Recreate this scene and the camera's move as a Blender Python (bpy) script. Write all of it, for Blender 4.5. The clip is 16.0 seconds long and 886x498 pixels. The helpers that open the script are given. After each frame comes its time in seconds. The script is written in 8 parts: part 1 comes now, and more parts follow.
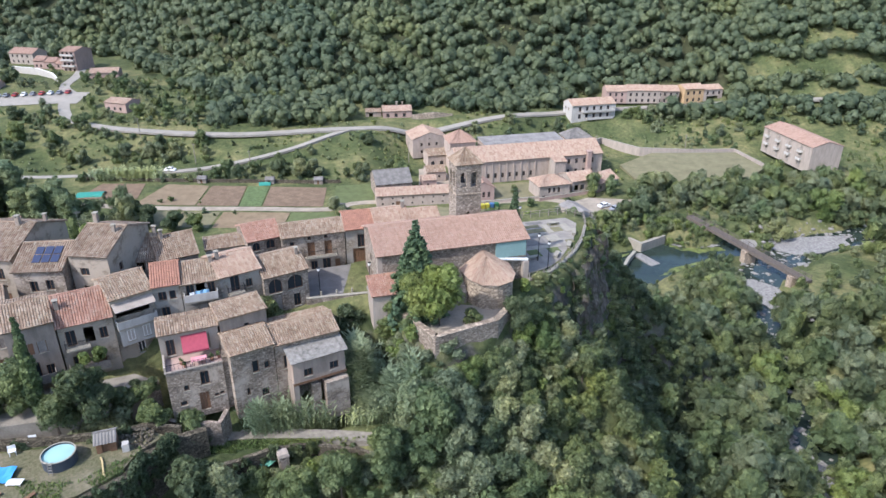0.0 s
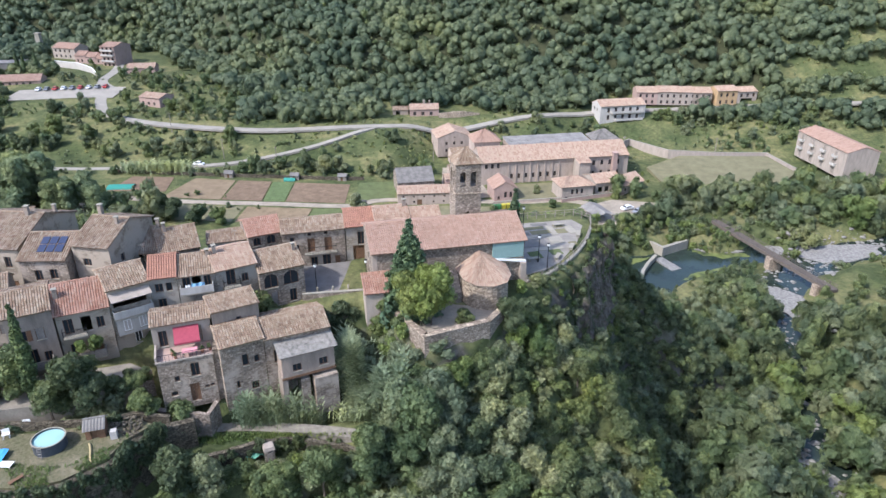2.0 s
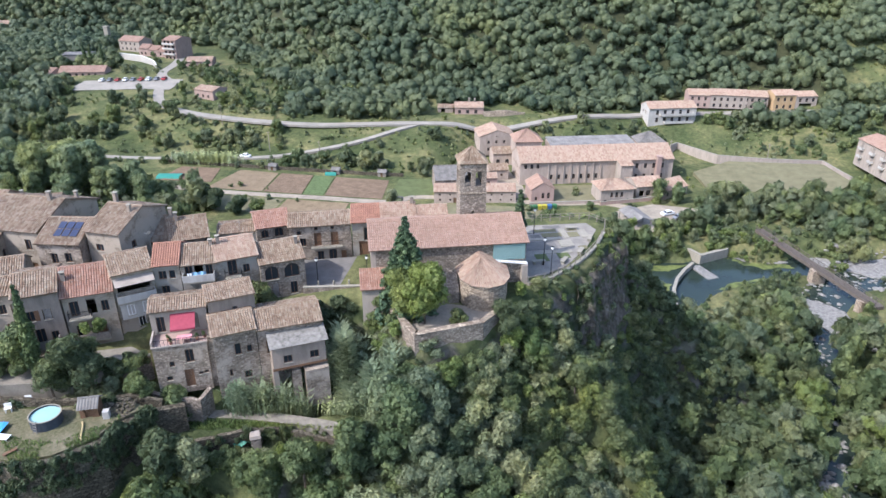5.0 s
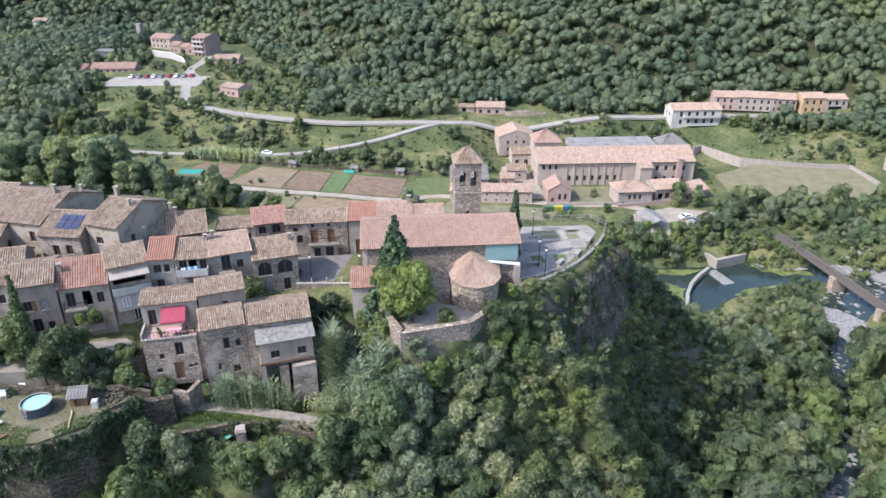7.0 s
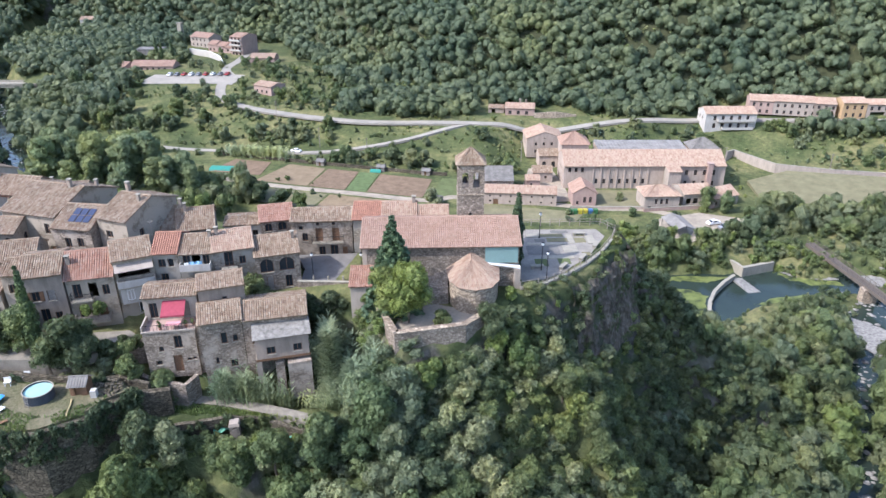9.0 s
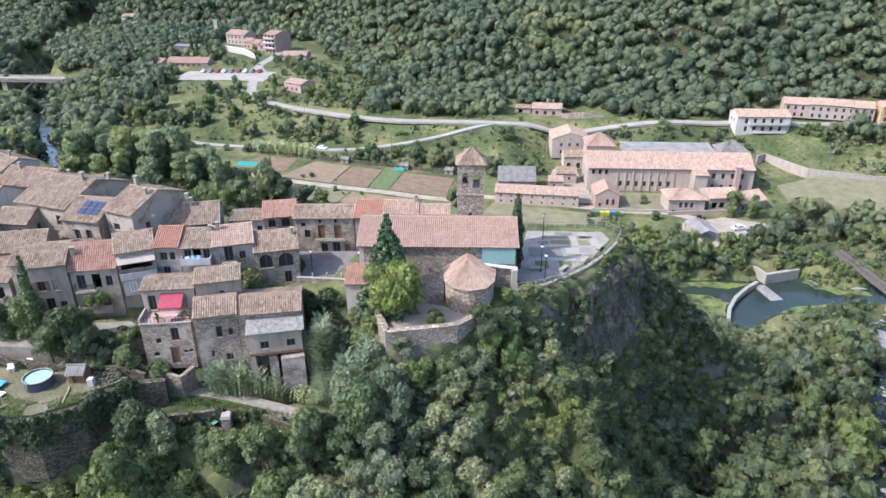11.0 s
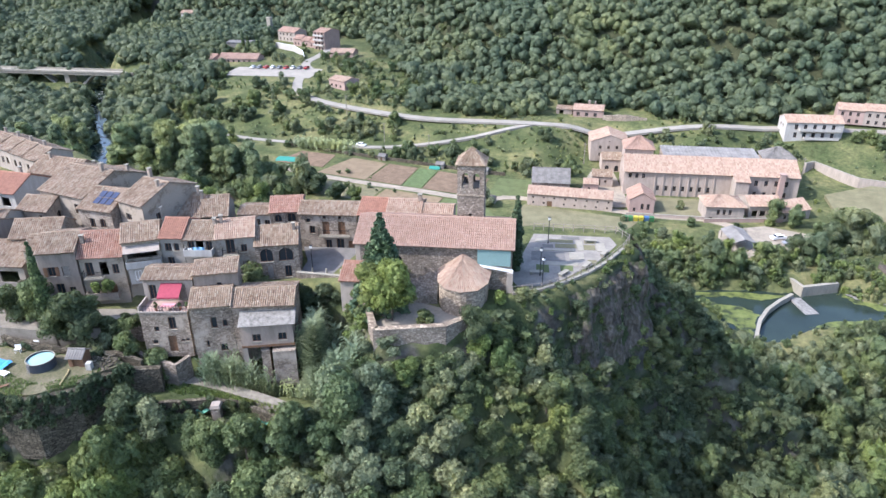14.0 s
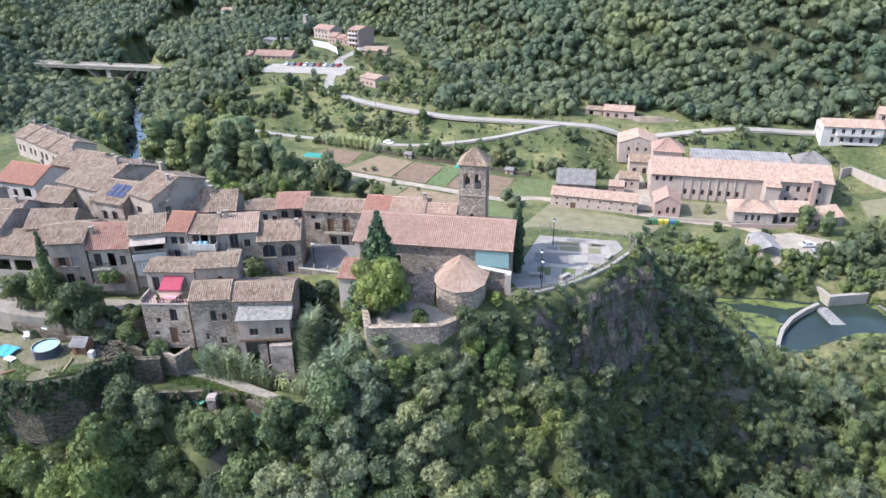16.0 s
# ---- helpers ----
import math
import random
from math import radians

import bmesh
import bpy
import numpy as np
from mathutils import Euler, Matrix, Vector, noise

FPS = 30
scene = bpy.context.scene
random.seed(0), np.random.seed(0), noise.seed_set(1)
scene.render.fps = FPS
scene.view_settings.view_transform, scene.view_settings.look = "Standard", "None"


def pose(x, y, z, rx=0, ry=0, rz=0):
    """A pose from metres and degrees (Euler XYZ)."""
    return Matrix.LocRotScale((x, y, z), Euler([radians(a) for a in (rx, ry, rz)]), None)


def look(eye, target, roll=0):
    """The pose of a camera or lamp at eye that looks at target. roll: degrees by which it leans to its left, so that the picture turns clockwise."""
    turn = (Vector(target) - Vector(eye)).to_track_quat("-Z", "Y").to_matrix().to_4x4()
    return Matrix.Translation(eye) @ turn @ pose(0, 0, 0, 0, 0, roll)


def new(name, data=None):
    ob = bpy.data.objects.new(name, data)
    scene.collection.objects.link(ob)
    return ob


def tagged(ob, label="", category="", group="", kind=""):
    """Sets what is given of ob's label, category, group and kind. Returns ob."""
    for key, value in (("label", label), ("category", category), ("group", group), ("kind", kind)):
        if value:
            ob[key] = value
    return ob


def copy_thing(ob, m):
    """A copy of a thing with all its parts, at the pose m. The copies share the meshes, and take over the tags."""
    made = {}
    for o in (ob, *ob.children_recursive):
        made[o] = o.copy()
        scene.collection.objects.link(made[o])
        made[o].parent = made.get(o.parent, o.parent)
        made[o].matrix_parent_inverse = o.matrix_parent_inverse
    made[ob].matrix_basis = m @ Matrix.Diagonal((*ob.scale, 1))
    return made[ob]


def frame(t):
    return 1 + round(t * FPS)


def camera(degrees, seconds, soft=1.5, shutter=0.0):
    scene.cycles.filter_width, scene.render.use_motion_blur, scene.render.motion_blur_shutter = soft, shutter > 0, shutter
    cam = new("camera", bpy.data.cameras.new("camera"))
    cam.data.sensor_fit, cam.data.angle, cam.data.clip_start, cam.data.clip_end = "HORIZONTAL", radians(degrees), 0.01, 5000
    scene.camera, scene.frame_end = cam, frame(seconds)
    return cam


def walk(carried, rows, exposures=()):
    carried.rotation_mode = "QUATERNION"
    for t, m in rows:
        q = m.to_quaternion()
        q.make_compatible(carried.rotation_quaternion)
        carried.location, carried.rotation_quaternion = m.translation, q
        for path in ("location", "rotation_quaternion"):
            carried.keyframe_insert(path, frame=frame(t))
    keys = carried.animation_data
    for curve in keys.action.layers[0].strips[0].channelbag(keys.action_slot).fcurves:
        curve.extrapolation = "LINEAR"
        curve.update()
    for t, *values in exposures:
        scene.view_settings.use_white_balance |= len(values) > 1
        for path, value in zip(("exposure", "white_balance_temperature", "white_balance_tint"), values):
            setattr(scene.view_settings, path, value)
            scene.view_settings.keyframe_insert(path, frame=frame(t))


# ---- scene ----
cam = camera(65.5, 16.0)
METRES, EYE, TILT, LEAN, TURN = 38.0, 42.0, -25.0, 0.0, 0.0
ROWS = [
    (0.0, 0.0, 0.0, 0.0, 0.0, 0.0, -0.0),
    (0.5, 0.0318, 0.0019, 0.0005, 0.81, -0.05, -0.4),
    (1.0, 0.0641, 0.0036, 0.0012, 1.53, -0.08, -0.73),
    (1.5, 0.0983, 0.006, 0.0024, 2.23, -0.11, -1.07),
    (2.0, 0.1298, 0.008, 0.0034, 2.94, -0.14, -1.38),
    (2.5, 0.1578, 0.0108, 0.005, 3.62, -0.17, -1.71),
    (3.0, 0.1893, 0.0142, 0.0064, 4.47, -0.2, -2.09),
    (3.5, 0.2208, 0.0181, 0.0085, 5.38, -0.28, -2.53),
    (4.0, 0.2524, 0.0224, 0.0108, 6.18, -0.36, -2.9),
    (6.5, 0.4083, 0.0469, 0.0223, 9.6, -0.71, -4.43),
    (7.0, 0.4384, 0.0525, 0.0247, 10.15, -0.75, -4.65),
    (7.5, 0.4682, 0.0586, 0.028, 10.71, -0.77, -4.85),
    (8.0, 0.4999, 0.0666, 0.0314, 11.53, -0.83, -5.19),
    (8.5, 0.5277, 0.0739, 0.0347, 12.35, -0.9, -5.52),
    (9.0, 0.5571, 0.0823, 0.0387, 13.27, -1.01, -5.92),
    (11.5, 0.7048, 0.1279, 0.0593, 16.9, -1.51, -7.42),
    (12.0, 0.7333, 0.1382, 0.0639, 17.65, -1.6, -7.72),
    (12.5, 0.7618, 0.1492, 0.0685, 18.47, -1.72, -8.06),
    (13.0, 0.79, 0.1603, 0.0737, 19.25, -1.87, -8.39),
    (13.5, 0.8182, 0.172, 0.0793, 19.95, -1.99, -8.67),
    (14.0, 0.8462, 0.184, 0.0848, 20.64, -2.13, -8.97),
    (14.5, 0.8741, 0.1962, 0.0908, 21.34, -2.27, -9.26),
    (15.0, 0.9018, 0.2085, 0.0965, 21.93, -2.4, -9.5),
    (15.5, 0.9289, 0.2212, 0.1027, 22.84, -2.58, -9.86),
    (16.0, 0.9566, 0.2346, 0.1089, 23.77, -2.77, -10.22),
]
walk(cam, [(t, pose(0, 0, EYE, TILT, LEAN, TURN) @ pose(METRES * x, METRES * y, METRES * z, 90 + pitch, roll, yaw)) for t, x, y, z, yaw, pitch, roll in ROWS],
     exposures=[(0.0, 1.36, 6000, 14), (16.0, 1.73, 5950, 15)])

# ---- light ----
SUN_AZ, SUN_EL = radians(-128.5), radians(46.0)   # compass turn from +y towards +x, height
sun_from = Vector((math.sin(SUN_AZ) * math.cos(SUN_EL), math.cos(SUN_AZ) * math.cos(SUN_EL), math.sin(SUN_EL)))
world = bpy.data.worlds.new("sky")
scene.world = world
world.use_nodes = True
wn = world.node_tree.nodes
sky = wn.new("ShaderNodeTexSky")
sky.sky_type, sky.sun_disc = "NISHITA", False
sky.sun_elevation, sky.sun_rotation = SUN_EL, SUN_AZ
sky.dust_density, sky.air_density = 1.6, 1.0
wn["Background"].inputs[1].default_value = 0.15
world.node_tree.links.new(sky.outputs[0], wn["Background"].inputs[0])
sun = new("sun", bpy.data.lights.new("sun", "SUN"))
sun.data.energy, sun.data.angle, sun.data.color = 2.08, radians(0.6), (1.0, 0.96, 0.90)
sun.matrix_world = look(sun_from * 300, (0, 0, 0))


# ---- materials ----
def mat(name, rough=0.85, metal=0.0):
    m = bpy.data.materials.new(name)
    m.use_nodes = True
    b = m.node_tree.nodes["Principled BSDF"]
    b.inputs["Roughness"].default_value, b.inputs["Metallic"].default_value = rough, metal
    b.inputs["Specular IOR Level"].default_value = 0.12 if rough > 0.8 else 0.3
    return m


def nd(m, kind, **inputs):
    n = m.node_tree.nodes.new(kind)
    for k, v in inputs.items():
        n.inputs[k].default_value = v
    return n


def ln(m, a, b):
    m.node_tree.links.new(a, b)


def ramp(m, fac, stops):
    n = nd(m, "ShaderNodeValToRGB")
    e = n.color_ramp.elements
    while len(e) < len(stops):
        e.new(0.5)
    for el, (p, c) in zip(e, stops):
        el.position, el.color = p, (*c, 1)
    ln(m, fac, n.inputs[0])
    return n.outputs[0]


def mix(m, fac, a, b, how="MIX"):
    n = nd(m, "ShaderNodeMix")
    n.data_type, n.blend_type = "RGBA", how
    for s, v in ((n.inputs[0], fac), (n.inputs[6], a), (n.inputs[7], b)):
        if isinstance(v, (int, float)):
            s.default_value = v
        elif isinstance(v, tuple):
            s.default_value = (*v, 1)
        else:
            ln(m, v, s)
    return n.outputs[2]


def coords(m, scale=1.0):
    t = nd(m, "ShaderNodeNewGeometry")
    return t.outputs["Position"]


def noise_tex(m, scale, detail=4.0, rough=0.6, vec=None):
    n = nd(m, "ShaderNodeTexNoise", Scale=scale, Detail=detail, Roughness=rough)
    ln(m, vec or coords(m), n.inputs["Vector"])
    return n.outputs[0]


def bump(m, height, strength=0.4, dist=0.05):
    b = nd(m, "ShaderNodeBump", Strength=strength, Distance=dist)
    ln(m, height, b.inputs["Height"])
    ln(m, b.outputs[0], m.node_tree.nodes["Principled BSDF"].inputs["Normal"])


def base(m, col):
    i = m.node_tree.nodes["Principled BSDF"].inputs["Base Color"]
    if isinstance(col, tuple):
        i.default_value = (*col, 1)
    else:
        ln(m, col, i)
    return m


def plain(name, col, rough=0.6, metal=0.0, vary=0.25, scale=2.0):
    """Paint or metal with stains at two scales."""
    m = mat(name, rough, metal)
    dark = tuple(c * (1 - vary) for c in col)
    light = tuple(min(1, c * (1 + vary * 0.5)) for c in col)
    a = ramp(m, noise_tex(m, scale, 6), [(0.3, dark), (0.7, light)])
    return base(m, mix(m, 0.25, a, ramp(m, noise_tex(m, scale * 9, 2), [(0.35, dark), (0.65, light)])))


def stone_mat(name, c1, c2, joint, scale=3.2, plaster=None, cover=0.0):
    """Rubble masonry; plaster covers part of it."""
    m = mat(name, 0.92)
    pos = coords(m)
    st = nd(m, "ShaderNodeVectorMath")
    st.operation = "MULTIPLY"
    st.inputs[1].default_value = (1, 1, 1.7)
    ln(m, pos, st.inputs[0])
    warp = nd(m, "ShaderNodeTexNoise", Scale=1.3, Detail=2.0)
    ln(m, pos, warp.inputs["Vector"])
    ad = nd(m, "ShaderNodeVectorMath")
    ad.operation = "MULTIPLY_ADD"
    ad.inputs[1].default_value = (0.35, 0.35, 0.35)
    ln(m, warp.outputs["Color"], ad.inputs[0])
    ln(m, st.outputs[0], ad.inputs[2])
    v = nd(m, "ShaderNodeTexVoronoi", Scale=scale)
    ln(m, ad.outputs[0], v.inputs["Vector"])
    e = nd(m, "ShaderNodeTexVoronoi", Scale=scale)
    e.feature = "DISTANCE_TO_EDGE"
    ln(m, ad.outputs[0], e.inputs["Vector"])
    sep = nd(m, "ShaderNodeSeparateColor")
    ln(m, v.outputs["Color"], sep.inputs[0])
    stone = ramp(m, sep.outputs[0], [(0.0, c1), (0.5, tuple((a + b) / 2 for a, b in zip(c1, c2))), (1.0, c2)])
    edge = ramp(m, e.outputs["Distance"], [(0.02, (0, 0, 0)), (0.10, (1, 1, 1))])
    col = mix(m, edge, joint, stone)
    big = noise_tex(m, 0.35, 5)
    col = mix(m, 0.8, col, ramp(m, big, [(0.3, (0.62, 0.58, 0.55)), (0.62, (1.0, 0.98, 0.96))]), "MULTIPLY")
    col = mix(m, 0.7, col, ramp(m, noise_tex(m, 2.2, 5, 0.7), [(0.36, (0.55, 0.53, 0.5)), (0.6, (1.15, 1.13, 1.1))]), "MULTIPLY")
    if plaster:
        mask = ramp(m, noise_tex(m, 0.55, 7, 0.65), [(cover - 0.06, (1, 1, 1)), (cover + 0.06, (0, 0, 0))])
        pc = mix(m, noise_tex(m, 4, 4), tuple(c * 0.82 for c in plaster), plaster)
        col = mix(m, mask, col, pc)
    bump(m, e.outputs["Distance"], 0.6, 0.06)
    return base(m, col)


def plaster_mat(name, col, dirt=0.45):
    m = mat(name, 0.9)
    stain = nd(m, "ShaderNodeVectorMath")
    stain.operation = "MULTIPLY"
    stain.inputs[1].default_value = (1, 1, 0.25)
    ln(m, coords(m), stain.inputs[0])
    a = ramp(m, noise_tex(m, 1.1, 6, 0.65, stain.outputs[0]), [(0.32, tuple(c * (1 - dirt) for c in col)), (0.62, col)])
    f = noise_tex(m, 7, 5)
    c = mix(m, 0.3, a, ramp(m, f, [(0.3, tuple(x * 0.75 for x in col)), (0.7, tuple(min(1, x * 1.1) for x in col))]))
    bump(m, f, 0.25, 0.02)
    return base(m, c)


def tile_mat(name, cols, lichen=0.5):
    """Clay tiles: each piece its own shade, with lichen and dark weathering."""
    m = mat(name, 0.88)
    g = nd(m, "ShaderNodeNewGeometry")
    n = len(cols)
    r = nd(m, "ShaderNodeValToRGB")
    r.color_ramp.interpolation = "LINEAR"
    e = r.color_ramp.elements
    while len(e) < n:
        e.new(0.5)
    for i, c in enumerate(cols):
        e[i].position, e[i].color = i / (n - 1), (*c, 1)
    ln(m, g.outputs["Random Per Island"], r.inputs[0])
    patch = ramp(m, noise_tex(m, 0.5, 6, 0.7), [(0.42, (1, 1, 1)), (0.68, (0.62, 0.58, 0.52))])
    c = mix(m, lichen, r.outputs[0], patch, "MULTIPLY")
    spots = ramp(m, noise_tex(m, 3.0, 5, 0.7), [(0.52, (0, 0, 0)), (0.66, (1, 1, 1))])
    f = nd(m, "ShaderNodeMath")
    f.operation = "MULTIPLY"
    f.inputs[1].default_value = lichen * 0.8
    ln(m, spots, f.inputs[0])
    c = mix(m, f.outputs[0], c, (0.36, 0.33, 0.26))
    bump(m, noise_tex(m, 14, 3), 0.3, 0.02)
    return base(m, c)


def leaf_mat(name, cols, thin=0.34, patch=0.09, fine=3.2, gaps=0.0):
    """Foliage: shade by tree, by patch, by leaf clump and within a clump; a little light shines through, and between the leaves are gaps."""
    m = mat(name, 0.62)
    g = nd(m, "ShaderNodeNewGeometry")
    o = nd(m, "ShaderNodeObjectInfo")
    a = ramp(m, g.outputs["Random Per Island"], [(0.0, cols[0]), (0.55, cols[1]), (1.0, cols[2])])
    t = ramp(m, o.outputs["Random"], [(0.0, (0.78, 0.82, 0.78)), (0.5, (1.0, 1.0, 0.97)), (1.0, (1.13, 1.12, 0.95))])
    c = mix(m, 1.0, a, t, "MULTIPLY")
    p = ramp(m, noise_tex(m, patch, 3, 0.55), [(0.32, (0.68, 0.78, 0.84)), (0.5, (1, 1, 1)), (0.68, (1.30, 1.20, 0.92))])
    c = mix(m, 1.0, c, p, "MULTIPLY")
    f = noise_tex(m, fine, 3, 0.7)
    c = mix(m, 1.0, c, ramp(m, f, [(0.34, (0.62, 0.65, 0.65)), (0.5, (1, 1, 1)), (0.66, (1.3, 1.27, 1.18))]), "MULTIPLY")
    base(m, c)
    bump(m, f, 0.8, 0.2)
    tr = nd(m, "ShaderNodeBsdfTranslucent")
    ln(m, c, tr.inputs[0])
    ms = nd(m, "ShaderNodeMixShader")
    ms.inputs[0].default_value = thin
    out = m.node_tree.nodes["Material Output"]
    ln(m, m.node_tree.nodes["Principled BSDF"].outputs[0], ms.inputs[1])
    ln(m, tr.outputs[0], ms.inputs[2])
    if gaps > 0:
        hole = ramp(m, noise_tex(m, fine * 2.1, 2, 0.6), [(gaps - 0.015, (1, 1, 1)), (gaps + 0.015, (0, 0, 0))])
        tp = nd(m, "ShaderNodeBsdfTransparent")
        m2 = nd(m, "ShaderNodeMixShader")
        ln(m, hole, m2.inputs[0])
        ln(m, ms.outputs[0], m2.inputs[1])
        ln(m, tp.outputs[0], m2.inputs[2])
        ln(m, m2.outputs[0], out.inputs[0])
    else:
        ln(m, ms.outputs[0], out.inputs[0])
    return m


def ground_mat():
    """Meadow, worn earth, and bare rock where it is steep."""
    m = mat("ground_cover", 0.95)
    g = nd(m, "ShaderNodeNewGeometry")
    s = nd(m, "ShaderNodeSeparateXYZ")
    ln(m, g.outputs["Normal"], s.inputs[0])
    grass = ramp(m, noise_tex(m, 0.05, 8, 0.62), [(0.30, (0.045, 0.060, 0.029)), (0.43, (0.072, 0.088, 0.042)), (0.52, (0.108, 0.118, 0.058)), (0.60, (0.16, 0.155, 0.082)), (0.68, (0.085, 0.10, 0.046)), (0.8, (0.20, 0.18, 0.105))])
    grass = mix(m, 0.85, grass, ramp(m, noise_tex(m, 0.7, 6, 0.75), [(0.32, (0.45, 0.5, 0.42)), (0.5, (0.95, 0.95, 0.9)), (0.68, (1.5, 1.42, 1.25))]), "MULTIPLY")
    grass = mix(m, 0.5, grass, ramp(m, noise_tex(m, 0.14, 5, 0.6), [(0.4, (0.75, 0.85, 0.65)), (0.6, (1.3, 1.2, 1.05))]), "MULTIPLY")
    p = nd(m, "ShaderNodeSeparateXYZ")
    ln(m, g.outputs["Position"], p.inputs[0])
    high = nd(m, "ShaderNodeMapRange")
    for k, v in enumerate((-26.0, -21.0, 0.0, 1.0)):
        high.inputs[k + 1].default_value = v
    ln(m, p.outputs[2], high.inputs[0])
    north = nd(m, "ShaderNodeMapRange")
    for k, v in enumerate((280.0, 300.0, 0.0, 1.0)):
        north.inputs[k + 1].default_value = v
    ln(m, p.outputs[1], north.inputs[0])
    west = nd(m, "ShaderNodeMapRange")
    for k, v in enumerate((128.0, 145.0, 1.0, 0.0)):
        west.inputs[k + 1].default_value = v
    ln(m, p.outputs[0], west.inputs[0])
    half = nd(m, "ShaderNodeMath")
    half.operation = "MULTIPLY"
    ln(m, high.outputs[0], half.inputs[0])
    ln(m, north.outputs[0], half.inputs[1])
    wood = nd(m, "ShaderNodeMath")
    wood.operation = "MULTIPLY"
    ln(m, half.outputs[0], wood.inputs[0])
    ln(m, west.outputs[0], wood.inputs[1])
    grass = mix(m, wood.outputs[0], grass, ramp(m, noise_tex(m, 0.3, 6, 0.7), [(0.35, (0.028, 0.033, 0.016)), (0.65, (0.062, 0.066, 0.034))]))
    rock = ramp(m, noise_tex(m, 0.45, 8, 0.68), [(0.3, (0.035, 0.034, 0.030)), (0.5, (0.085, 0.08, 0.068)), (0.72, (0.17, 0.16, 0.14))])
    moss = ramp(m, noise_tex(m, 0.8, 7, 0.7), [(0.35, (0.022, 0.032, 0.014)), (0.55, (0.05, 0.066, 0.028)), (0.75, (0.085, 0.098, 0.048))])
    rock = mix(m, ramp(m, noise_tex(m, 0.22, 5, 0.6), [(0.46, (1, 1, 1)), (0.6, (0, 0, 0))]), rock, moss)
    steep = ramp(m, s.outputs[2], [(0.50, (1, 1, 1)), (0.70, (0, 0, 0))])
    bump(m, noise_tex(m, 1.6, 6, 0.7), 0.8, 0.35)
    return base(m, mix(m, steep, grass, rock))


def cliff_mat():
    """Dark rock, streaked downwards, mossy in patches."""
    m = mat("cliff_rock", 0.95)
    st = nd(m, "ShaderNodeVectorMath")
    st.operation = "MULTIPLY"
    st.inputs[1].default_value = (1, 1, 0.22)
    ln(m, coords(m), st.inputs[0])
    f = noise_tex(m, 1.5, 7, 0.68, st.outputs[0])
    rock = ramp(m, f, [(0.32, (0.045, 0.039, 0.032)), (0.5, (0.115, 0.10, 0.082)), (0.68, (0.205, 0.18, 0.150))])
    rock = mix(m, 0.6, rock, ramp(m, noise_tex(m, 0.6, 5, 0.7), [(0.35, (0.5, 0.48, 0.5)), (0.65, (1.1, 1.08, 1.05))]), "MULTIPLY")
    moss = ramp(m, noise_tex(m, 3.0, 5, 0.7), [(0.35, (0.025, 0.036, 0.016)), (0.65, (0.085, 0.10, 0.045))])
    bump(m, f, 0.9, 0.3)
    return base(m, mix(m, ramp(m, noise_tex(m, 0.5, 6, 0.65), [(0.5, (0, 0, 0)), (0.6, (1, 1, 1))]), rock, moss))


def water_mat(name, col):
    m = mat(name, 0.07)
    b = m.node_tree.nodes["Principled BSDF"]
    b.inputs["Specular IOR Level"].default_value = 0.2
    bump(m, noise_tex(m, 1.6, 4), 0.10, 0.12)
    return base(m, ramp(m, noise_tex(m, 0.08, 4), [(0.35, col), (0.7, tuple(c * 1.5 for c in col))]))


GROUND = ground_mat()
CLIFF_ROCK = cliff_mat()
STONE = stone_mat("rubble_stone", (0.205, 0.176, 0.147), (0.430, 0.375, 0.315), (0.175, 0.150, 0.125), 3.0)
STONE_WARM = stone_mat("warm_rubble_stone", (0.255, 0.208, 0.162), (0.54, 0.46, 0.365), (0.22, 0.185, 0.148), 2.6)
STONE_PLASTER = stone_mat("stone_with_old_plaster", (0.190, 0.160, 0.132), (0.420, 0.358, 0.295), (0.165, 0.140, 0.115), 2.9, (0.385, 0.328, 0.268), 0.46)
STONE_DRY = stone_mat("dry_stone", (0.083, 0.075, 0.058), (0.188, 0.169, 0.130), (0.038, 0.034, 0.025), 2.6)
PL_GREY = plaster_mat("grey_render", (0.250, 0.228, 0.205))
PL_BEIGE = plaster_mat("beige_render", (0.300, 0.250, 0.205))
PL_CREAM = plaster_mat("cream_render", (0.365, 0.312, 0.262), 0.35)
PL_WHITE = plaster_mat("white_render", (0.455, 0.430, 0.388), 0.3)
PL_PINK = plaster_mat("pink_render", (0.385, 0.278, 0.235), 0.3)
PL_OCHRE = plaster_mat("ochre_render", (0.440, 0.310, 0.175), 0.35)
PL_MON = plaster_mat("monastery_render", (0.415, 0.338, 0.280), 0.34)
TILE_OLD = tile_mat("old_clay_tiles", [(0.182, 0.127, 0.090), (0.241, 0.170, 0.120), (0.281, 0.208, 0.148), (0.316, 0.252, 0.184), (0.213, 0.141, 0.099)], 0.7)
TILE_RED = tile_mat("red_clay_tiles", [(0.255, 0.135, 0.096), (0.318, 0.178, 0.130), (0.345, 0.215, 0.162), (0.275, 0.150, 0.110)], 0.5)
TILE_PINK = tile_mat("pinkish_clay_tiles", [(0.290, 0.190, 0.138), (0.352, 0.246, 0.182), (0.392, 0.298, 0.224), (0.322, 0.216, 0.158)], 0.45)
TILE_CHURCH = tile_mat("even_clay_tiles", [(0.272, 0.176, 0.132), (0.316, 0.208, 0.158), (0.340, 0.230, 0.176), (0.292, 0.186, 0.140)], 0.35)
FLAT_RED = plain("faded_orange_tiles", (0.327, 0.172, 0.120), 0.85, 0, 0.3)
SHEET = plain("fibre_cement_sheet", (0.190, 0.178, 0.162), 0.95, 0, 0.45, 0.7)
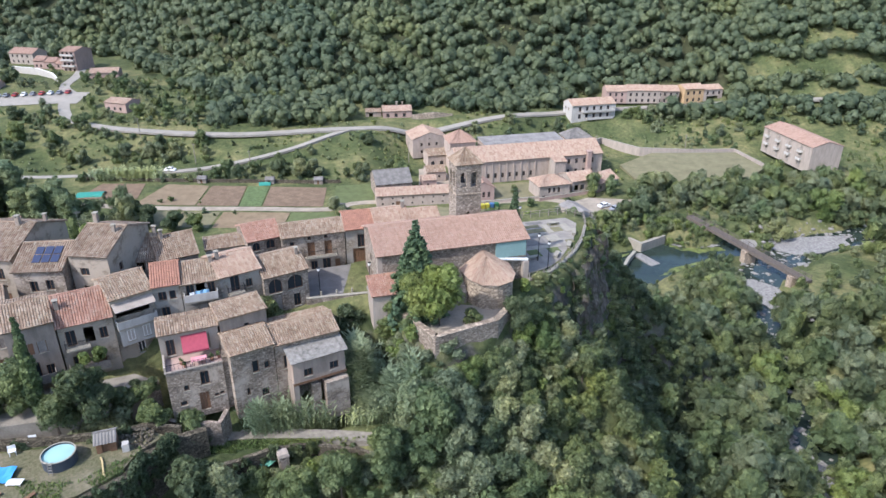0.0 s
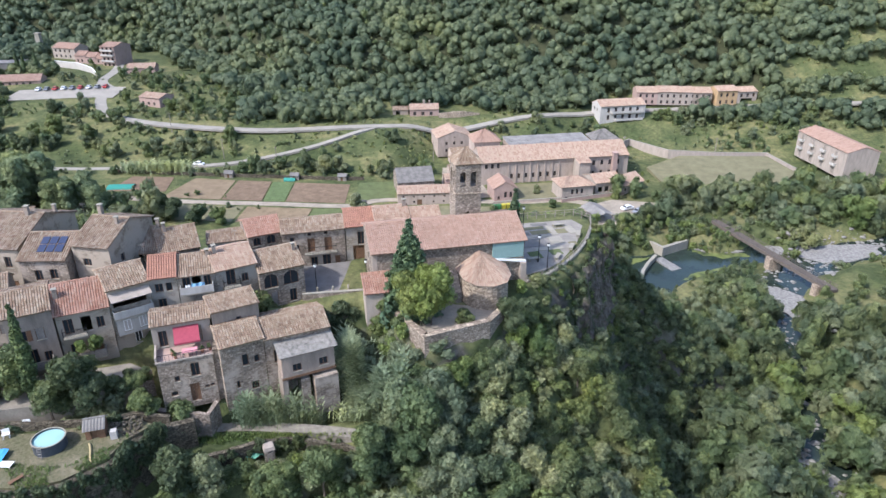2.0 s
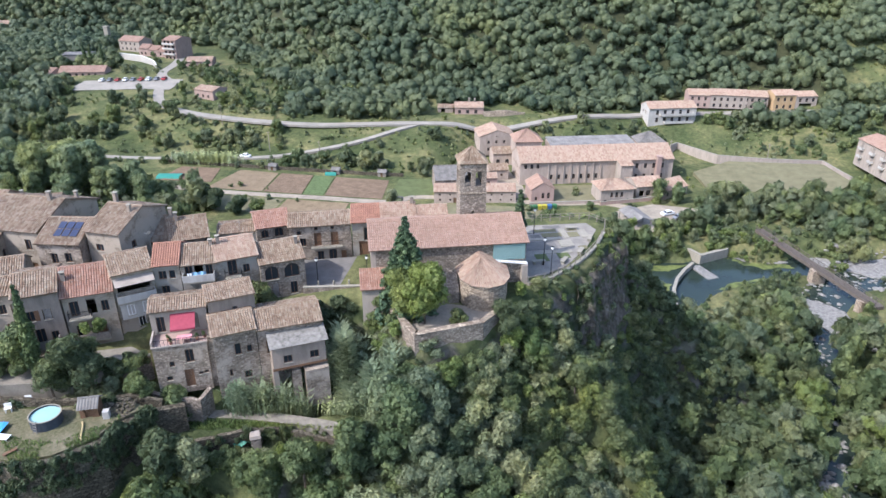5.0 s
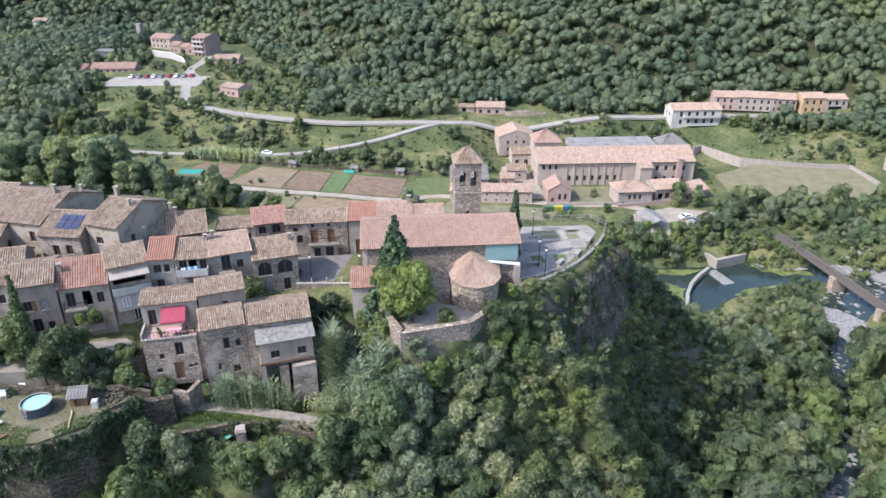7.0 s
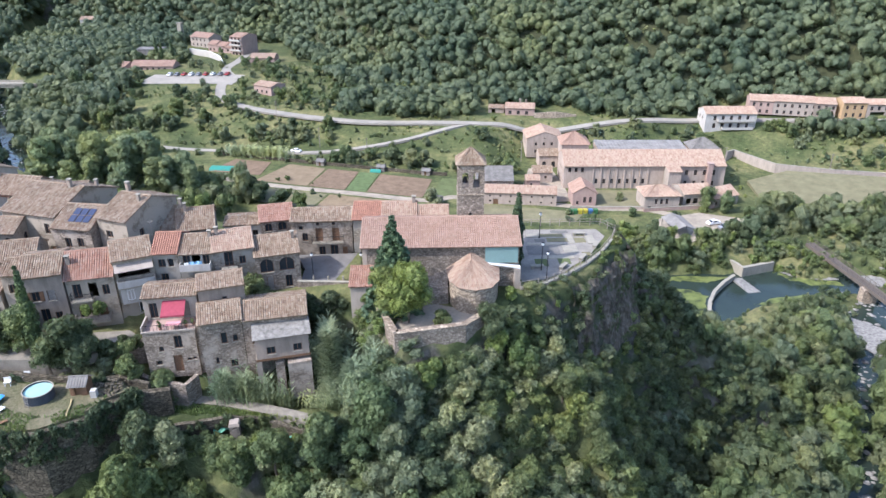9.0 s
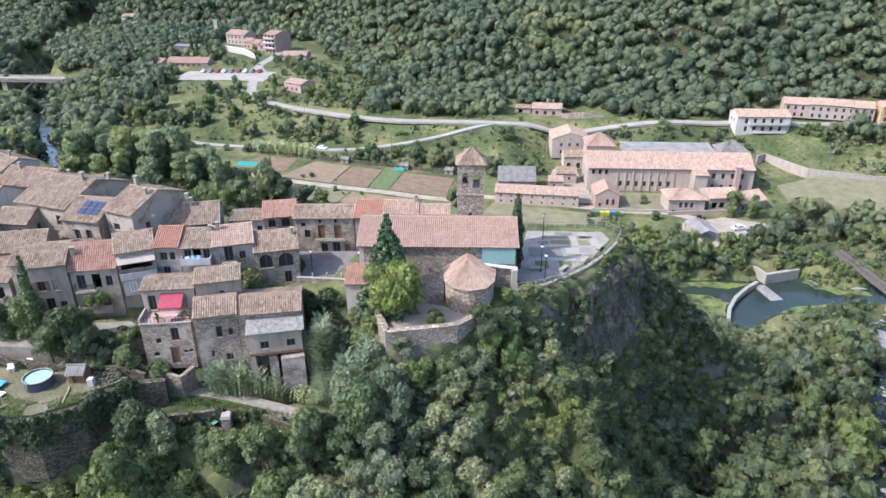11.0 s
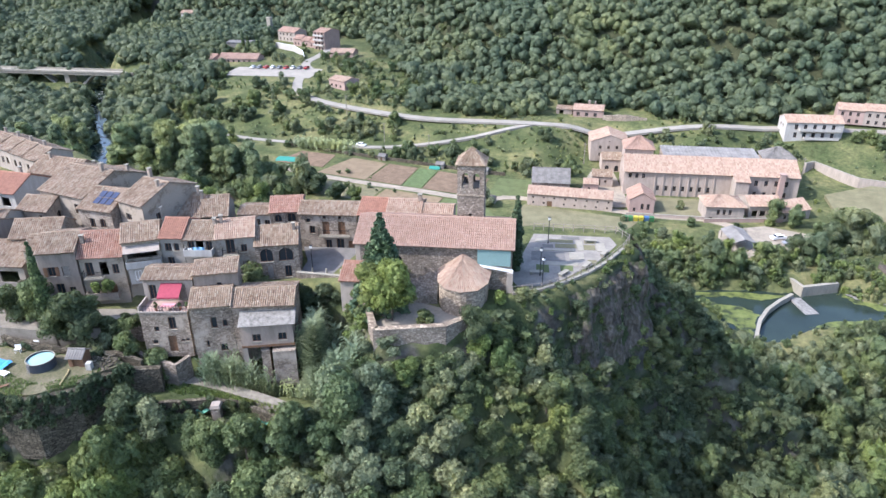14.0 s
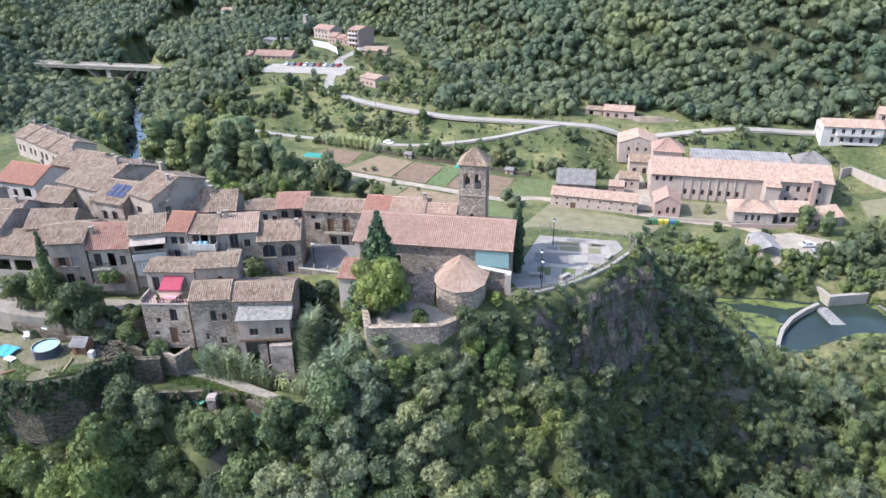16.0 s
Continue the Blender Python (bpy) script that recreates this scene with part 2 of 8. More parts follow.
METAL = plain("zinc_sheet", (0.235, 0.222, 0.205), 0.9, 0.0, 0.45, 0.35)
GLASS = mat("dark_window_glass", 0.08)
base(GLASS, (0.03, 0.035, 0.04))
WOOD = plain("brown_wood", (0.17, 0.095, 0.055), 0.7, 0, 0.35, 5)
WOOD_GREY = plain("weathered_wood", (0.27, 0.235, 0.20), 0.85, 0, 0.35, 5)
WHITE = plain("white_paint", (0.78, 0.77, 0.74), 0.5, 0, 0.12)
IRON = plain("dark_iron", (0.035, 0.035, 0.038), 0.5, 0.4)
CONCRETE = plaster_mat("concrete", (0.315, 0.289, 0.234), 0.3)
ASPHALT = plain("asphalt", (0.180, 0.170, 0.158), 0.95, 0, 0.3, 0.6)
PAVING = plain("plaza_paving", (0.262, 0.238, 0.205), 0.9, 0, 0.35, 0.5)
ROADM = plain("pale_road", (0.285, 0.262, 0.222), 0.95, 0, 0.25, 0.25)
DIRT = plain("dirt_track", (0.315, 0.270, 0.210), 0.95, 0, 0.35, 0.4)
SOIL = plain("tilled_soil", (0.168, 0.122, 0.084), 0.95, 0, 0.35, 0.5)
SOIL_PALE = plain("dry_soil", (0.197, 0.152, 0.100), 0.95, 0, 0.3, 0.5)
CROP = plain("low_crops", (0.10, 0.135, 0.06), 0.9, 0, 0.4, 0.8)
LAWN = plain("mown_grass", (0.113, 0.134, 0.059), 0.95, 0, 0.3, 0.35)
DRYGRASS = plain("dry_grass", (0.182, 0.168, 0.098), 0.95, 0, 0.3, 0.3)
GRAVEL = plain("pale_river_stones", (0.262, 0.250, 0.228), 0.95, 0, 0.65, 1.6)
ALGAE = mat("algae_mat", 0.6)
base(ALGAE, ramp(ALGAE, noise_tex(ALGAE, 0.35, 7, 0.7), [(0.40, (0.028, 0.038, 0.018)), (0.46, (0.082, 0.10, 0.03)), (0.56, (0.135, 0.16, 0.045)), (0.68, (0.185, 0.20, 0.075))]))
BARK = plain("bark", (0.13, 0.105, 0.08), 0.95, 0, 0.4, 4)
WATER = water_mat("river_water", (0.020, 0.030, 0.024))
LEAF = leaf_mat("broad_leaves", [(0.105, 0.138, 0.062), (0.148, 0.188, 0.082), (0.195, 0.236, 0.105)], gaps=0.46)
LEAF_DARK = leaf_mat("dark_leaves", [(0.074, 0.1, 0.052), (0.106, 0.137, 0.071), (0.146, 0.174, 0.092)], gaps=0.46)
LEAF_PALE = leaf_mat("greyish_leaves", [(0.168, 0.192, 0.11), (0.222, 0.246, 0.142), (0.285, 0.302, 0.182)], gaps=0.46)
LEAF_LIME = leaf_mat("bright_leaves", [(0.125, 0.170, 0.056), (0.168, 0.220, 0.074), (0.220, 0.270, 0.100)], gaps=0.46)
LEAF_WOODS = leaf_mat("oak_wood_leaves", [(0.076, 0.1, 0.06), (0.102, 0.13, 0.078), (0.134, 0.162, 0.096)], 0.28, 0.02, 1.6, gaps=0.42)
LEAF_POPLAR = leaf_mat("poplar_leaves", [(0.185, 0.225, 0.118), (0.250, 0.295, 0.155), (0.325, 0.365, 0.200)], gaps=0.46)
REED = leaf_mat("reed_leaves", [(0.220, 0.262, 0.150), (0.308, 0.356, 0.212), (0.402, 0.445, 0.286)], 0.4)
NEEDLE = leaf_mat("conifer_needles", [(0.045, 0.079, 0.046), (0.077, 0.125, 0.072), (0.122, 0.173, 0.102)], 0.1)
CYP = leaf_mat("cypress_needles", [(0.041, 0.064, 0.033), (0.067, 0.1, 0.049), (0.102, 0.141, 0.07)], 0.1)


# ---- mesh helpers ----
class Geo:
    """Collects vertices and faces of one mesh."""
    def __init__(self):
        self.v, self.f = [], []

    def add(self, vs, fs):
        k = len(self.v)
        self.v += [tuple(p) for p in vs]
        self.f += [tuple(i + k for i in f) for f in fs]
        return self

    def quad(self, a, b, c, d):
        return self.add((a, b, c, d), ((0, 1, 2, 3),))

    def box(self, x0, y0, z0, x1, y1, z1, turn=None, at=(0, 0, 0)):
        vs = [Vector((x, y, z)) for z in (z0, z1) for y in (y0, y1) for x in (x0, x1)]
        if turn is not None:
            r = Matrix.Rotation(turn, 3, "Z")
            vs = [r @ p + Vector(at) for p in vs]
        return self.add(vs, ((0, 2, 3, 1), (4, 5, 7, 6), (0, 1, 5, 4), (2, 6, 7, 3), (0, 4, 6, 2), (1, 3, 7, 5)))

    def prism(self, pts, z0, z1):
        """An upright prism over a plan outline (anticlockwise); z0, z1 may be lists."""
        n = len(pts)
        a = z0 if isinstance(z0, (list, tuple)) else [z0] * n
        b = z1 if isinstance(z1, (list, tuple)) else [z1] * n
        vs = [(p[0], p[1], z) for p, z in zip(pts, a)] + [(p[0], p[1], z) for p, z in zip(pts, b)]
        fs = [tuple(range(n - 1, -1, -1)), tuple(range(n, 2 * n))]
        return self.add(vs, fs + [(i, (i + 1) % n, n + (i + 1) % n, n + i) for i in range(n)])

    def tube(self, path, radii, n=6):
        """A tapering round limb along points."""
        k, rings = len(self.v), []
        for i, p in enumerate(path):
            p = Vector(p)
            d = (Vector(path[min(i + 1, len(path) - 1)]) - Vector(path[max(i - 1, 0)])).normalized()
            q = d.to_track_quat("Z", "Y")
            r = radii[i] if isinstance(radii, (list, tuple)) else radii
            rings.append([tuple(p + q @ Vector((r * math.cos(a), r * math.sin(a), 0))) for a in (2 * math.pi * j / n for j in range(n))])
        vs = [v for ring in rings for v in ring]
        fs = [(i * n + j, i * n + (j + 1) % n, (i + 1) * n + (j + 1) % n, (i + 1) * n + j) for i in range(len(path) - 1) for j in range(n)]
        fs += [tuple(range(n - 1, -1, -1)), tuple(range(len(vs) - n, len(vs)))]
        return self.add(vs, fs)

    def mesh(self, name):
        me = bpy.data.meshes.new(name)
        me.from_pydata(self.v, [], self.f)
        me.validate()
        return me


def part(name, geo, material, parent=None, label=""):
    """Links a Geo or mesh as one object, under a thing where one is given."""
    me = geo.mesh(name) if isinstance(geo, Geo) else geo
    if material and not me.materials:
        me.materials.append(material)
    ob = new(name, me)
    if parent:
        ob.parent = parent
    return tagged(ob, label)


def thing(name, x, y, z, turn=0.0, label="", category="", group="", kind=""):
    """An empty at the base of a thing."""
    ob = new(name)
    ob.empty_display_size = 0.3
    ob.matrix_basis = pose(x, y, z, 0, 0, turn)
    return tagged(ob, label, category, group, kind)


# ---- the lie of the land ----
TOP = [(-150, 40), (-100, 52), (-60, 57), (-46, 58), (-33, 66), (-17, 75), (-8.5, 75.5), (-5.4, 73.4), (-0.6, 67.6), (5.6, 71.0), (9.5, 76), (11.5, 79.6), (15, 82), (20, 90), (23.5, 100),
       (21, 105), (8, 102), (-14, 98), (-34, 92), (-60, 96), (-95, 108), (-150, 100)]
RIVER = [(190, 215), (140, 196), (105, 183), (84, 165), (76, 140), (69, 115), (64, 92), (60, 60), (57, 20), (60, -60), (40, -200), (60, -900)]
RIVER_W = [(-420, 480), (-330, 330), (-290, 290), (-250, 250), (-184, 192), (-150, 150), (-190, 40), (-260, -100), (-300, -900)]
POND = [(29, 169), (38.5, 161.5), (42.8, 155.5), (46, 152.5), (50, 153.5), (55, 160.5), (62.5, 165.8), (69, 169.8), (76, 174.8), (86, 179.5), (92, 186), (86, 188), (79, 182.5), (72, 181), (66, 185),
        (59, 181.5), (53, 179), (43, 176.5), (32, 172)]
CLIFF = [(16.6, 84.6), (20, 90), (23.5, 100), (23.0, 102.4), (21.6, 105), (19.5, 106)]


def seg_dist(px, py, line, closed=False):
    """Distance from points to a line of segments, and the nearest point's offset."""
    best = np.full(np.shape(px), 1e9)
    ox, oy = np.zeros(np.shape(px)), np.zeros(np.shape(px))
    n = len(line)
    for i in range(n if closed else n - 1):
        (ax, ay), (bx, by) = line[i], line[(i + 1) % n]
        dx, dy = bx - ax, by - ay
        t = np.clip(((px - ax) * dx + (py - ay) * dy) / (dx * dx + dy * dy), 0, 1)
        qx, qy = px - ax - t * dx, py - ay - t * dy
        d = np.hypot(qx, qy)
        m = d < best
        best, ox, oy = np.where(m, d, best), np.where(m, qx, ox), np.where(m, qy, oy)
    return best, ox, oy


def inside(px, py, poly):
    r = np.zeros(np.shape(px), bool)
    n = len(poly)
    for i in range(n):
        (ax, ay), (bx, by) = poly[i], poly[(i + 1) % n]
        c = (ay > py) != (by > py)
        r ^= c & (px < (bx - ax) * (py - ay) / ((by - ay) or 1e-9) + ax)
    return r


def ss(a, b, x):
    t = np.clip((x - a) / (b - a), 0, 1)
    return t * t * (3 - 2 * t)


def wav(x, y, s, seed=0):
    """Smooth unevenness."""
    return (np.sin(x * s + 1.3 * seed + 1.7 * np.sin(y * s * 0.8 + seed)) + np.sin(y * s * 1.31 + 2.1 * seed + 1.3 * np.sin(x * s * 0.9))) * 0.5


# flat places: outline, height, width of the blend
PADS = [
    ([(-45, 45.8), (-36.4, 45.8), (-33.2, 47.0), (-30.4, 50.2), (-29.9, 52.8), (-28, 55.5), (-30, 57.5), (-38, 55), (-46, 53)], -4.75, 1.2),
    ([(-31, 60), (-9, 66.5), (-11, 71), (-34, 66)], -6.3, 1.5),
    ([(-29.2, 54.2), (-26.8, 53.6), (-18.6, 58.0), (-13.6, 59.4), (-3, 59.0), (-3, 62.5), (-24, 60.8), (-27.4, 57.6)], -8.7, 1.0),
    ([(-27.5, 51), (-5, 54.5), (-5, 57.6), (-13.6, 58.6), (-18.4, 57.0), (-26.6, 52.6)], -10.6, 0.6),
    ([(-5.4, 73.2), (-0.8, 67.0), (6.1, 70.6), (8.8, 75.0), (8, 79), (-7, 75.5)], -0.85, 0.4),
    ([(-49, 56), (-33, 61), (-35, 66), (-52, 60)], -3.2, 1.5),
]


def land(px, py):
    """Height of the ground."""
    px, py = np.asarray(px, float), np.asarray(py, float)
    z = -39.2 + 0 * px
    # valley floor rising to the roads and the wooded hill
    north = py + 0.05 * px - 21 * ss(-32, -8, px) - 12 * ss(25, 48, px) - 30 * ss(-225, -262, px)
    z = z + 9.5 * ss(232, 268, north)
    foot = 289 + 118 * ss(-70, -210, px) - 14 * ss(60, 200, px)
    up = np.clip(py - foot, 0, None)
    z = z + up * (0.47 + 0.03 * wav(px, py, 0.012, 1)) * ss(0, 60, up) + 3.0 * wav(px, py, 0.03, 2) * ss(5, 60, up)
    z = z + 4.5 * ss(-60, -170, px) * ss(270, 330, py)
    z = z + 0.5 * wav(px, py, 0.05, 3) * ss(232, 250, north) * (1 - ss(0, 20, up))
    # the far side of the western river, the eastern bank and the near bank
    z = z + 0.45 * np.clip((-184 - 1.08 * (py - 192) - px) / 1.47 - 52, 0, 160) * (1 - ss(0, 40, up))
    z = z + 0.30 * np.clip(px - 112 - 0.25 * np.clip(py - 100, 0, 200), 0, 300) * ss(225, 150, py)
    # promontory with the village
    d, ox, oy = seg_dist(px, py, TOP, True)
    ins = inside(px, py, TOP)
    sd = np.where(ins, -d, d)
    ang = np.arctan2(oy, ox)
    south = np.clip(-np.sin(ang), 0, 1) * (1 - ss(0.75, 0.2, -np.sin(ang)) * 0.0)
    wid = 26 + 58 * south ** 1.3
    s = np.clip((sd - 1.5) / wid, 0, 1)
    top = -1.0 + 1.0 * ss(-20, -8, px)
    rough = wav(px, py, 0.22, 5) * 1.3 * ss(1, 8, sd) * (1 - s)
    prom = top - 5.0 * ss(0.2, 3.0, sd) - (top + 36.0) * (1 - (1 - s) ** 1.7) + rough
    wallside = ss(0.3, 0.7, ox / np.maximum(d, 1e-6)) * ss(76, 84, py) * ss(11, 14, px)
    prom = prom - 5.0 * wallside * ss(0.6, 3.2, sd) * (1 - ss(9, 24, sd))
    prom = np.where(sd <= 0, top, prom)
    z = np.where(s < 1, np.maximum(prom, z), z)
    # shaded hollow in the eastern flank
    e = px - np.interp(py, [60, 68, 76, 84, 90, 98], [31, 26.5, 23.5, 22, 23, 26])
    z = np.where(z > -38, np.maximum(z - 7.0 * ss(0, 3.5, e) * (1 - ss(15, 27, e)) * ss(58, 67, py) * (1 - ss(93, 103, py)), -38.5), z)
    # wooded rib running down from the end of the spur
    dd, _, _ = seg_dist(px, py, [(20, 101), (32, 111), (56, 114)])
    z = np.maximum(z, np.interp(px, [20, 23, 31, 36, 41, 50, 56], [-1.5, -4.2, -14, -19.5, -24, -32.5, -39]) - 1.35 * np.clip(dd - 1.0, 0, None) + 1.2 * wav(px, py, 0.3, 6) - 100 * (px < 19))
    for poly, h, w in PADS:
        dd, _, _ = seg_dist(px, py, poly, True)
        k = np.where(inside(px, py, poly), 1.0, 1 - ss(0, w, dd))
        z = z * (1 - k) + h * k
    # river beds
    for line, w in ((RIVER, 3.6), (RIVER_W, 4.0)):
        dd, _, _ = seg_dist(px, py, line)
        dd = dd + 2.0 * wav(px, py, 0.2, 7)
        z = np.minimum(z, -43.6 + np.clip(dd - w, 0, None) * 0.62 + np.clip(dd - w - 6, 0, None) * 6 + 0.5 * wav(px, py, 0.5, 8))
    dd, _, _ = seg_dist(px, py, POND, True)
    k = np.where(inside(px, py, POND), 1.0, 1 - ss(0, 4, dd))
    z = np.where((k > 0) & (z < -37), z * (1 - k) + -43.4 * k, z)
    return z


def zat(x, y):
    return float(land(x, y))


def steps(*runs):
    out = []
    for a, b, s in runs:
        out += list(np.arange(a, b, s))
    return np.array(out)


gx = steps((-2600, -600, 100), (-600, -300, 12), (-300, -60, 4), (-60, 100, 1.5), (100, 200, 4), (200, 500, 12), (500, 2601, 100))
gy = steps((-2600, -300, 115), (-300, 20, 16), (20, 130, 1.5), (130, 300, 3), (300, 560, 6), (560, 800, 24), (800, 2601, 100))
X, Y = np.meshgrid(gx, gy)
Z = land(X, Y)
Z = np.where(Y > 620, np.minimum(Z, 150 + 0.1 * (Y - 620)), Z)
co = np.stack([X, Y, Z], -1).reshape(-1, 3)
nx, ny = len(gx), len(gy)
ii = (np.arange(ny - 1)[:, None] * nx + np.arange(nx - 1)[None]).ravel()
quads = np.stack([ii, ii + 1, ii + 1 + nx, ii + nx], -1)


def array_mesh(name, co, faces):
    """A mesh from arrays of corners and of equal-sided faces."""
    me = bpy.data.meshes.new(name)
    n, k = faces.shape
    me.vertices.add(len(co))
    me.vertices.foreach_set("co", np.ascontiguousarray(co, np.float32).ravel())
    me.loops.add(n * k)
    me.loops.foreach_set("vertex_index", np.ascontiguousarray(faces, np.int32).ravel())
    me.polygons.add(n)
    me.polygons.foreach_set("loop_start", np.arange(0, n * k, k, dtype=np.int32))
    me.update(calc_edges=True)
    return me


gm = array_mesh("ground", co, quads)
gm.polygons.foreach_set("use_smooth", np.ones(len(quads), bool))
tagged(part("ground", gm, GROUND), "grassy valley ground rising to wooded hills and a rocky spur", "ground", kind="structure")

# bare rock of the cliff below the plaza: upright ribs and ledges
def cliff_face():
    rs = np.random.RandomState(77)
    P = [Vector(p) for p in CLIFF]
    pts = []
    for a, b in zip(P, P[1:]):
        k = int((b - a).length / 0.3)
        pts += [a.lerp(b, i / k) for i in range(k)]
    m, zs = len(pts), np.arange(-0.9, -14.0, -0.45)
    ribs, w = np.zeros(m), 0
    while w < m:
        k = rs.randint(2, 7)
        ribs[w:w + k] = rs.uniform(-0.55, 0.65)
        w += k
    ledge = np.cumsum(rs.normal(0, 0.12, len(zs)))
    out = np.arange(0.2, 16, 0.15)
    g, idx = Geo(), []
    for i, p in enumerate(pts):
        d = (pts[min(i + 4, m - 1)] - pts[max(i - 4, 0)]).normalized()
        nx_, ny_ = d.y, -d.x
        prof = np.minimum.accumulate(land(p.x + nx_ * out, p.y + ny_ * out))
        row = []
        for j, z in enumerate(zs):
            q = float(out[min(np.argmax(prof <= z), len(out) - 1)]) if prof.min() <= z else float(out[-1])
            o = q + 0.35 + 0.7 * math.sin(0.42 * i + 1.5 * math.sin(0.11 * i)) * math.sin(0.35 * z + 0.05 * i) + ribs[i] * (0.7 + 0.3 * math.sin(0.9 * z + ribs[i] * 9)) + 0.35 * math.sin(1.7 * z + 3 * ledge[j]) * 0.5 + rs.uniform(-0.12, 0.12)
            row.append((p.x + nx_ * o, p.y + ny_ * o, z + rs.uniform(-0.12, 0.12)))
        idx.append(row)
    k = len(zs)
    g.add([v for r in idx for v in r], [(i * k + j, i * k + j + 1, (i + 1) * k + j + 1, (i + 1) * k + j) for i in range(m - 1) for j in range(k - 1)])
    return g


tagged(part("cliff", cliff_face(), CLIFF_ROCK), "dark upright rock face with ledges below the plaza", "cliff", kind="structure")

wg = Geo()
wg.quad((-450, -900, -42.55), (230, -900, -42.55), (230, 500, -42.55), (-450, 500, -42.55))
tagged(part("water", wg, WATER), "dark green river water between wooded banks", "river", kind="structure")


def strip(name, line, width, material, label, category, lift=0.12, step=3.0, drop=0.8, smooth=True):
    """A road or path laid over the land."""
    pts = [Vector(p) for p in line]
    if smooth:
        fine = []
        for i in range(len(pts) - 1):
            p0, p1, p2, p3 = pts[max(i - 1, 0)], pts[i], pts[i + 1], pts[min(i + 2, len(pts) - 1)]
            k = max(2, int((p2 - p1).length / step))
            for j in range(k):
                t = j / k
                fine.append(0.5 * ((2 * p1) + (p2 - p0) * t + (2 * p0 - 5 * p1 + 4 * p2 - p3) * t * t + (3 * p1 - p0 - 3 * p2 + p3) * t ** 3))
        pts = fine + [pts[-1]]
    g, rows = Geo(), []
    for i, p in enumerate(pts):
        d = (pts[min(i + 1, len(pts) - 1)] - pts[max(i - 1, 0)]).normalized()
        n = Vector((-d.y, d.x))
        a, b = p + n * width / 2, p - n * width / 2
        h = max(zat(*a), zat(*b), zat(*p)) + lift
        rows.append(((a.x, a.y, h), (b.x, b.y, h)))
    vs = [q for (a, b) in rows for q in ((a[0], a[1], a[2] - drop), a, b, (b[0], b[1], b[2] - drop))]
    fs = [(i * 4 + j, i * 4 + j + 1, i * 4 + j + 5, i * 4 + j + 4) for i in range(len(rows) - 1) for j in range(3)]
    g.add(vs, [f[::-1] for f in fs])
    return tagged(part(name, g, material), label, category, kind="structure")


strip("road", [(-330, 262), (-240, 268), (-190, 285), (-172, 300), (-168, 312), (-164, 296), (-152, 279), (-128, 268), (-84, 262), (-45, 266), (-5, 274), (50, 292), (110, 300), (200, 296)][4:], 4.6, ROADM,
      "pale asphalt valley road along the foot of the wooded hill", "road")
strip("road", [(-36, 267), (-44, 261), (-57, 253), (-76, 246), (-95, 241), (-125, 237), (-153, 235), (-190, 240)], 3.0, ROADM, "narrow pale lane branching from the valley road", "road")
strip("road", [(-168, 312), (-176, 322), (-182, 345), (-192, 372), (-206, 395)], 4.6, ROADM, "pale road climbing to the upper houses", "road")
strip("path", [(-150, 214), (-100, 205.5), (-60, 204.3), (-36, 204), (-25, 210), (17, 210.5), (33, 213), (48, 206)], 3.2, DIRT, "pale dirt track past gardens and the long stable", "path")


# ---- building parts ----
def tiles(g, eL, eR, rL, rR, pitch=0.26, row=0.5, seed=0, arc=0.11):
    """Rows of half-round clay tiles between an eave line and a ridge line."""
    eL, eR, rL, rR = (Vector(p) for p in (eL, eR, rL, rR))
    rng = random.Random(seed)
    run = ((rL + rR) / 2 - (eL + eR) / 2)
    along = (eR - eL)
    n = along.cross(run).normalized()
    if n.z < 0:
        n = -n
    wide = max(along.length, (rR - rL).length)
    cols = max(2, int(wide / pitch))
    rows = max(1, int(run.length / row))
    V, F = [], []
    shape = [(-0.5, 0.0), (-0.28, 0.85), (0.28, 0.85), (0.5, 0.0)]
    k = len(g.v)
    for c in range(cols):
        dj = rng.uniform(-0.012, 0.012)
        for r in range(rows):
            base_i = k + len(V)
            lift = rng.uniform(-0.008, 0.012)
            for t, up in ((r / rows - 0.01, 0.035), ((r + 1) / rows, 0.0)):
                for s, h in shape:
                    u = (c + 0.5 + s * 0.98) / cols
                    p = (eL.lerp(eR, u)).lerp(rL.lerp(rR, u), t)
                    V.append(tuple(p + n * (h * arc + up + lift + dj)))
            F += [(base_i + i, base_i + i + 1, base_i + i + 5, base_i + i + 4) for i in range(3)]
            F.append((base_i, base_i + 1, base_i + 2, base_i + 3))
    g.v += V
    g.f += F
    # the deck below
    low = n * -0.10
    a = [eL, eR, rR, rL]
    b = [p + low for p in a]
    g.add(a + b, ((0, 1, 2, 3), (7, 6, 5, 4), (0, 4, 5, 1), (1, 5, 6, 2), (2, 6, 7, 3), (3, 7, 4, 0)))
    return g


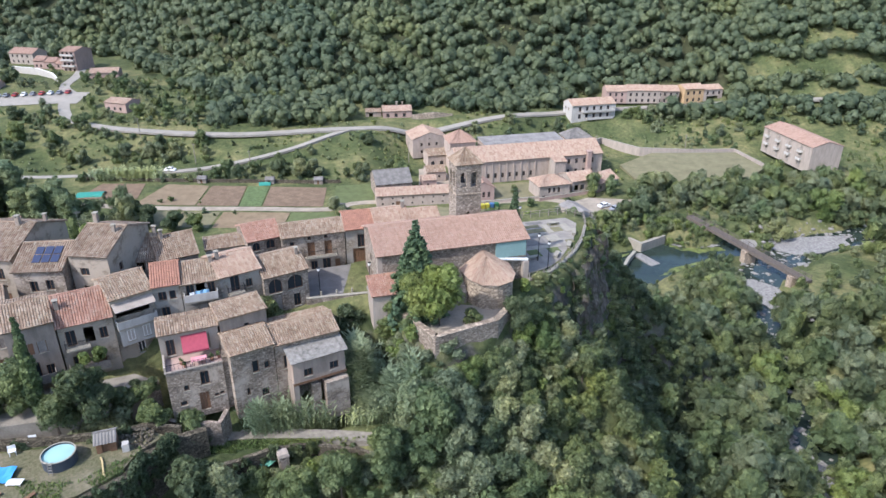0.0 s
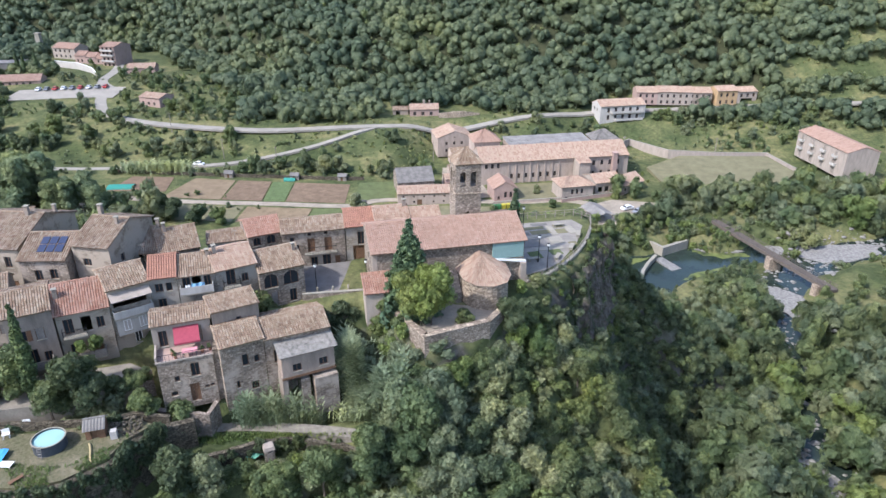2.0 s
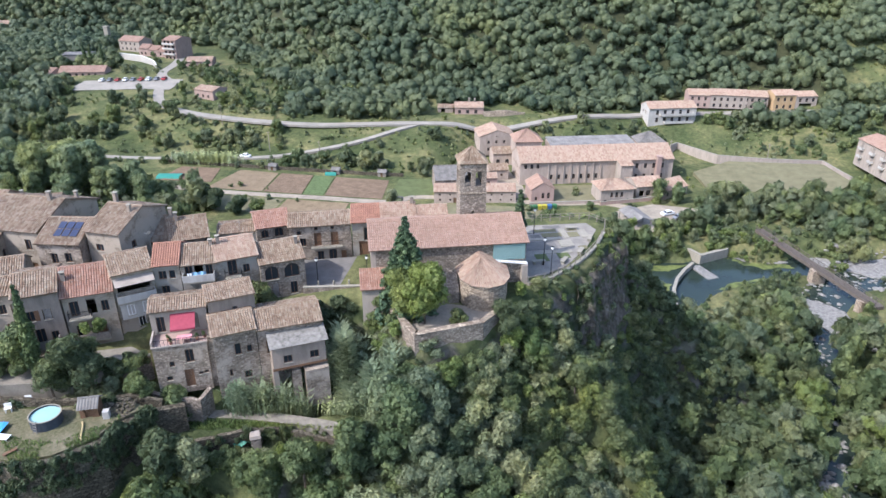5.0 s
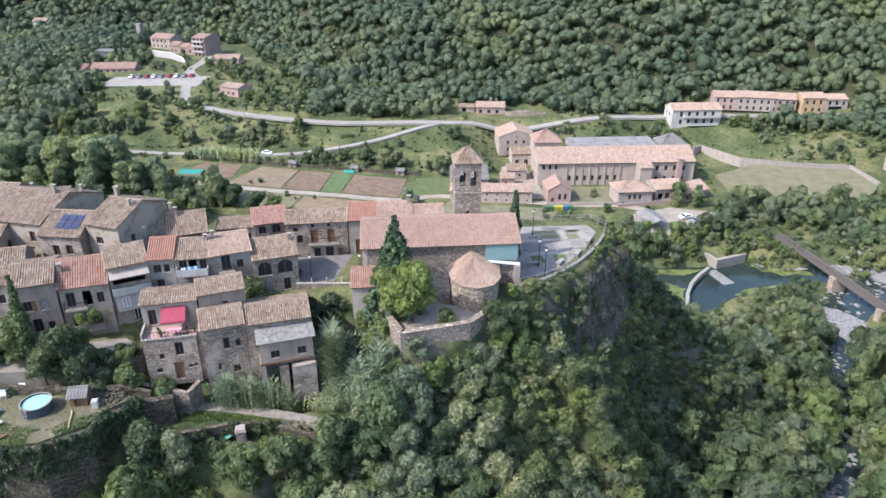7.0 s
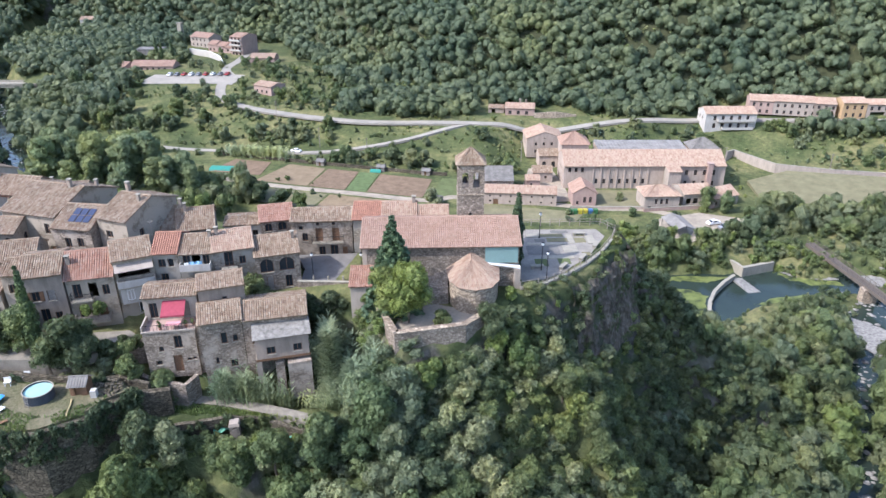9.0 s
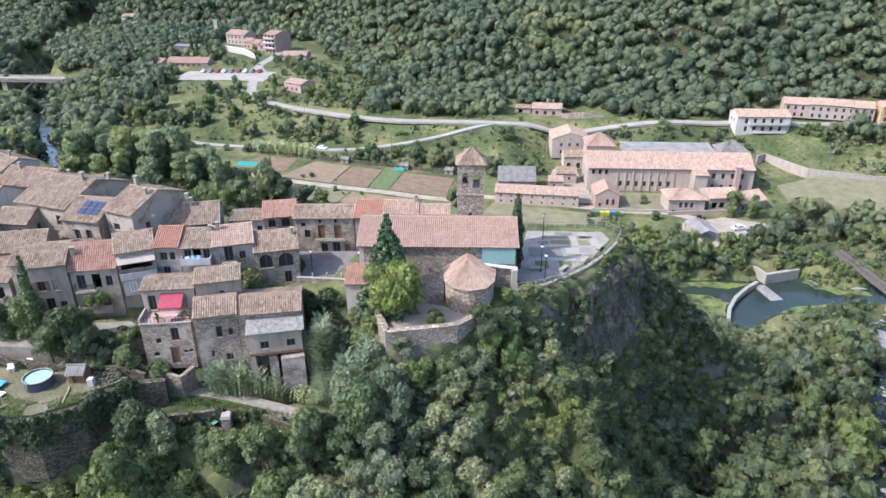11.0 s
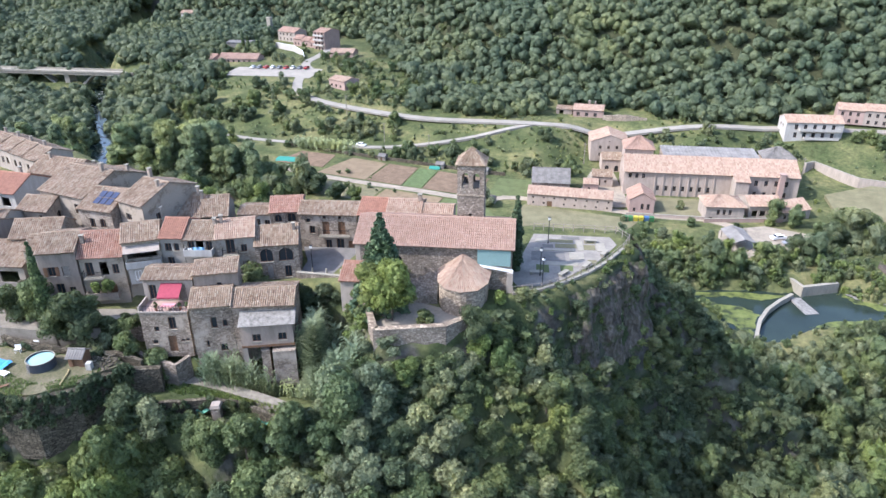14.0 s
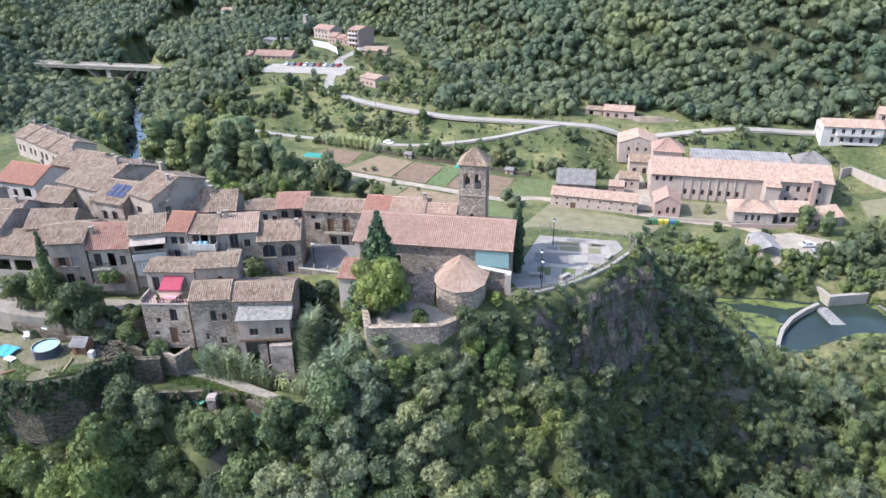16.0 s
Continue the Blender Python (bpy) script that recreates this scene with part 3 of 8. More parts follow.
def sheet(g, eL, eR, rL, rR, pitch=0.3, depth=0.06):
    """One corrugated sheet between an eave line and a ridge line, with a thickness."""
    eL, eR, rL, rR = (Vector(p) for p in (eL, eR, rL, rR))
    n = (eR - eL).cross(rL - eL).normalized()
    n = -n if n.z < 0 else n
    k = max(4, int((eR - eL).length / pitch) * 2)
    vs = []
    for a, b in ((eL, eR), (rL, rR)):
        for low in (0.0, 0.05):
            vs += [a.lerp(b, i / k) + n * (depth * (i % 2) - low) for i in range(k + 1)]
    m = k + 1
    fs = [(i, i + 1, 2 * m + i + 1, 2 * m + i) for i in range(k)] + [(m + i + 1, m + i, 3 * m + i, 3 * m + i + 1) for i in range(k)] + [(m + i, m + i + 1, i + 1, i) for i in range(k)]
    fs += [(2 * m + i, 2 * m + i + 1, 3 * m + i + 1, 3 * m + i) for i in range(k)] + [(0, 2 * m, 3 * m, m), (m - 1, 2 * m - 1, 4 * m - 1, 3 * m - 1)]
    return g.add(vs, fs)


def panel(g, o, u, w, h, holes=(), depth=0.22):
    """An upright wall face from o along u, w long and h high, with holes (x, z, w, h) and their reveals."""
    o, u = Vector(o), Vector(u)
    inn = Vector((-u.y, u.x, 0)) * depth
    up = Vector((0, 0, 1))
    xs = sorted({0, w, *(max(0, q[0]) for q in holes), *(min(w, q[0] + q[2]) for q in holes)})
    zs = sorted({0, h, *(max(0, q[1]) for q in holes), *(min(h, q[1] + q[3]) for q in holes)})
    for x0, x1 in zip(xs, xs[1:]):
        for z0, z1 in zip(zs, zs[1:]):
            cx, cz = (x0 + x1) / 2, (z0 + z1) / 2
            if any(q[0] < cx < q[0] + q[2] and q[1] < cz < q[1] + q[3] for q in holes):
                continue
            g.quad(o + u * x0 + up * z0, o + u * x1 + up * z0, o + u * x1 + up * z1, o + u * x0 + up * z1)
    for x, z, a, b in holes:
        c = [o + u * x + up * z, o + u * (x + a) + up * z, o + u * (x + a) + up * (z + b), o + u * x + up * (z + b)]
        d = [p + inn for p in c]
        for i in range(4):
            j = (i + 1) % 4
            g.quad(c[j], c[i], d[i], d[j])


def window(parent, o, u, q, depth=0.22, style="glass", frame_mat=None, arch=False):
    """A window or door set in a hole: frame, panes, sill, shutters."""
    x, z, w, h = q
    m = Matrix.Translation(Vector(o)) @ Matrix(((u[0], -u[1], 0, 0), (u[1], u[0], 0, 0), (0, 0, 1, 0), (0, 0, 0, 1))) @ Matrix.Translation((x, depth * 0.8, z))
    g = Geo()
    t = 0.07
    if style == "door" or style == "garage":
        n = 3 if style == "door" else 6
        for i in range(n):
            g.box(i * w / n + 0.01, 0, 0, (i + 1) * w / n - 0.01, 0.06, h)
        ob = part("door", g, frame_mat or WOOD, parent)
        ob.matrix_basis = m
        return ob
    g.box(0, 0, 0, t, 0.06, h).box(w - t, 0, 0, w, 0.06, h).box(t, 0, 0, w - t, 0.06, t).box(t, 0, h - t, w - t, 0.06, h)
    if w > 0.7:
        g.box(w / 2 - 0.03, 0, t, w / 2 + 0.03, 0.05, h - t)
    ob = part("window", g, frame_mat or WOOD, parent)
    ob.matrix_basis = m
    part("pane", Geo().box(t, 0.03, t, w - t, 0.045, h - t), GLASS, ob)
    part("sill", Geo().box(-0.08, -depth * 0.8 - 0.06, -0.09, w + 0.08, 0.0, -0.005), CONCRETE, ob)
    if style == "shutters":
        for x0 in (-w / 2 - 0.02, w + 0.02):
            s = Geo()
            s.box(x0, -depth * 0.8 - 0.05, 0, x0 + w / 2, -depth * 0.8 - 0.01, h)
            part("shutter", s, WOOD, ob)
    if style == "closed":
        s = Geo()
        prof = [p for i in range(8) for p in ((-0.065, h * (i + 0.08) / 8), (-0.03, h * (i + 0.92) / 8))]
        m2 = len(prof)
        s.add([(x2, y2, z2) for x2 in (t, w - t) for y2, z2 in prof], [(i, m2 + i, m2 + i + 1, i + 1) for i in range(m2 - 1)])
        part("shutter", s, WOOD_GREY, ob)
    return ob


def arch_fill(parent, o, u, q, material, depth=0.22):
    """Turns a square hole into a round-headed one: two spandrels in the corners."""
    x, z, w, h = q[:4]
    g = Geo()
    u = Vector((*u, 0))
    inn = Vector((-u.y, u.x, 0))
    for side in (0, 1):
        pts = [(0, h), (0, h - w / 2)] + [(w / 2 - w / 2 * math.cos(a), h - w / 2 + w / 2 * math.sin(a)) for a in (math.pi / 2 * k / 6 for k in range(1, 7))]
        if side:
            pts = [(w - px, pz) for px, pz in pts]
        vs = []
        for dd in (-0.004, depth * 0.7):
            vs += [Vector(o) + u * (x + px) + Vector((0, 0, z + pz)) + inn * dd for px, pz in pts]
        n = len(pts)
        g.add(vs, [tuple(range(n)), tuple(range(2 * n - 1, n - 1, -1))] + [(i, (i + 1) % n, n + (i + 1) % n, n + i) for i in range(n)])
    part("arch", g, material, parent)


def balcony(parent, x, z, w, deep=0.85, solid=None, y0=0.0):
    """A slab on the front with an iron railing."""
    b = part("balcony", Geo().box(x, y0 - deep, z - 0.14, x + w, y0 - 0.005, z), CONCRETE, parent, "concrete balcony slab")
    g = Geo()
    if solid:
        g.box(x, y0 - deep, z, x + w, y0 - deep + 0.08, z + 0.9).box(x, y0 - deep + 0.08, z, x + 0.08, y0 - 0.005, z + 0.9).box(x + w - 0.08, y0 - deep + 0.08, z, x + w, y0 - 0.005, z + 0.9)
    else:
        g.box(x, y0 - deep, z + 0.95, x + w, y0 - deep + 0.05, z + 1.0).box(x, y0 - deep + 0.05, z + 0.95, x + 0.05, y0 - 0.005, z + 1.0).box(x + w - 0.05, y0 - deep + 0.05, z + 0.95, x + w, y0 - 0.005, z + 1.0)
        n = int(w / 0.14)
        for i in range(n + 1):
            px = x + 0.01 + (w - 0.03) * i / n
            g.box(px, y0 - deep + 0.01, z, px + 0.018, y0 - deep + 0.03, z + 0.95)
        for i in range(1, int(deep / 0.14)):
            for px in (x + 0.01, x + w - 0.03):
                g.box(px, y0 - deep + i * 0.14, z, px + 0.018, y0 - deep + i * 0.14 + 0.02, z + 0.95)
    part("railing", g, solid or IRON, b)
    return b


def chimney(parent, x, y, z, h=1.1, s=0.5, material=None):
    s *= 0.8
    g = Geo().box(x - s / 2, y - s / 2, z - 0.8, x + s / 2, y + s / 2, z + h)
    c = part("chimney", g, material or PL_BEIGE, parent, "rendered chimney")
    part("chimney_cap", Geo().box(x - s / 2 - 0.08, y - s / 2 - 0.08, z + h + 0.16, x + s / 2 + 0.08, y + s / 2 + 0.08, z + h + 0.22)
         .box(x - s / 2, y - s / 2, z + h, x - s / 2 + 0.1, y + s / 2, z + h + 0.16).box(x + s / 2 - 0.1, y - s / 2, z + h, x + s / 2, y + s / 2, z + h + 0.16), CONCRETE, c)


def house(L, R, zb, eave, ridge, depth, wall, roof, label, front=(), right=(), left=(), name="house", run=None, over=0.35, eave_back=None,
          pitch=0.26, row=0.5, group="houses of the village", chimneys=(), category="house", frames=None, gable_over=0.15, cross=False):
    """A house over a front line L to R (plan), base height zb; eave and ridge are heights. run: from the front to the ridge.
    cross: the ridge runs from front to back, with a gable in front. Openings are (x, z, w, h, style)."""
    L, R = Vector(L), Vector(R)
    w = (R - L).length
    turn = math.degrees(math.atan2(R.y - L.y, R.x - L.x))
    th = thing(name, L.x, L.y, zb, turn, label, category, group)
    e, r = eave - zb, ridge - zb
    run = depth / 2 if run is None else run
    eb = (r - (r - e) * (depth - run) / max(run, 0.01) if eave_back is None else eave_back - zb)
    seed = int(abs(L.x * 31 + L.y * 17)) + 1
    g = Geo()
    hf, hr, hl = [q[:4] for q in front], [q[:4] for q in right], [q[:4] for q in left]
    lo = min(e, eb)
    if cross:
        eb, lo = e, e
    panel(g, (0, 0, 0), (1, 0, 0), w, e, hf)
    panel(g, (w, 0, 0), (0, 1, 0), depth, lo, hr)
    panel(g, (w, depth, 0), (-1, 0, 0), w, eb)
    panel(g, (0, depth, 0), (0, -1, 0), depth, lo, hl)
    if cross:
        for y in (0, depth):
            g.add([(0, y, e), (w, y, e), (w / 2, y, r - 0.02)], [(0, 1, 2) if y == 0 else (2, 1, 0)])
    else:
        for x in (w, 0):
            pts = [(x, 0, lo), (x, depth, lo), (x, depth, eb), (x, run, r - 0.02), (x, 0, e)]
            g.add(pts, [(0, 1, 2, 3, 4) if x else (4, 3, 2, 1, 0)])
    part("wall", g, wall, th)
    go = gable_over
    tg = Geo()
    if cross:
        sl = (r - e) / (w / 2)
        tiles(tg, (-over, depth + go, e - over * sl), (-over, -go, e - over * sl), (w / 2, depth + go, r), (w / 2, -go, r), pitch, row, seed)
        tiles(tg, (w + over, -go, e - over * sl), (w + over, depth + go, e - over * sl), (w / 2, -go, r), (w / 2, depth + go, r), pitch, row, seed + 1)
    else:
        sl = (r - e) / run if run > 0.01 else 0
        lay = (lambda *a: sheet(*a[:5])) if roof in (SHEET, METAL) else tiles
        lay(tg, (-go, -over, e - over * sl), (w + go, -over, e - over * sl), (-go, run, r), (w + go, run, r), pitch, row, seed)
        if depth - run > 0.3:
            sb = (r - eb) / (depth - run)
            lay(tg, (w + go, depth + over, eb - over * sb), (-go, depth + over, eb - over * sb), (w + go, run, r), (-go, run, r), pitch, row, seed + 1)
    rf = part("roof", tg, roof, th)
    rg = Geo()
    if cross:
        rg.tube([(w / 2, -go, r + 0.03), (w / 2, depth + go, r + 0.03)], 0.11, 6)
    else:
        n = max(2, int(w / 0.45))
        for i in range(n):
            rg.tube([(-go + (w + 2 * go) * i / n, run, r + 0.03), (-go + (w + 2 * go) * (i + 1) / n + 0.03, run, r + 0.045)], 0.115, 6)
    part("ridge_tiles", rg, roof, rf)
    for qs, o, u in ((front, (0, 0, 0), (1, 0)), (right, (w, 0, 0), (0, 1)), (left, (0, depth, 0), (0, -1))):
        for q in qs:
            st = q[4] if len(q) > 4 else "glass"
            if st == "open":
                continue
            if st == "arch":
                arch_fill(th, o, u, q, wall)
                window(th, o, u, q[:4], style="glass", frame_mat=frames)
            else:
                window(th, o, u, q[:4], style=st, frame_mat=frames)
    for c in chimneys:
        cx, cy = c[0], c[1]
        zz = e + (r - e) * min(1, cy / max(run, 0.01)) if cy <= run else r - (r - eb) * (cy - run) / (depth - run)
        chimney(th, cx, cy, zz, *(c[2:] or (1.0, 0.5)))
    return th


def wall_line(name, line, top, bottom, thick, material, label, category="wall", cap=None, kind="structure", sink=0.0):
    """A freestanding or retaining wall along plan points; top and bottom heights, single or per point."""
    n = len(line)
    tops = list(top) if isinstance(top, (list, tuple)) else [top] * n
    bots = list(bottom) if isinstance(bottom, (list, tuple)) else [bottom] * n
    g = Geo()
    rows = []
    rng = random.Random(int(abs(line[0][0] * 13 + line[0][1] * 7)))
    pts, ts, bs = [], [], []
    for i in range(n - 1):
        a, b = Vector(line[i]), Vector(line[i + 1])
        k = max(1, int((b - a).length / 0.8))
        for j in range(k):
            t = j / k
            pts.append(a.lerp(b, t)), ts.append(tops[i] + (tops[i + 1] - tops[i]) * t), bs.append(bots[i] + (bots[i + 1] - bots[i]) * t)
    pts.append(Vector(line[-1])), ts.append(tops[-1]), bs.append(bots[-1])
    rag = 0.0 if cap else 0.09
    for i, p in enumerate(pts):
        d = (pts[min(i + 1, len(pts) - 1)] - pts[max(i - 1, 0)]).normalized()
        nn = Vector((-d.y, d.x)) * thick / 2
        t = ts[i] + rng.uniform(-rag, rag)
        rows += [(p.x + nn.x, p.y + nn.y, bs[i]), (p.x + nn.x, p.y + nn.y, t), (p.x - nn.x, p.y - nn.y, t), (p.x - nn.x, p.y - nn.y, bs[i])]
    m = len(pts)
    fs = [(i * 4 + j, (i + 1) * 4 + j, (i + 1) * 4 + j + 1, i * 4 + j + 1) for i in range(m - 1) for j in range(3)]
    fs += [(0, 1, 2, 3), (m * 4 - 1, m * 4 - 2, m * 4 - 3, m * 4 - 4)]
    g.add(rows, fs)
    ob = tagged(part(name, g, material), label, category, kind=kind)
    if cap:
        cg = Geo()
        for i in range(m - 1):
            a, b = pts[i], pts[i + 1]
            d = (b - a).normalized()
            nn = Vector((-d.y, d.x)) * (thick / 2 + 0.05)
            v = [(a.x + nn.x, a.y + nn.y), (b.x + nn.x, b.y + nn.y), (b.x - nn.x, b.y - nn.y), (a.x - nn.x, a.y - nn.y)]
            zz = [ts[i], ts[i + 1], ts[i + 1], ts[i]]
            cg.prism(v[::-1], [z + 0.003 for z in zz[::-1]], [z + 0.09 for z in zz[::-1]])
        part("coping", cg, cap, ob)
    return ob


OLD_GREY = stone_mat("patched_grey_render", (0.215, 0.19, 0.155), (0.37, 0.33, 0.275), (0.19, 0.17, 0.14), 3.2, (0.315, 0.290, 0.252), 0.54)
OLD_BEIGE = stone_mat("patched_beige_render", (0.22, 0.19, 0.15), (0.38, 0.33, 0.265), (0.19, 0.165, 0.13), 3.2, (0.355, 0.302, 0.240), 0.55)

# ---- the front row of houses ----
G1 = "row of village houses"
house((-21.44, 72.95), (-16.7, 75.8), -4.2, 4.25, 5.6, 6.4, STONE, TILE_OLD, "grey stone house with two arched loggia openings under a tiled roof",
           front=[(0.5, 5.9, 1.7, 1.9, "arch"), (2.9, 5.9, 1.9, 1.9, "arch"), (1.2, 3.4, 0.9, 1.9, "closed"), (3.5, 3.5, 0.9, 1.7, "glass"), (1.3, 1.4, 0.7, 1.0, "glass")],
           right=[(1.2, 5.6, 0.8, 1.2), (3.4, 5.4, 0.8, 1.2)], chimneys=[(5.0, 2.2, 0.8, 0.45)], group=G1)
h2 = house((-26.0, 71.05), (-21.9, 73.75), -4.0, 5.3, 6.55, 6.4, OLD_GREY, TILE_PINK, "tall grey rendered house with two iron balconies",
           front=[(1.2, 6.9, 1.1, 2.0, "glass"), (3.0, 7.0, 0.8, 1.1, "glass"), (1.1, 4.1, 1.2, 2.1, "glass"), (3.0, 4.3, 0.9, 1.4, "closed"), (1.6, 1.6, 0.8, 1.2, "glass"), (3.2, 1.6, 0.9, 1.9, "door")],
           right=[(2.0, 7.2, 0.5, 0.7)], chimneys=[(0.7, 2.6, 0.9, 0.5)], group=G1)
balcony(h2, 0.7, 6.88, 2.0)
balcony(h2, 0.9, 4.08, 3.0)
h3 = house((-30.0, 69.55), (-26.05, 71.1), -4.0, 5.2, 6.45, 6.0, OLD_GREY, TILE_OLD, "grey rendered house with a white walled balcony and laundry",
           front=[(0.5, 7.2, 0.9, 1.9, "glass"), (1.6, 7.2, 1.0, 1.9, "open"), (2.9, 7.3, 0.8, 1.5, "glass"), (0.6, 4.2, 1.0, 1.1, "glass"), (2.6, 3.9, 0.9, 1.9, "closed"), (0.9, 1.6, 0.8, 1.2)],
           chimneys=[(3.6, 2.4, 0.7, 0.5)], group=G1)
balcony(h3, 0.2, 7.1, 3.7, 1.0, PL_WHITE)
h4 = house((-32.85, 68.5), (-30.05, 69.5), -4.0, 5.45, 6.85, 6.0, OLD_GREY, FLAT_RED, "narrow grey house with a flat-looking orange tiled roof",
           front=[(0.5, 7.4, 0.9, 1.1, "glass"), (1.7, 7.4, 0.7, 1.1), (0.6, 4.6, 0.9, 1.9, "glass"), (1.8, 4.2, 0.7, 1.0), (1.0, 1.6, 0.8, 1.9, "door")], group=G1)
balcony(h4, 0.3, 4.55, 1.4, 0.8)
h5 = house((-36.4, 65.55), (-32.85, 68.45), -4.2, 5.35, 6.6, 6.0, OLD_BEIGE, TILE_OLD, "beige house with a white enclosed balcony and paired windows",
           front=[(0.4, 7.0, 3.6, 1.5, "open"), (1.1, 4.3, 0.75, 1.3, "glass"), (2.6, 4.3, 0.75, 1.3, "glass"), (2.0, 1.9, 0.8, 1.4, "glass")], frames=WHITE, group=G1)
balcony(h5, 0.15, 6.0, 4.3, 1.0, PL_WHITE)
part("awning", Geo().add([(0.1, -1.2, 8.3), (4.5, -1.2, 8.3), (4.5, 0.05, 8.9), (0.1, 0.05, 8.9), (0.1, -1.2, 8.22), (4.5, -1.2, 8.22), (4.5, 0.05, 8.82), (0.1, 0.05, 8.82)],
                     [(0, 1, 2, 3), (7, 6, 5, 4), (0, 4, 5, 1), (1, 5, 6, 2), (3, 7, 4, 0)]), PL_CREAM, h5, "pale awning")
part("bay_panel", Geo().box(0.3, -0.55, 3.6, 4.4, -0.004, 5.9), PL_WHITE, h5, "white boxed-out front")
for bx in (1.0, 2.7):
    window(h5, (0, -0.55, 0), (1, 0), (bx, 4.1, 0.8, 1.4), depth=-0.03, frame_mat=WHITE)
h6 = house((-40.95, 62.5), (-36.2, 65.1), -4.2, 3.85, 6.0, 6.4, OLD_BEIGE, TILE_RED, "beige house with a red roof and climbing plants",
           front=[(0.6, 5.2, 1.0, 1.9, "glass"), (2.4, 5.2, 1.0, 1.9, "open"), (3.9, 5.3, 0.8, 1.4, "glass"), (0.8, 2.3, 0.9, 1.6, "glass"), (3.0, 1.8, 1.0, 2.0, "door")],
           run=3.0, group=G1, chimneys=[(0.4, 1.6, 0.9, 0.55)])
balcony(h6, 0.4, 5.1, 2.4, 0.9)
balcony(h6, 0.3, 2.2, 4.0, 1.0, WOOD_GREY)
h7 = house((-44.8, 59.8), (-40.95, 62.2), -4.2, 4.8, 6.0, 7.0, PL_BEIGE, TILE_OLD, "cream house with a timber balcony over the lane",
           front=[(0.9, 5.6, 0.9, 1.3, "shutters"), (2.6, 5.5, 0.9, 1.4, "closed"), (1.4, 2.6, 1.0, 1.9, "glass"), (2.9, 2.6, 0.8, 1.3)], group=G1, run=3.6)
balcony(h7, 0.8, 2.5, 2.9, 1.1, WOOD_GREY)
h8 = house((-55.8, 58.2), (-48.9, 60.5), -4.2, 2.0, 3.5, 5.2, OLD_BEIGE, TILE_OLD, "low house with open galleries under a lean-to roof",
           front=[(0.6, 3.4, 2.6, 1.9, "open"), (3.8, 3.4, 2.6, 1.9, "open"), (0.8, 0.4, 2.2, 2.2, "open"), (4.2, 0.4, 1.6, 2.1, "door")], group=G1, run=4.4)
balcony(h8, 0.4, 3.3, 6.2, 0.9, WOOD_GREY)
house((-48.6, 60.9), (-45.3, 62.2), -4.2, 4.2, 5.2, 5.0, OLD_BEIGE, TILE_OLD, "narrow beige house set back from the lane", front=[(0.6, 5.8, 0.8, 1.2), (1.9, 5.8, 0.8, 1.2, "closed"), (1.0, 2.6, 0.9, 1.9, "door")], group=G1)
h9 = house((-63.0, 58.4), (-56.2, 61.2), -4.2, 4.2, 5.6, 7.2, PL_GREY, TILE_OLD, "weathered grey house with a mottled tile roof",
           front=[(1.2, 5.0, 0.9, 1.4, "glass"), (4.6, 5.0, 0.9, 1.4, "closed"), (1.4, 2.0, 1.0, 1.8, "door"), (4.6, 2.0, 0.9, 1.2)], right=[(1.4, 5.2, 0.9, 1.3, "closed"), (4.2, 5.2, 0.9, 1.3), (2.4, 2.2, 0.9, 1.4)], group=G1)
part("lean_wall", Geo().box(6.85, 0.2, 0, 7.4, 4.5, 3.6), PL_CREAM, h9, "pale rendered lower side wall")

# ---- lower houses with the terrace ----
G2 = "lower houses below the lane"
t1 = house((-30.2, 62.1), (-24.6, 64.5), -6.4, 3.0, 3.55, 3.4, PL_CREAM, TILE_OLD, "cream house with a roof terrace and a red awning",
           front=[(0.6, 6.5, 0.9, 2.0, "glass"), (2.3, 6.5, 1.4, 2.0, "glass"), (4.2, 6.5, 0.9, 2.0, "closed")], left=[(1.2, 7.0, 0.9, 1.2, "closed")], group=G2, run=1.9)
# stone base below the terrace, in the house's own frame
tb = Geo()
hol = [(1.5, 3.6, 0.55, 0.7), (3.3, 3.9, 0.9, 1.7), (2.9, 0.7, 1.0, 2.3), (4.4, 2.1, 0.5, 0.4), (5.0, 2.2, 0.5, 0.4), (0.9, 1.8, 0.7, 0.6)]
panel(tb, (0.15, -2.9, 0), (1, 0, 0), 5.75, 6.25, hol)
panel(tb, (5.9, -2.9, 0), (0, 1, 0), 2.9, 6.25)
panel(tb, (0.15, 0, 0), (0, -1, 0), 2.9, 6.25)
tb.quad((0.15, -2.9, 6.25), (5.9, -2.9, 6.25), (5.9, 0, 6.25), (0.15, 0, 6.25))
part("terrace_base", tb, STONE_PLASTER, t1, "rough stone lower storey carrying the terrace")
part("link_wall", Geo().box(5.92, -2.55, 0, 7.2, 0.6, 6.6), STONE_PLASTER, t1, "rough stone wall joining the neighbouring house")
for q in hol:
    window(t1, (0.15, -2.9, 0), (1, 0), q, style="door" if q[3] > 2 else "glass")
pp = Geo().box(0.05, -3.0, 6.25, 6.0, -2.8, 6.42).box(0.05, -2.8, 6.25, 0.25, -0.1, 6.95)
part("parapet", pp, PL_CREAM, t1, "pale parapet edge of the terrace")
part("terrace_floor", Geo().box(0.26, -2.79, 6.255, 5.88, -0.01, 6.29), PL_PINK, t1, "red tiled terrace floor")
tr = Geo().box(0.3, -2.93, 7.18, 5.9, -2.89, 7.22)
for i in range(15):
    tr.box(0.3 + i * 0.398, -2.925, 6.42, 0.33 + i * 0.398, -2.895, 7.18)
part("railing", tr, IRON, t1)
RED = plain("red_canvas", (0.30, 0.062, 0.085), 0.9, 0, 0.2)
aw = Geo()
av = []
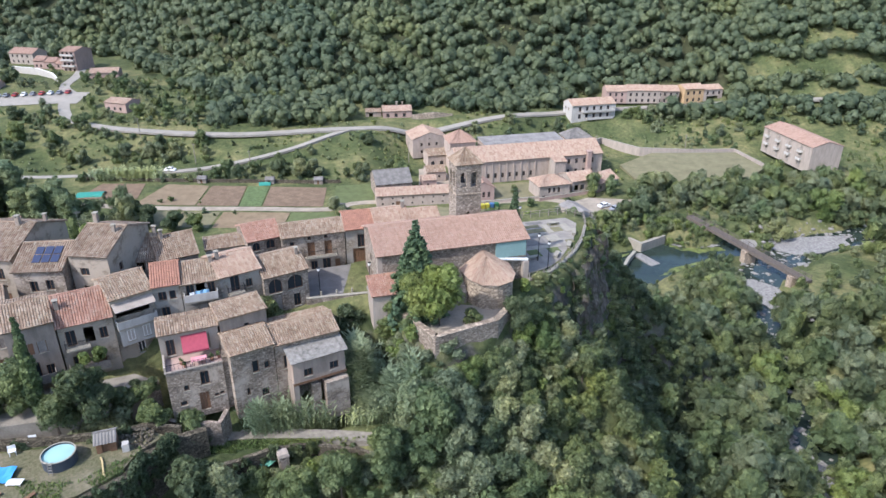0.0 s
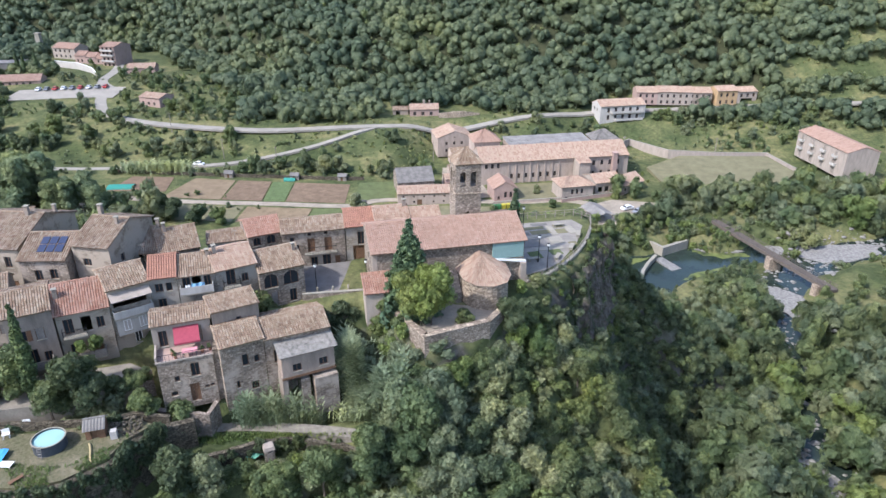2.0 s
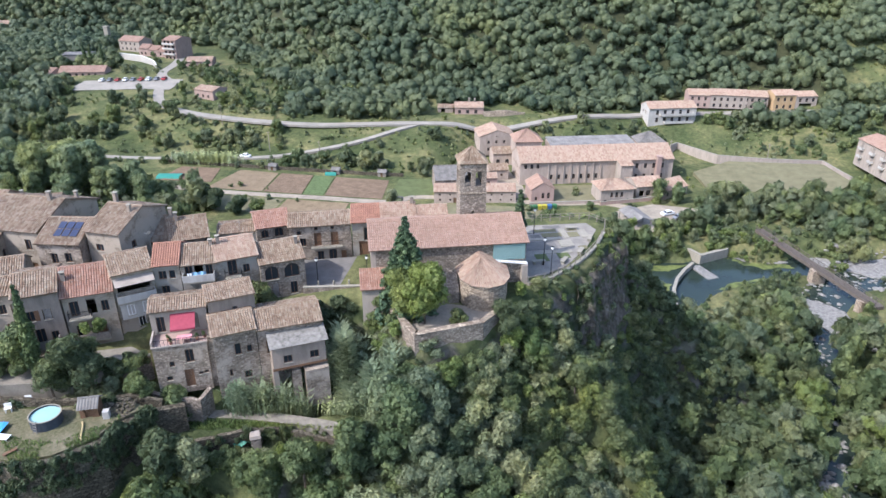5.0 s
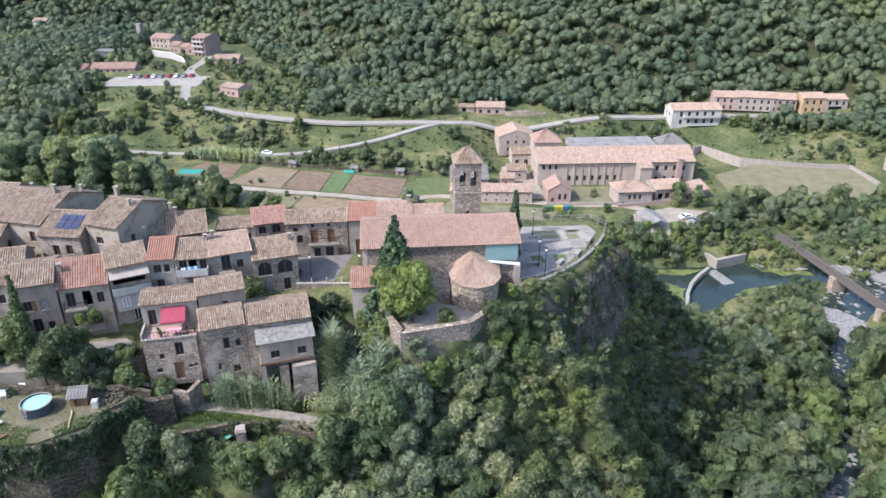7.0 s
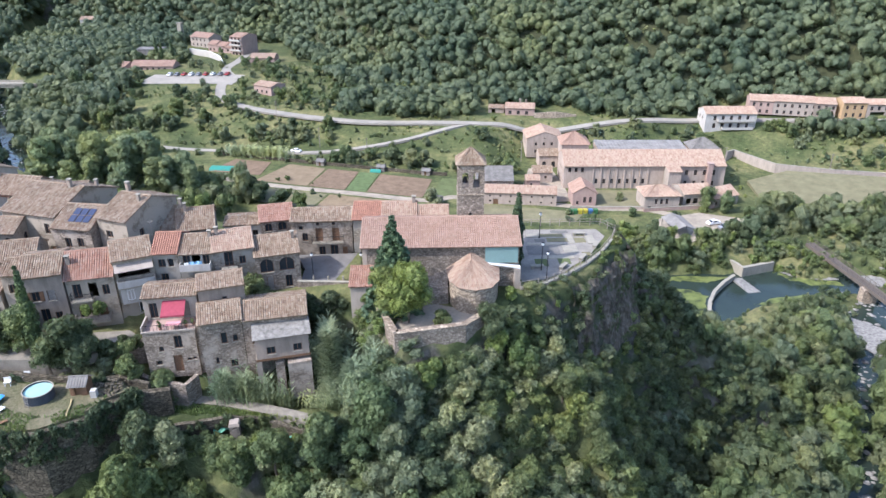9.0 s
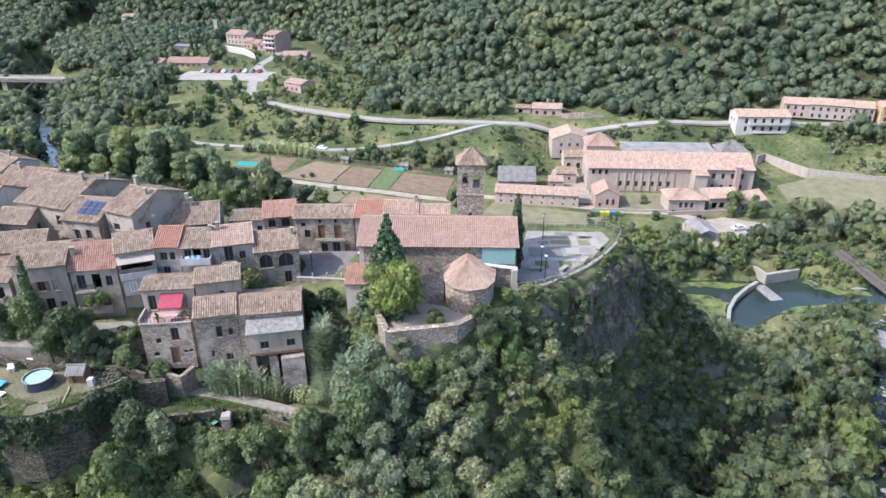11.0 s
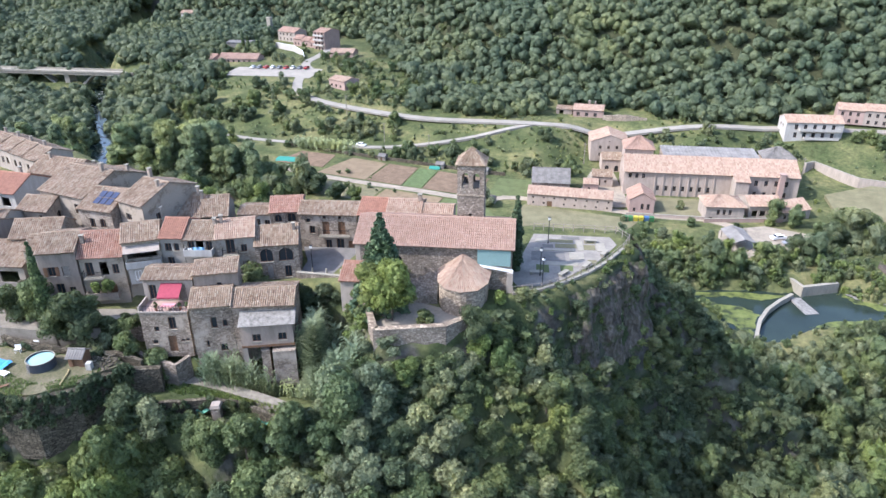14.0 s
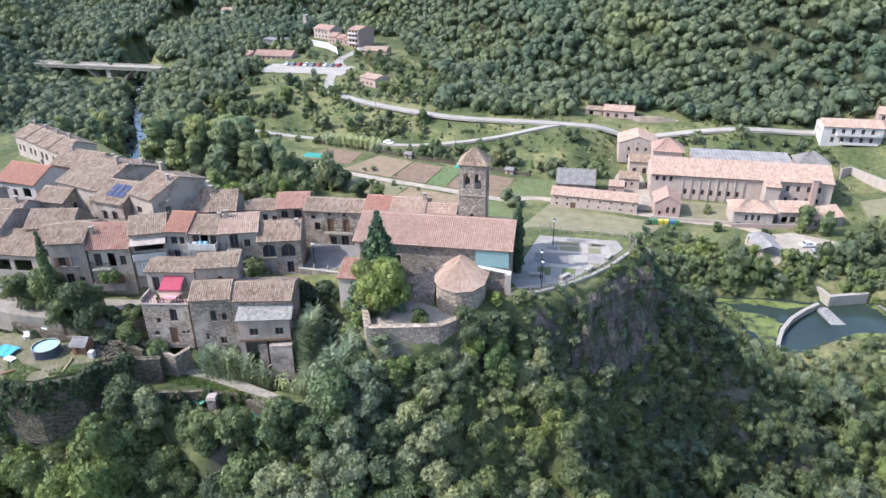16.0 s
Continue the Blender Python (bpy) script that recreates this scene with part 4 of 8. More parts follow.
for i in range(9):
    x0, dz = 2.2 + i * 0.33, 0.03 * (i % 2)
    av += [(x0, -1.9, 7.52 + dz), (x0, -1.9, 7.75), (x0, -0.05, 8.75), (x0, -0.05, 8.69), (x0, -1.84, 7.71)]
aw.add(av, [(i * 5 + k, i * 5 + k + 5, i * 5 + k + 6, i * 5 + k + 1) for i in range(8) for k in range(4)])
part("awning", aw, RED, t1, "red canvas awning over the terrace")
t2 = house((-24.3, 64.4), (-19.9, 67.2), -6.3, 3.55, 4.0, 3.2, PL_BEIGE, TILE_OLD, "beige box-like upper storey with a shallow tile roof", front=[(2.6, 8.0, 0.6, 0.5)], right=[(1.0, 7.6, 0.6, 0.9)], group=G2, run=3.1, eave_back=3.9)
house((-22.55, 61.15), (-18.5, 63.6), -7.3, 1.15, 2.05, 5.5, STONE_PLASTER, TILE_OLD, "old stone house with a lichen-spotted tile roof",
           front=[(2.2, 5.3, 0.7, 1.5, "glass"), (1.3, 2.7, 0.35, 0.9), (3.5, 5.4, 0.6, 0.9), (2.9, 2.0, 0.8, 1.0)], group=G2, run=2.85)
house((-18.45, 63.62), (-11.9, 66.95), -7.3, 0.85, 1.75, 5.5, STONE_PLASTER, TILE_OLD, "long stone house with an uneven tile roof",
           front=[(0.9, 4.7, 0.8, 1.7, "glass"), (1.4, 3.0, 0.4, 0.6), (5.6, 5.2, 0.6, 0.8)], right=[(1.0, 5.0, 0.7, 1.0)], group=G2, run=2.75)
# boxed-out shed on a stone pier
sh = thing("lean_to", -16.3, 62.2, -7.6, math.degrees(math.atan2(3.02, 5.39)), "beige lean-to room with a grey sheet roof on stone piers", "outbuilding", G2)
sg = Geo()
panel(sg, (0, 0, 4.2), (1, 0, 0), 6.0, 2.75, [(1.2, 0.5, 1.0, 1.0), (4.2, 0.5, 1.0, 1.0)])
panel(sg, (6.0, 0, 4.2), (0, 1, 0), 2.2, 2.75)
panel(sg, (0, 2.2, 4.2), (0, -1, 0), 2.2, 2.75)
sg.quad((0, 0, 4.2), (0, 2.2, 4.2), (6, 2.2, 4.2), (6, 0, 4.2))
part("wall", sg, plaster_mat("brownish_render", (0.34, 0.27, 0.22)), sh)
for x in (1.2, 4.2):
    window(sh, (0, 0, 4.2), (1, 0), (x, 0.5, 1.0, 1.0), frame_mat=WOOD)
rg = sheet(Geo(), (-0.25, -0.35, 7.0), (6.35, -0.35, 7.0), (-0.25, 2.3, 7.75), (6.35, 2.3, 7.75), 0.5, 0.02)
part("roof", rg, plain("mottled_grey_slab", (0.235, 0.22, 0.195), 0.95, 0, 0.6, 1.6), sh, "mottled grey sheet roof")
part("pier", Geo().box(2.0, 0.1, -1.5, 3.0, 2.4, 3.4), STONE_PLASTER, sh)
part("pier", Geo().box(3.4, -0.6, -1.5, 6.1, 2.2, 3.5), STONE_PLASTER, sh, "thick stone pier")
part("pier", Geo().box(-0.1, 0.0, -1.5, 0.5, 2.2, 4.19), PL_BEIGE, sh)
part("beam", Geo().box(-0.1, -0.05, 3.9, 6.1, 0.15, 4.19), WOOD, sh)

# ---- houses behind ----
G3 = "houses along the square"
house((-25.7, 82.4), (-21.7, 84.6), -1, 4.7, 5.85, 6, STONE, TILE_RED, "stone house with arched attic windows behind the row",
           front=[(0.6, 4.0, 1.0, 1.2, "arch"), (2.4, 4.0, 1.2, 1.3, "arch"), (1.2, 1.2, 0.9, 1.4)], group=G3)
r1 = house((-21.4, 83.2), (-13.4, 85.8), -1, 4.85, 5.75, 6, STONE_PLASTER, TILE_OLD, "stone house with brown balcony doors facing the square",
           front=[(3.3, 2.6, 1.0, 2.0, "door"), (5.6, 2.6, 1.0, 2.0, "door"), (1.0, 4.4, 0.6, 0.6), (3.4, 5.0, 0.5, 0.5), (5.6, 5.0, 0.5, 0.5), (3.6, 0.3, 0.9, 1.5, "glass"), (5.2, 0.0, 1.1, 2.0, "glass"), (6.9, 0.0, 0.7, 1.7, "door"), (1.4, 2.7, 0.8, 1.2)],
           group=G3, run=2.4)
balcony(r1, 2.8, 2.58, 4.4, 0.7)
house((-13.3, 85.9), (-8.9, 87.0), -1, 4.95, 6.2, 6.5, OLD_GREY, FLAT_RED, "grey house with a plain orange roof and a brown garage door",
           front=[(1.6, 3.0, 1.0, 1.9, "glass"), (0.9, 0.3, 2.3, 2.6, "garage"), (3.3, 3.2, 0.7, 1.0)], group=G3)
house((-9.2, 86.6), (-4.6, 87.9), -1, 5.3, 6.4, 6.0, PL_BEIGE, TILE_PINK, "house with a pinkish tile roof behind the church", front=[(1.0, 3.5, 0.8, 1.2)], group=G3, chimneys=[(4.4, 2.8, 0.8, 0.6)])
house((-4.4, 87.4), (-0.2, 88.6), -1, 4.9, 6.0, 6.0, PL_BEIGE, TILE_PINK, "low house with a clay tile roof beside the bell tower", group=G3)
house((-36.0, 78.1), (-31.7, 80.6), -2, 4.1, 6.0, 6.0, PL_BEIGE, TILE_OLD, "old house with reddish tiles behind the row", front=[(1.2, 3.6, 0.9, 1.2)], group=G3, chimneys=[(1.2, 2.6, 1.0, 0.5)])
house((-41.3, 77.9), (-36.4, 78.7), -2, 4.0, 6.2, 6.0, STONE, TILE_OLD, "old house with an open attic under a tile roof", front=[(1.6, 4.3, 1.8, 1.2, "open"), (1.0, 1.6, 0.9, 1.2)], group=G3, chimneys=[(4.6, 2.8, 1.1, 0.5)])
house((-31.3, 82.2), (-26.2, 84.2), -2, 3.6, 4.0, 4.0, PL_WHITE, TILE_OLD, "low white rendered house with small windows", front=[(2.4, 3.4, 0.8, 1.4), (3.8, 3.2, 0.8, 1.4), (0.8, 3.2, 0.6, 0.8)], group=G3)
house((-44.3, 73.3), (-39.4, 72.7), -3, 7.2, 9.0, 9.5, OLD_BEIGE, TILE_OLD, "tall old house with a chimney and a broad tile roof",
           front=[(1.2, 7.4, 1.1, 1.0), (1.1, 4.4, 0.9, 1.6), (2.9, 4.4, 0.9, 1.6)], right=[(2.0, 7.2, 0.8, 1.1), (5.5, 6.0, 0.9, 1.2)], group=G3, run=5.0, chimneys=[(1.0, 5.2, 1.3, 0.6), (4.0, 3.8, 0.8, 0.5)])
sol = house((-50.1, 71.4), (-44.5, 71.9), -3, 5.9, 7.6, 8, STONE_PLASTER, TILE_OLD, "stone house with solar panels on its old tile roof",
            front=[(1.6, 6.0, 0.9, 1.4), (3.4, 6.2, 0.9, 1.3), (1.8, 3.2, 0.9, 1.4, "shutters"), (3.8, 3.0, 0.9, 1.8, "door")], group=G3, run=4.2)
SOLAR = plain("blue_solar_cells", (0.035, 0.045, 0.085), 0.35, 0, 0.2, 6)
for ix in range(3):
    for iy in range(2):
        px, py = 1.9 + ix * 1.05, 0.9 + iy * 1.25
        s = (7.6 - 5.9) / 4.2
        zz = lambda y: 8.9 + s * y + 0.2
        pg = Geo().add([(px, py, zz(py)), (px + 0.9, py, zz(py)), (px + 0.9, py + 1.1, zz(py + 1.1)), (px, py + 1.1, zz(py + 1.1)), (px, py, zz(py) - 0.05), (px + 0.9, py, zz(py) - 0.05), (px + 0.9, py + 1.1, zz(py + 1.1) - 0.05), (px, py + 1.1, zz(py + 1.1) - 0.05)],
                       [(0, 1, 2, 3), (7, 6, 5, 4), (0, 4, 5, 1), (1, 5, 6, 2), (2, 6, 7, 3), (3, 7, 4, 0)])
        part("solar_panel", pg, SOLAR, sol, "blue solar panel")
house((-60.5, 73.9), (-51.3, 73.5), -3, 6.4, 8.6, 12, OLD_BEIGE, TILE_OLD, "large old stone house with a wide mottled roof", front=[(7.0, 6.6, 0.9, 1.5), (2.4, 6.4, 0.9, 1.4), (7.2, 3.0, 0.9, 1.8, "door")], right=[(2, 6.6, 0.8, 1.0), (7, 6.4, 0.8, 1.0)], group=G3, run=6, chimneys=[(7.4, 5.5, 1.1, 0.6), (8.6, 9.0, 0.9, 0.5)])
house((-60.9, 69.9), (-56.0, 70.9), -3, 4.6, 5.8, 5.4, OLD_BEIGE, TILE_OLD, "small old house with yellow lichen on its tiles", front=[(3.4, 5.6, 0.9, 1.2, "arch"), (1.0, 4.4, 0.8, 1.2)], right=[(1.8, 5.6, 0.9, 1.2, "arch")], group=G3)
house((-63.6, 62.8), (-58.0, 64.6), -3, 4.2, 5.6, 6.4, OLD_GREY, TILE_OLD, "old grey house with a patchy roof", front=[(1.0, 4.8, 0.9, 1.3), (3.6, 4.8, 0.9, 1.3, "shutters")], right=[(2.0, 4.6, 0.9, 1.3)], group=G3, chimneys=[(4.6, 2.6, 0.9, 0.5)])
wm = house((-54.0, 63.2), (-48.4, 66.2), -3, 4.0, 5.5, 5.6, OLD_BEIGE, TILE_OLD, "old beige house with a patchy tile roof behind the lane", front=[(1.2, 4.8, 0.9, 1.2), (3.4, 4.8, 0.9, 1.2)], right=[(1.8, 4.4, 0.9, 1.3)], group=G3)
house((-75.2, 73.4), (-67.1, 74.3), -3, 4.6, 6.4, 7.6, PL_WHITE, FLAT_RED, "white house with a faded orange roof", front=[(0.8, 5.0, 1.1, 1.5), (3.2, 5.0, 0.9, 1.3), (5.4, 5.2, 1.6, 1.5, "open"), (6.2, 2.0, 0.8, 1.6, "arch"), (2.0, 1.6, 1.0, 2.0, "door")], right=[(2, 5.0, 0.9, 1.3)], group=G3, chimneys=[(6.0, 4.2, 0.9, 0.5)])
far_village = [((-84, 66), (-77, 67), 5.0, 6.6, 8, STONE_PLASTER, TILE_OLD), ((-76, 84), (-66.5, 84.5), 4.0, 5.8, 7, OLD_BEIGE, TILE_OLD), ((-76, 62), (-68, 63.5), 4.6, 6.2, 8, OLD_GREY, TILE_OLD), ((-64.5, 83.5), (-58, 87), 3.6, 5.2, 6, PL_BEIGE, TILE_OLD)]
for L, R, e, r, dp, wm_, rm in far_village:
    house(L, R, -3, e, r, dp, wm_, rm, "old village house with a shallow clay tile roof", front=[(1.2, 5.0, 0.9, 1.4, "shutters"), (4.4, 5.0, 0.9, 1.4), (1.4, 2.0, 0.9, 1.4), (4.2, 1.2, 1.0, 2.0, "door")],
          right=[(2, 5.0, 0.9, 1.3), (4.4, 5.0, 0.9, 1.3)], group=G3, chimneys=[(2.2, 3.0, 0.9, 0.5)])
for i in range(4):
    ox, oy = -101.5 + i * 4.55, 94.6 - i * 0.9
    house((ox, oy), (ox + 4.5, oy - 0.9), -3, 3.3 - 0.15 * i, 4.7 - 0.15 * i, 7, PL_CREAM, TILE_OLD, "cream terraced house with an old tile roof", front=[(0.8, 3.2, 0.8, 1.3), (2.6, 3.2, 0.8, 1.3)],
          right=[(2, 3.0, 0.8, 1.2)], group="cream terrace at the far end", chimneys=[(2.0, 3.6, 0.9, 0.5)])

# ---- church ----
ca = math.degrees(math.atan2(5.43, 18.95))
ch = thing("church", -8.0, 75.75, -1.5, ca, "stone village church with a long clay tile nave roof", "church")
W, D, E_, R_ = 19.6, 9.4, 7.4, 9.2
cg = Geo()
panel(cg, (0, 0, 0), (1, 0, 0), W, E_, [(5.2, 4.3, 0.6, 1.3)])
panel(cg, (W, 0, 0), (0, 1, 0), D, E_)
panel(cg, (W, D, 0), (-1, 0, 0), W, E_)
panel(cg, (0, D, 0), (0, -1, 0), D, E_, [(4.2, 4.4, 1.0, 1.0), (4.0, 0.5, 1.4, 2.6)])
for x in (W, 0):
    cg.add([(x, 0, E_), (x, D, E_), (x, D / 2, R_ - 0.02)], [(0, 1, 2) if x else (2, 1, 0)])
part("wall", cg, STONE, ch)
window(ch, (0, D, 0), (0, -1), (4.0, 0.5, 1.4, 2.6), style="door")
window(ch, (0, 0, 0), (1, 0), (5.2, 4.3, 0.6, 1.3))
arch_fill(ch, (0, 0, 0), (1, 0), (5.2, 4.3, 0.6, 1.3), STONE)
window(ch, (0, D, 0), (0, -1), (4.2, 4.4, 1.0, 1.0))
rg = Geo()
tiles(rg, (-0.3, -0.45, E_ - 0.15), (W + 0.3, -0.45, E_ - 0.15), (-0.3, D / 2, R_), (W + 0.3, D / 2, R_), 0.26, 0.5, 3)
tiles(rg, (W + 0.3, D + 0.45, E_ - 0.15), (-0.3, D + 0.45, E_ - 0.15), (W + 0.3, D / 2, R_), (-0.3, D / 2, R_), 0.26, 0.5, 4)
rf = part("roof", rg, TILE_CHURCH, ch)
part("ridge_tiles", Geo().tube([(-0.3, D / 2, R_ + 0.03), (W + 0.3, D / 2, R_ + 0.03)], 0.11), TILE_CHURCH, rf)
TEAL = plain("blue_green_render", (0.20, 0.30, 0.285), 0.9, 0, 0.15, 0.8)
part("painted_panel", Geo().box(15.3, -0.32, 5.0, 19.4, -0.005, 7.25), TEAL, ch, "blue-green rendered panel under the eave")
part("cornice", Geo().add([(14.6, -0.5, 5.0), (19.75, -0.5, 4.2), (19.75, -0.5, 4.45), (14.6, -0.5, 5.25), (14.6, -0.01, 5.0), (19.75, -0.01, 4.2), (19.75, -0.01, 4.45), (14.6, -0.01, 5.25)],
                          [(0, 1, 2, 3), (3, 2, 6, 7), (4, 0, 3, 7), (1, 5, 6, 2), (0, 4, 5, 1)]), WHITE, ch, "sloping white coping")
part("buttress", Geo().box(19.0, -0.75, 0, 19.75, 0.4, 4.2), PL_CREAM, ch, "pale corner pier")
part("corner_stones", Geo().box(-0.06, -0.06, 0, 0.55, 0.0, E_).box(-0.06, 0.0, 0, -0.003, 0.5, E_), PL_CREAM, ch)
# south chapel with rounded end
ag = Geo()
cx, cy, rad = 13.75, -3.1, 2.75
pts = [(cx - 3.0, 0.0), (cx - 3.0, cy + 0.6)] + [(cx + rad * math.cos(a), cy + 0.2 + rad * math.sin(a)) for a in (math.pi * (1.06 + 0.88 * k / 12) for k in range(13))] + [(cx + 3.0, cy + 0.6), (cx + 3.0, 0.0)]
apz = 4.15
n = len(pts)
ag.add([(x, y, -1.8) for x, y in pts] + [(x, y, apz) for x, y in pts], [(i, i + 1, n + i + 1, n + i) for i in range(n - 1)])
part("apse_wall", ag, STONE_WARM, ch, "rounded wall of warm rubble stone")
ar = Geo()
apex = (cx - 0.2, cy + 1.6, 6.0)
ov = [((x - cx) * 1.1 + cx, (y - cy) * 1.1 + cy if y < -0.1 else y, apz - 0.05) for x, y in pts]
for i in range(2, n - 3, 3):
    j = min(i + 3, n - 3)
    tiles(ar, ov[i], ov[j], apex, apex, 0.28, 0.45, 40 + i)
tiles(ar, ov[0], ov[2], (cx - 0.2, -0.02, 6.3), apex, 0.28, 0.45, 60)
tiles(ar, ov[n - 3], ov[n - 1], apex, (cx - 0.2, -0.02, 6.3), 0.28, 0.45, 61)
part("apse_roof", ar, TILE_PINK, ch, "fan-shaped clay tile roof")
part("apse_cornice", Geo().add([((x - cx) * 1.05 + cx, (y - cy) * 1.05 + cy if y < -0.1 else y, zz) for zz in (apz - 0.3, apz - 0.08) for x, y in pts], [(i, i + 1, n + i + 1, n + i) for i in range(n - 1)]), STONE, ch)
# leaning side roof and west annexe
sa = Geo()
sa.prism([(6.6, -2.9), (10.6, -2.9), (10.6, -0.01), (6.6, -0.01)], -1, [1.0, 2.2, 4.2, 2.2])
part("side_chapel", sa, STONE, ch)
an = Geo()
an.prism([(-1.4, -3.4), (2.0, -3.4), (2.0, -0.01), (-1.4, -0.01)], -1, [3.6, 3.6, 4.6, 4.6])
part("annexe_wall", an, PL_CREAM, ch)
at = Geo()
tiles(at, (-1.6, -3.7, 3.65), (2.2, -3.7, 3.65), (-1.6, 0, 4.75), (2.2, 0, 4.75), 0.26, 0.5, 9)
part("annexe_roof", at, TILE_RED, ch)

# ---- bell tower ----
tw = thing("bell_tower", 1.73, 85.8, -1.5, 15.0, "square stone bell tower with paired arches and a tiled pyramid roof", "tower")
TS, TH = 3.48, 15.45
tg = Geo()
bel = [(0.6, 12.3, 0.85, 2.1), (2.03, 12.3, 0.85, 2.1)]
low = [(1.55, 8.4, 0.35, 0.5)]
sides = (((0, 0, 0), (1, 0, 0)), ((TS, 0, 0), (0, 1, 0)), ((TS, TS, 0), (-1, 0, 0)), ((0, TS, 0), (0, -1, 0)))
for k, (o, u) in enumerate(sides):
    panel(tg, o, u, TS, TH, bel + (low if k == 0 else []), 0.5)
part("wall", tg, STONE, tw)
for o, u in sides:
    for q in bel:
        arch_fill(tw, o, u[:2], q, STONE, 0.5)
part("floor", Geo().box(0.5, 0.5, 12.0, TS - 0.5, TS - 0.5, 12.2), WOOD_GREY, tw)
part("ceiling", Geo().box(0.3, 0.3, 15.1, TS - 0.3, TS - 0.3, 15.3), WOOD_GREY, tw)
part("string_course", Geo().box(-0.08, -0.08, 11.3, TS + 0.08, -0.003, 11.5).box(TS + 0.003, -0.003, 11.3, TS + 0.08, TS, 11.5).box(-0.08, -0.003, 11.3, -0.003, TS, 11.5), STONE_WARM, tw)
tr = Geo()
c = (TS / 2, TS / 2, TH + 1.85)
o4 = [(-0.18, -0.18, TH), (TS + 0.18, -0.18, TH), (TS + 0.18, TS + 0.18, TH), (-0.18, TS + 0.18, TH)]
for k in range(4):
    tiles(tr, o4[k], o4[(k + 1) % 4], c, c, 0.28, 0.45, 70 + k)
part("roof", tr, TILE_OLD, tw, "weathered clay tile pyramid roof")
bell = Geo().tube([(1.0, 0.9, 13.6), (1.0, 0.9, 13.4), (1.0, 0.9, 13.1), (1.0, 0.9, 12.85)], [0.12, 0.25, 0.3, 0.42], 10)
part("bell", bell, IRON, tw, "dark bronze bell")

# ---- church terrace wall, plaza, square ----
wall_line("wall_terrace", [(-5.9, 73.2), (-0.8, 66.5), (6.3, 70.2), (8.0, 73.2)], 0.1, [-4, -7, -8, -7], 0.7, STONE, "stone retaining wall below the church garden", cap=STONE_WARM)
part_g = Geo().prism([(-5.6, 73.0), (-0.8, 66.9), (6.1, 70.4), (8.5, 74.5), (-4, 76)], -1.5, -0.76)
tagged(part("terrace_ground", part_g, DIRT), "bare earth garden terrace beside the church", "ground", kind="structure")
pz = Geo().prism([(9.6, 84.4), (11.4, 82.4), (13.8, 83.6), (16.2, 86.3), (19.3, 93.0), (20.9, 99.5), (19.5, 101.8), (8.8, 99.0)], -1.0, 0.06)
tagged(part("plaza", pz, PAVING), "grey paved viewpoint plaza behind the church", "plaza", kind="structure")
sq = Geo().prism([(-17.0, 76.0), (-9.6, 77.6), (-8.4, 76.6), (-7.6, 81.5), (-10, 86.8), (-21.0, 83.2), (-18.0, 79.5)], -3.0, -0.35)
tagged(part("square", sq, ASPHALT), "asphalt village square between houses and church", "square", kind="structure")
wall_line("wall_square", [(-17.1, 75.4), (-9.4, 77.0), (-8.6, 76.2)], 0.0, -4.0, 0.35, STONE, "low stone wall along the village square", cap=CONCRETE)


# ---- the convent and farm in the valley ----
G4 = "convent and farm buildings"
def grid_windows(x0, dx, n, zs, w, h, style="glass"):
    return [(x0 + i * dx, z, w, h, style) for i in range(n) for z in zs]


B_ = -39.7
house((-21.2, 205.4), (4.7, 209.4), B_, -35.2, -33.7, 6.5, PL_MON, TILE_PINK, "long pale stable with small windows and a clay tile roof",
      front=grid_windows(1.6, 3.3, 8, (3.0,), 0.6, 0.6) + grid_windows(1.6, 3.3, 2, (1.2,), 0.7, 0.7) + [(6.2, 0.1, 1.6, 2.2, "door")] + grid_windows(11.2, 3.3, 5, (1.2,), 0.6, 0.6), right=[(2.0, 1.0, 0.8, 1.0), (2, 3, 0.6, 0.6)], pitch=0.5, row=0.8, group=G4, category="stable", name="stable")
house((-22.0, 213.2), (-10.2, 216.2), B_, -34.2, -31.2, 12, STONE, SHEET, "stone barn with a grey sheet roof", front=[], right=[(3, 2.4, 1.5, 1.8, "open"), (7, 2.4, 1.2, 1.6)], pitch=0.9, row=6, group=G4, category="barn", name="barn")
house((-6.8, 221.5), (-2.2, 222.6), B_, -35.6, -34.6, 5, PL_PINK, TILE_PINK, "small pink shed with a tile roof", front=[(1.4, 2.0, 0.8, 0.9)], pitch=0.5, row=0.8, group=G4, category="shed", name="shed")
house((-5.6, 229.5), (1.0, 231), B_, -35.4, -34.0, 6, PL_MON, TILE_OLD, "small farm shed with a brown tile roof", front=[(1.4, 1.0, 1.4, 2.0, "open"), (4, 2, 0.8, 0.9)], pitch=0.5, row=0.8, group=G4, category="shed", name="shed")
conv = house((5.2, 226.2), (57.4, 239.2), B_, -31.0, -27.7, 14, PL_MON, TILE_PINK, "long convent building with pilasters under a pinkish tile roof",
             front=grid_windows(10.5, 2.62, 7, (2.2,), 0.95, 1.7) + grid_windows(1.4, 2.1, 3, (6.2,), 1.0, 1.6) + grid_windows(37.4, 3.0, 5, (5.2,), 1.1, 1.8) + grid_windows(37.4, 3.0, 5, (1.6,), 1.0, 1.6),
             right=grid_windows(2.2, 3.2, 4, (5.2,), 1.0, 1.6), left=grid_windows(2.2, 3.2, 4, (5.2, 1.8), 1.0, 1.6), pitch=0.5, row=0.8, group=G4, category="convent", name="convent", over=0.6)
for i in range(8):
    part("pilaster", Geo().box(9.6 + i * 2.62, -0.28, 0, 10.0 + i * 2.62, -0.01, 8.5), PL_MON, conv)
part("stair_block", Geo().box(33.4, -5.5, 0, 37.4, -0.02, 8.2), PL_CREAM, conv, "pale stair block")
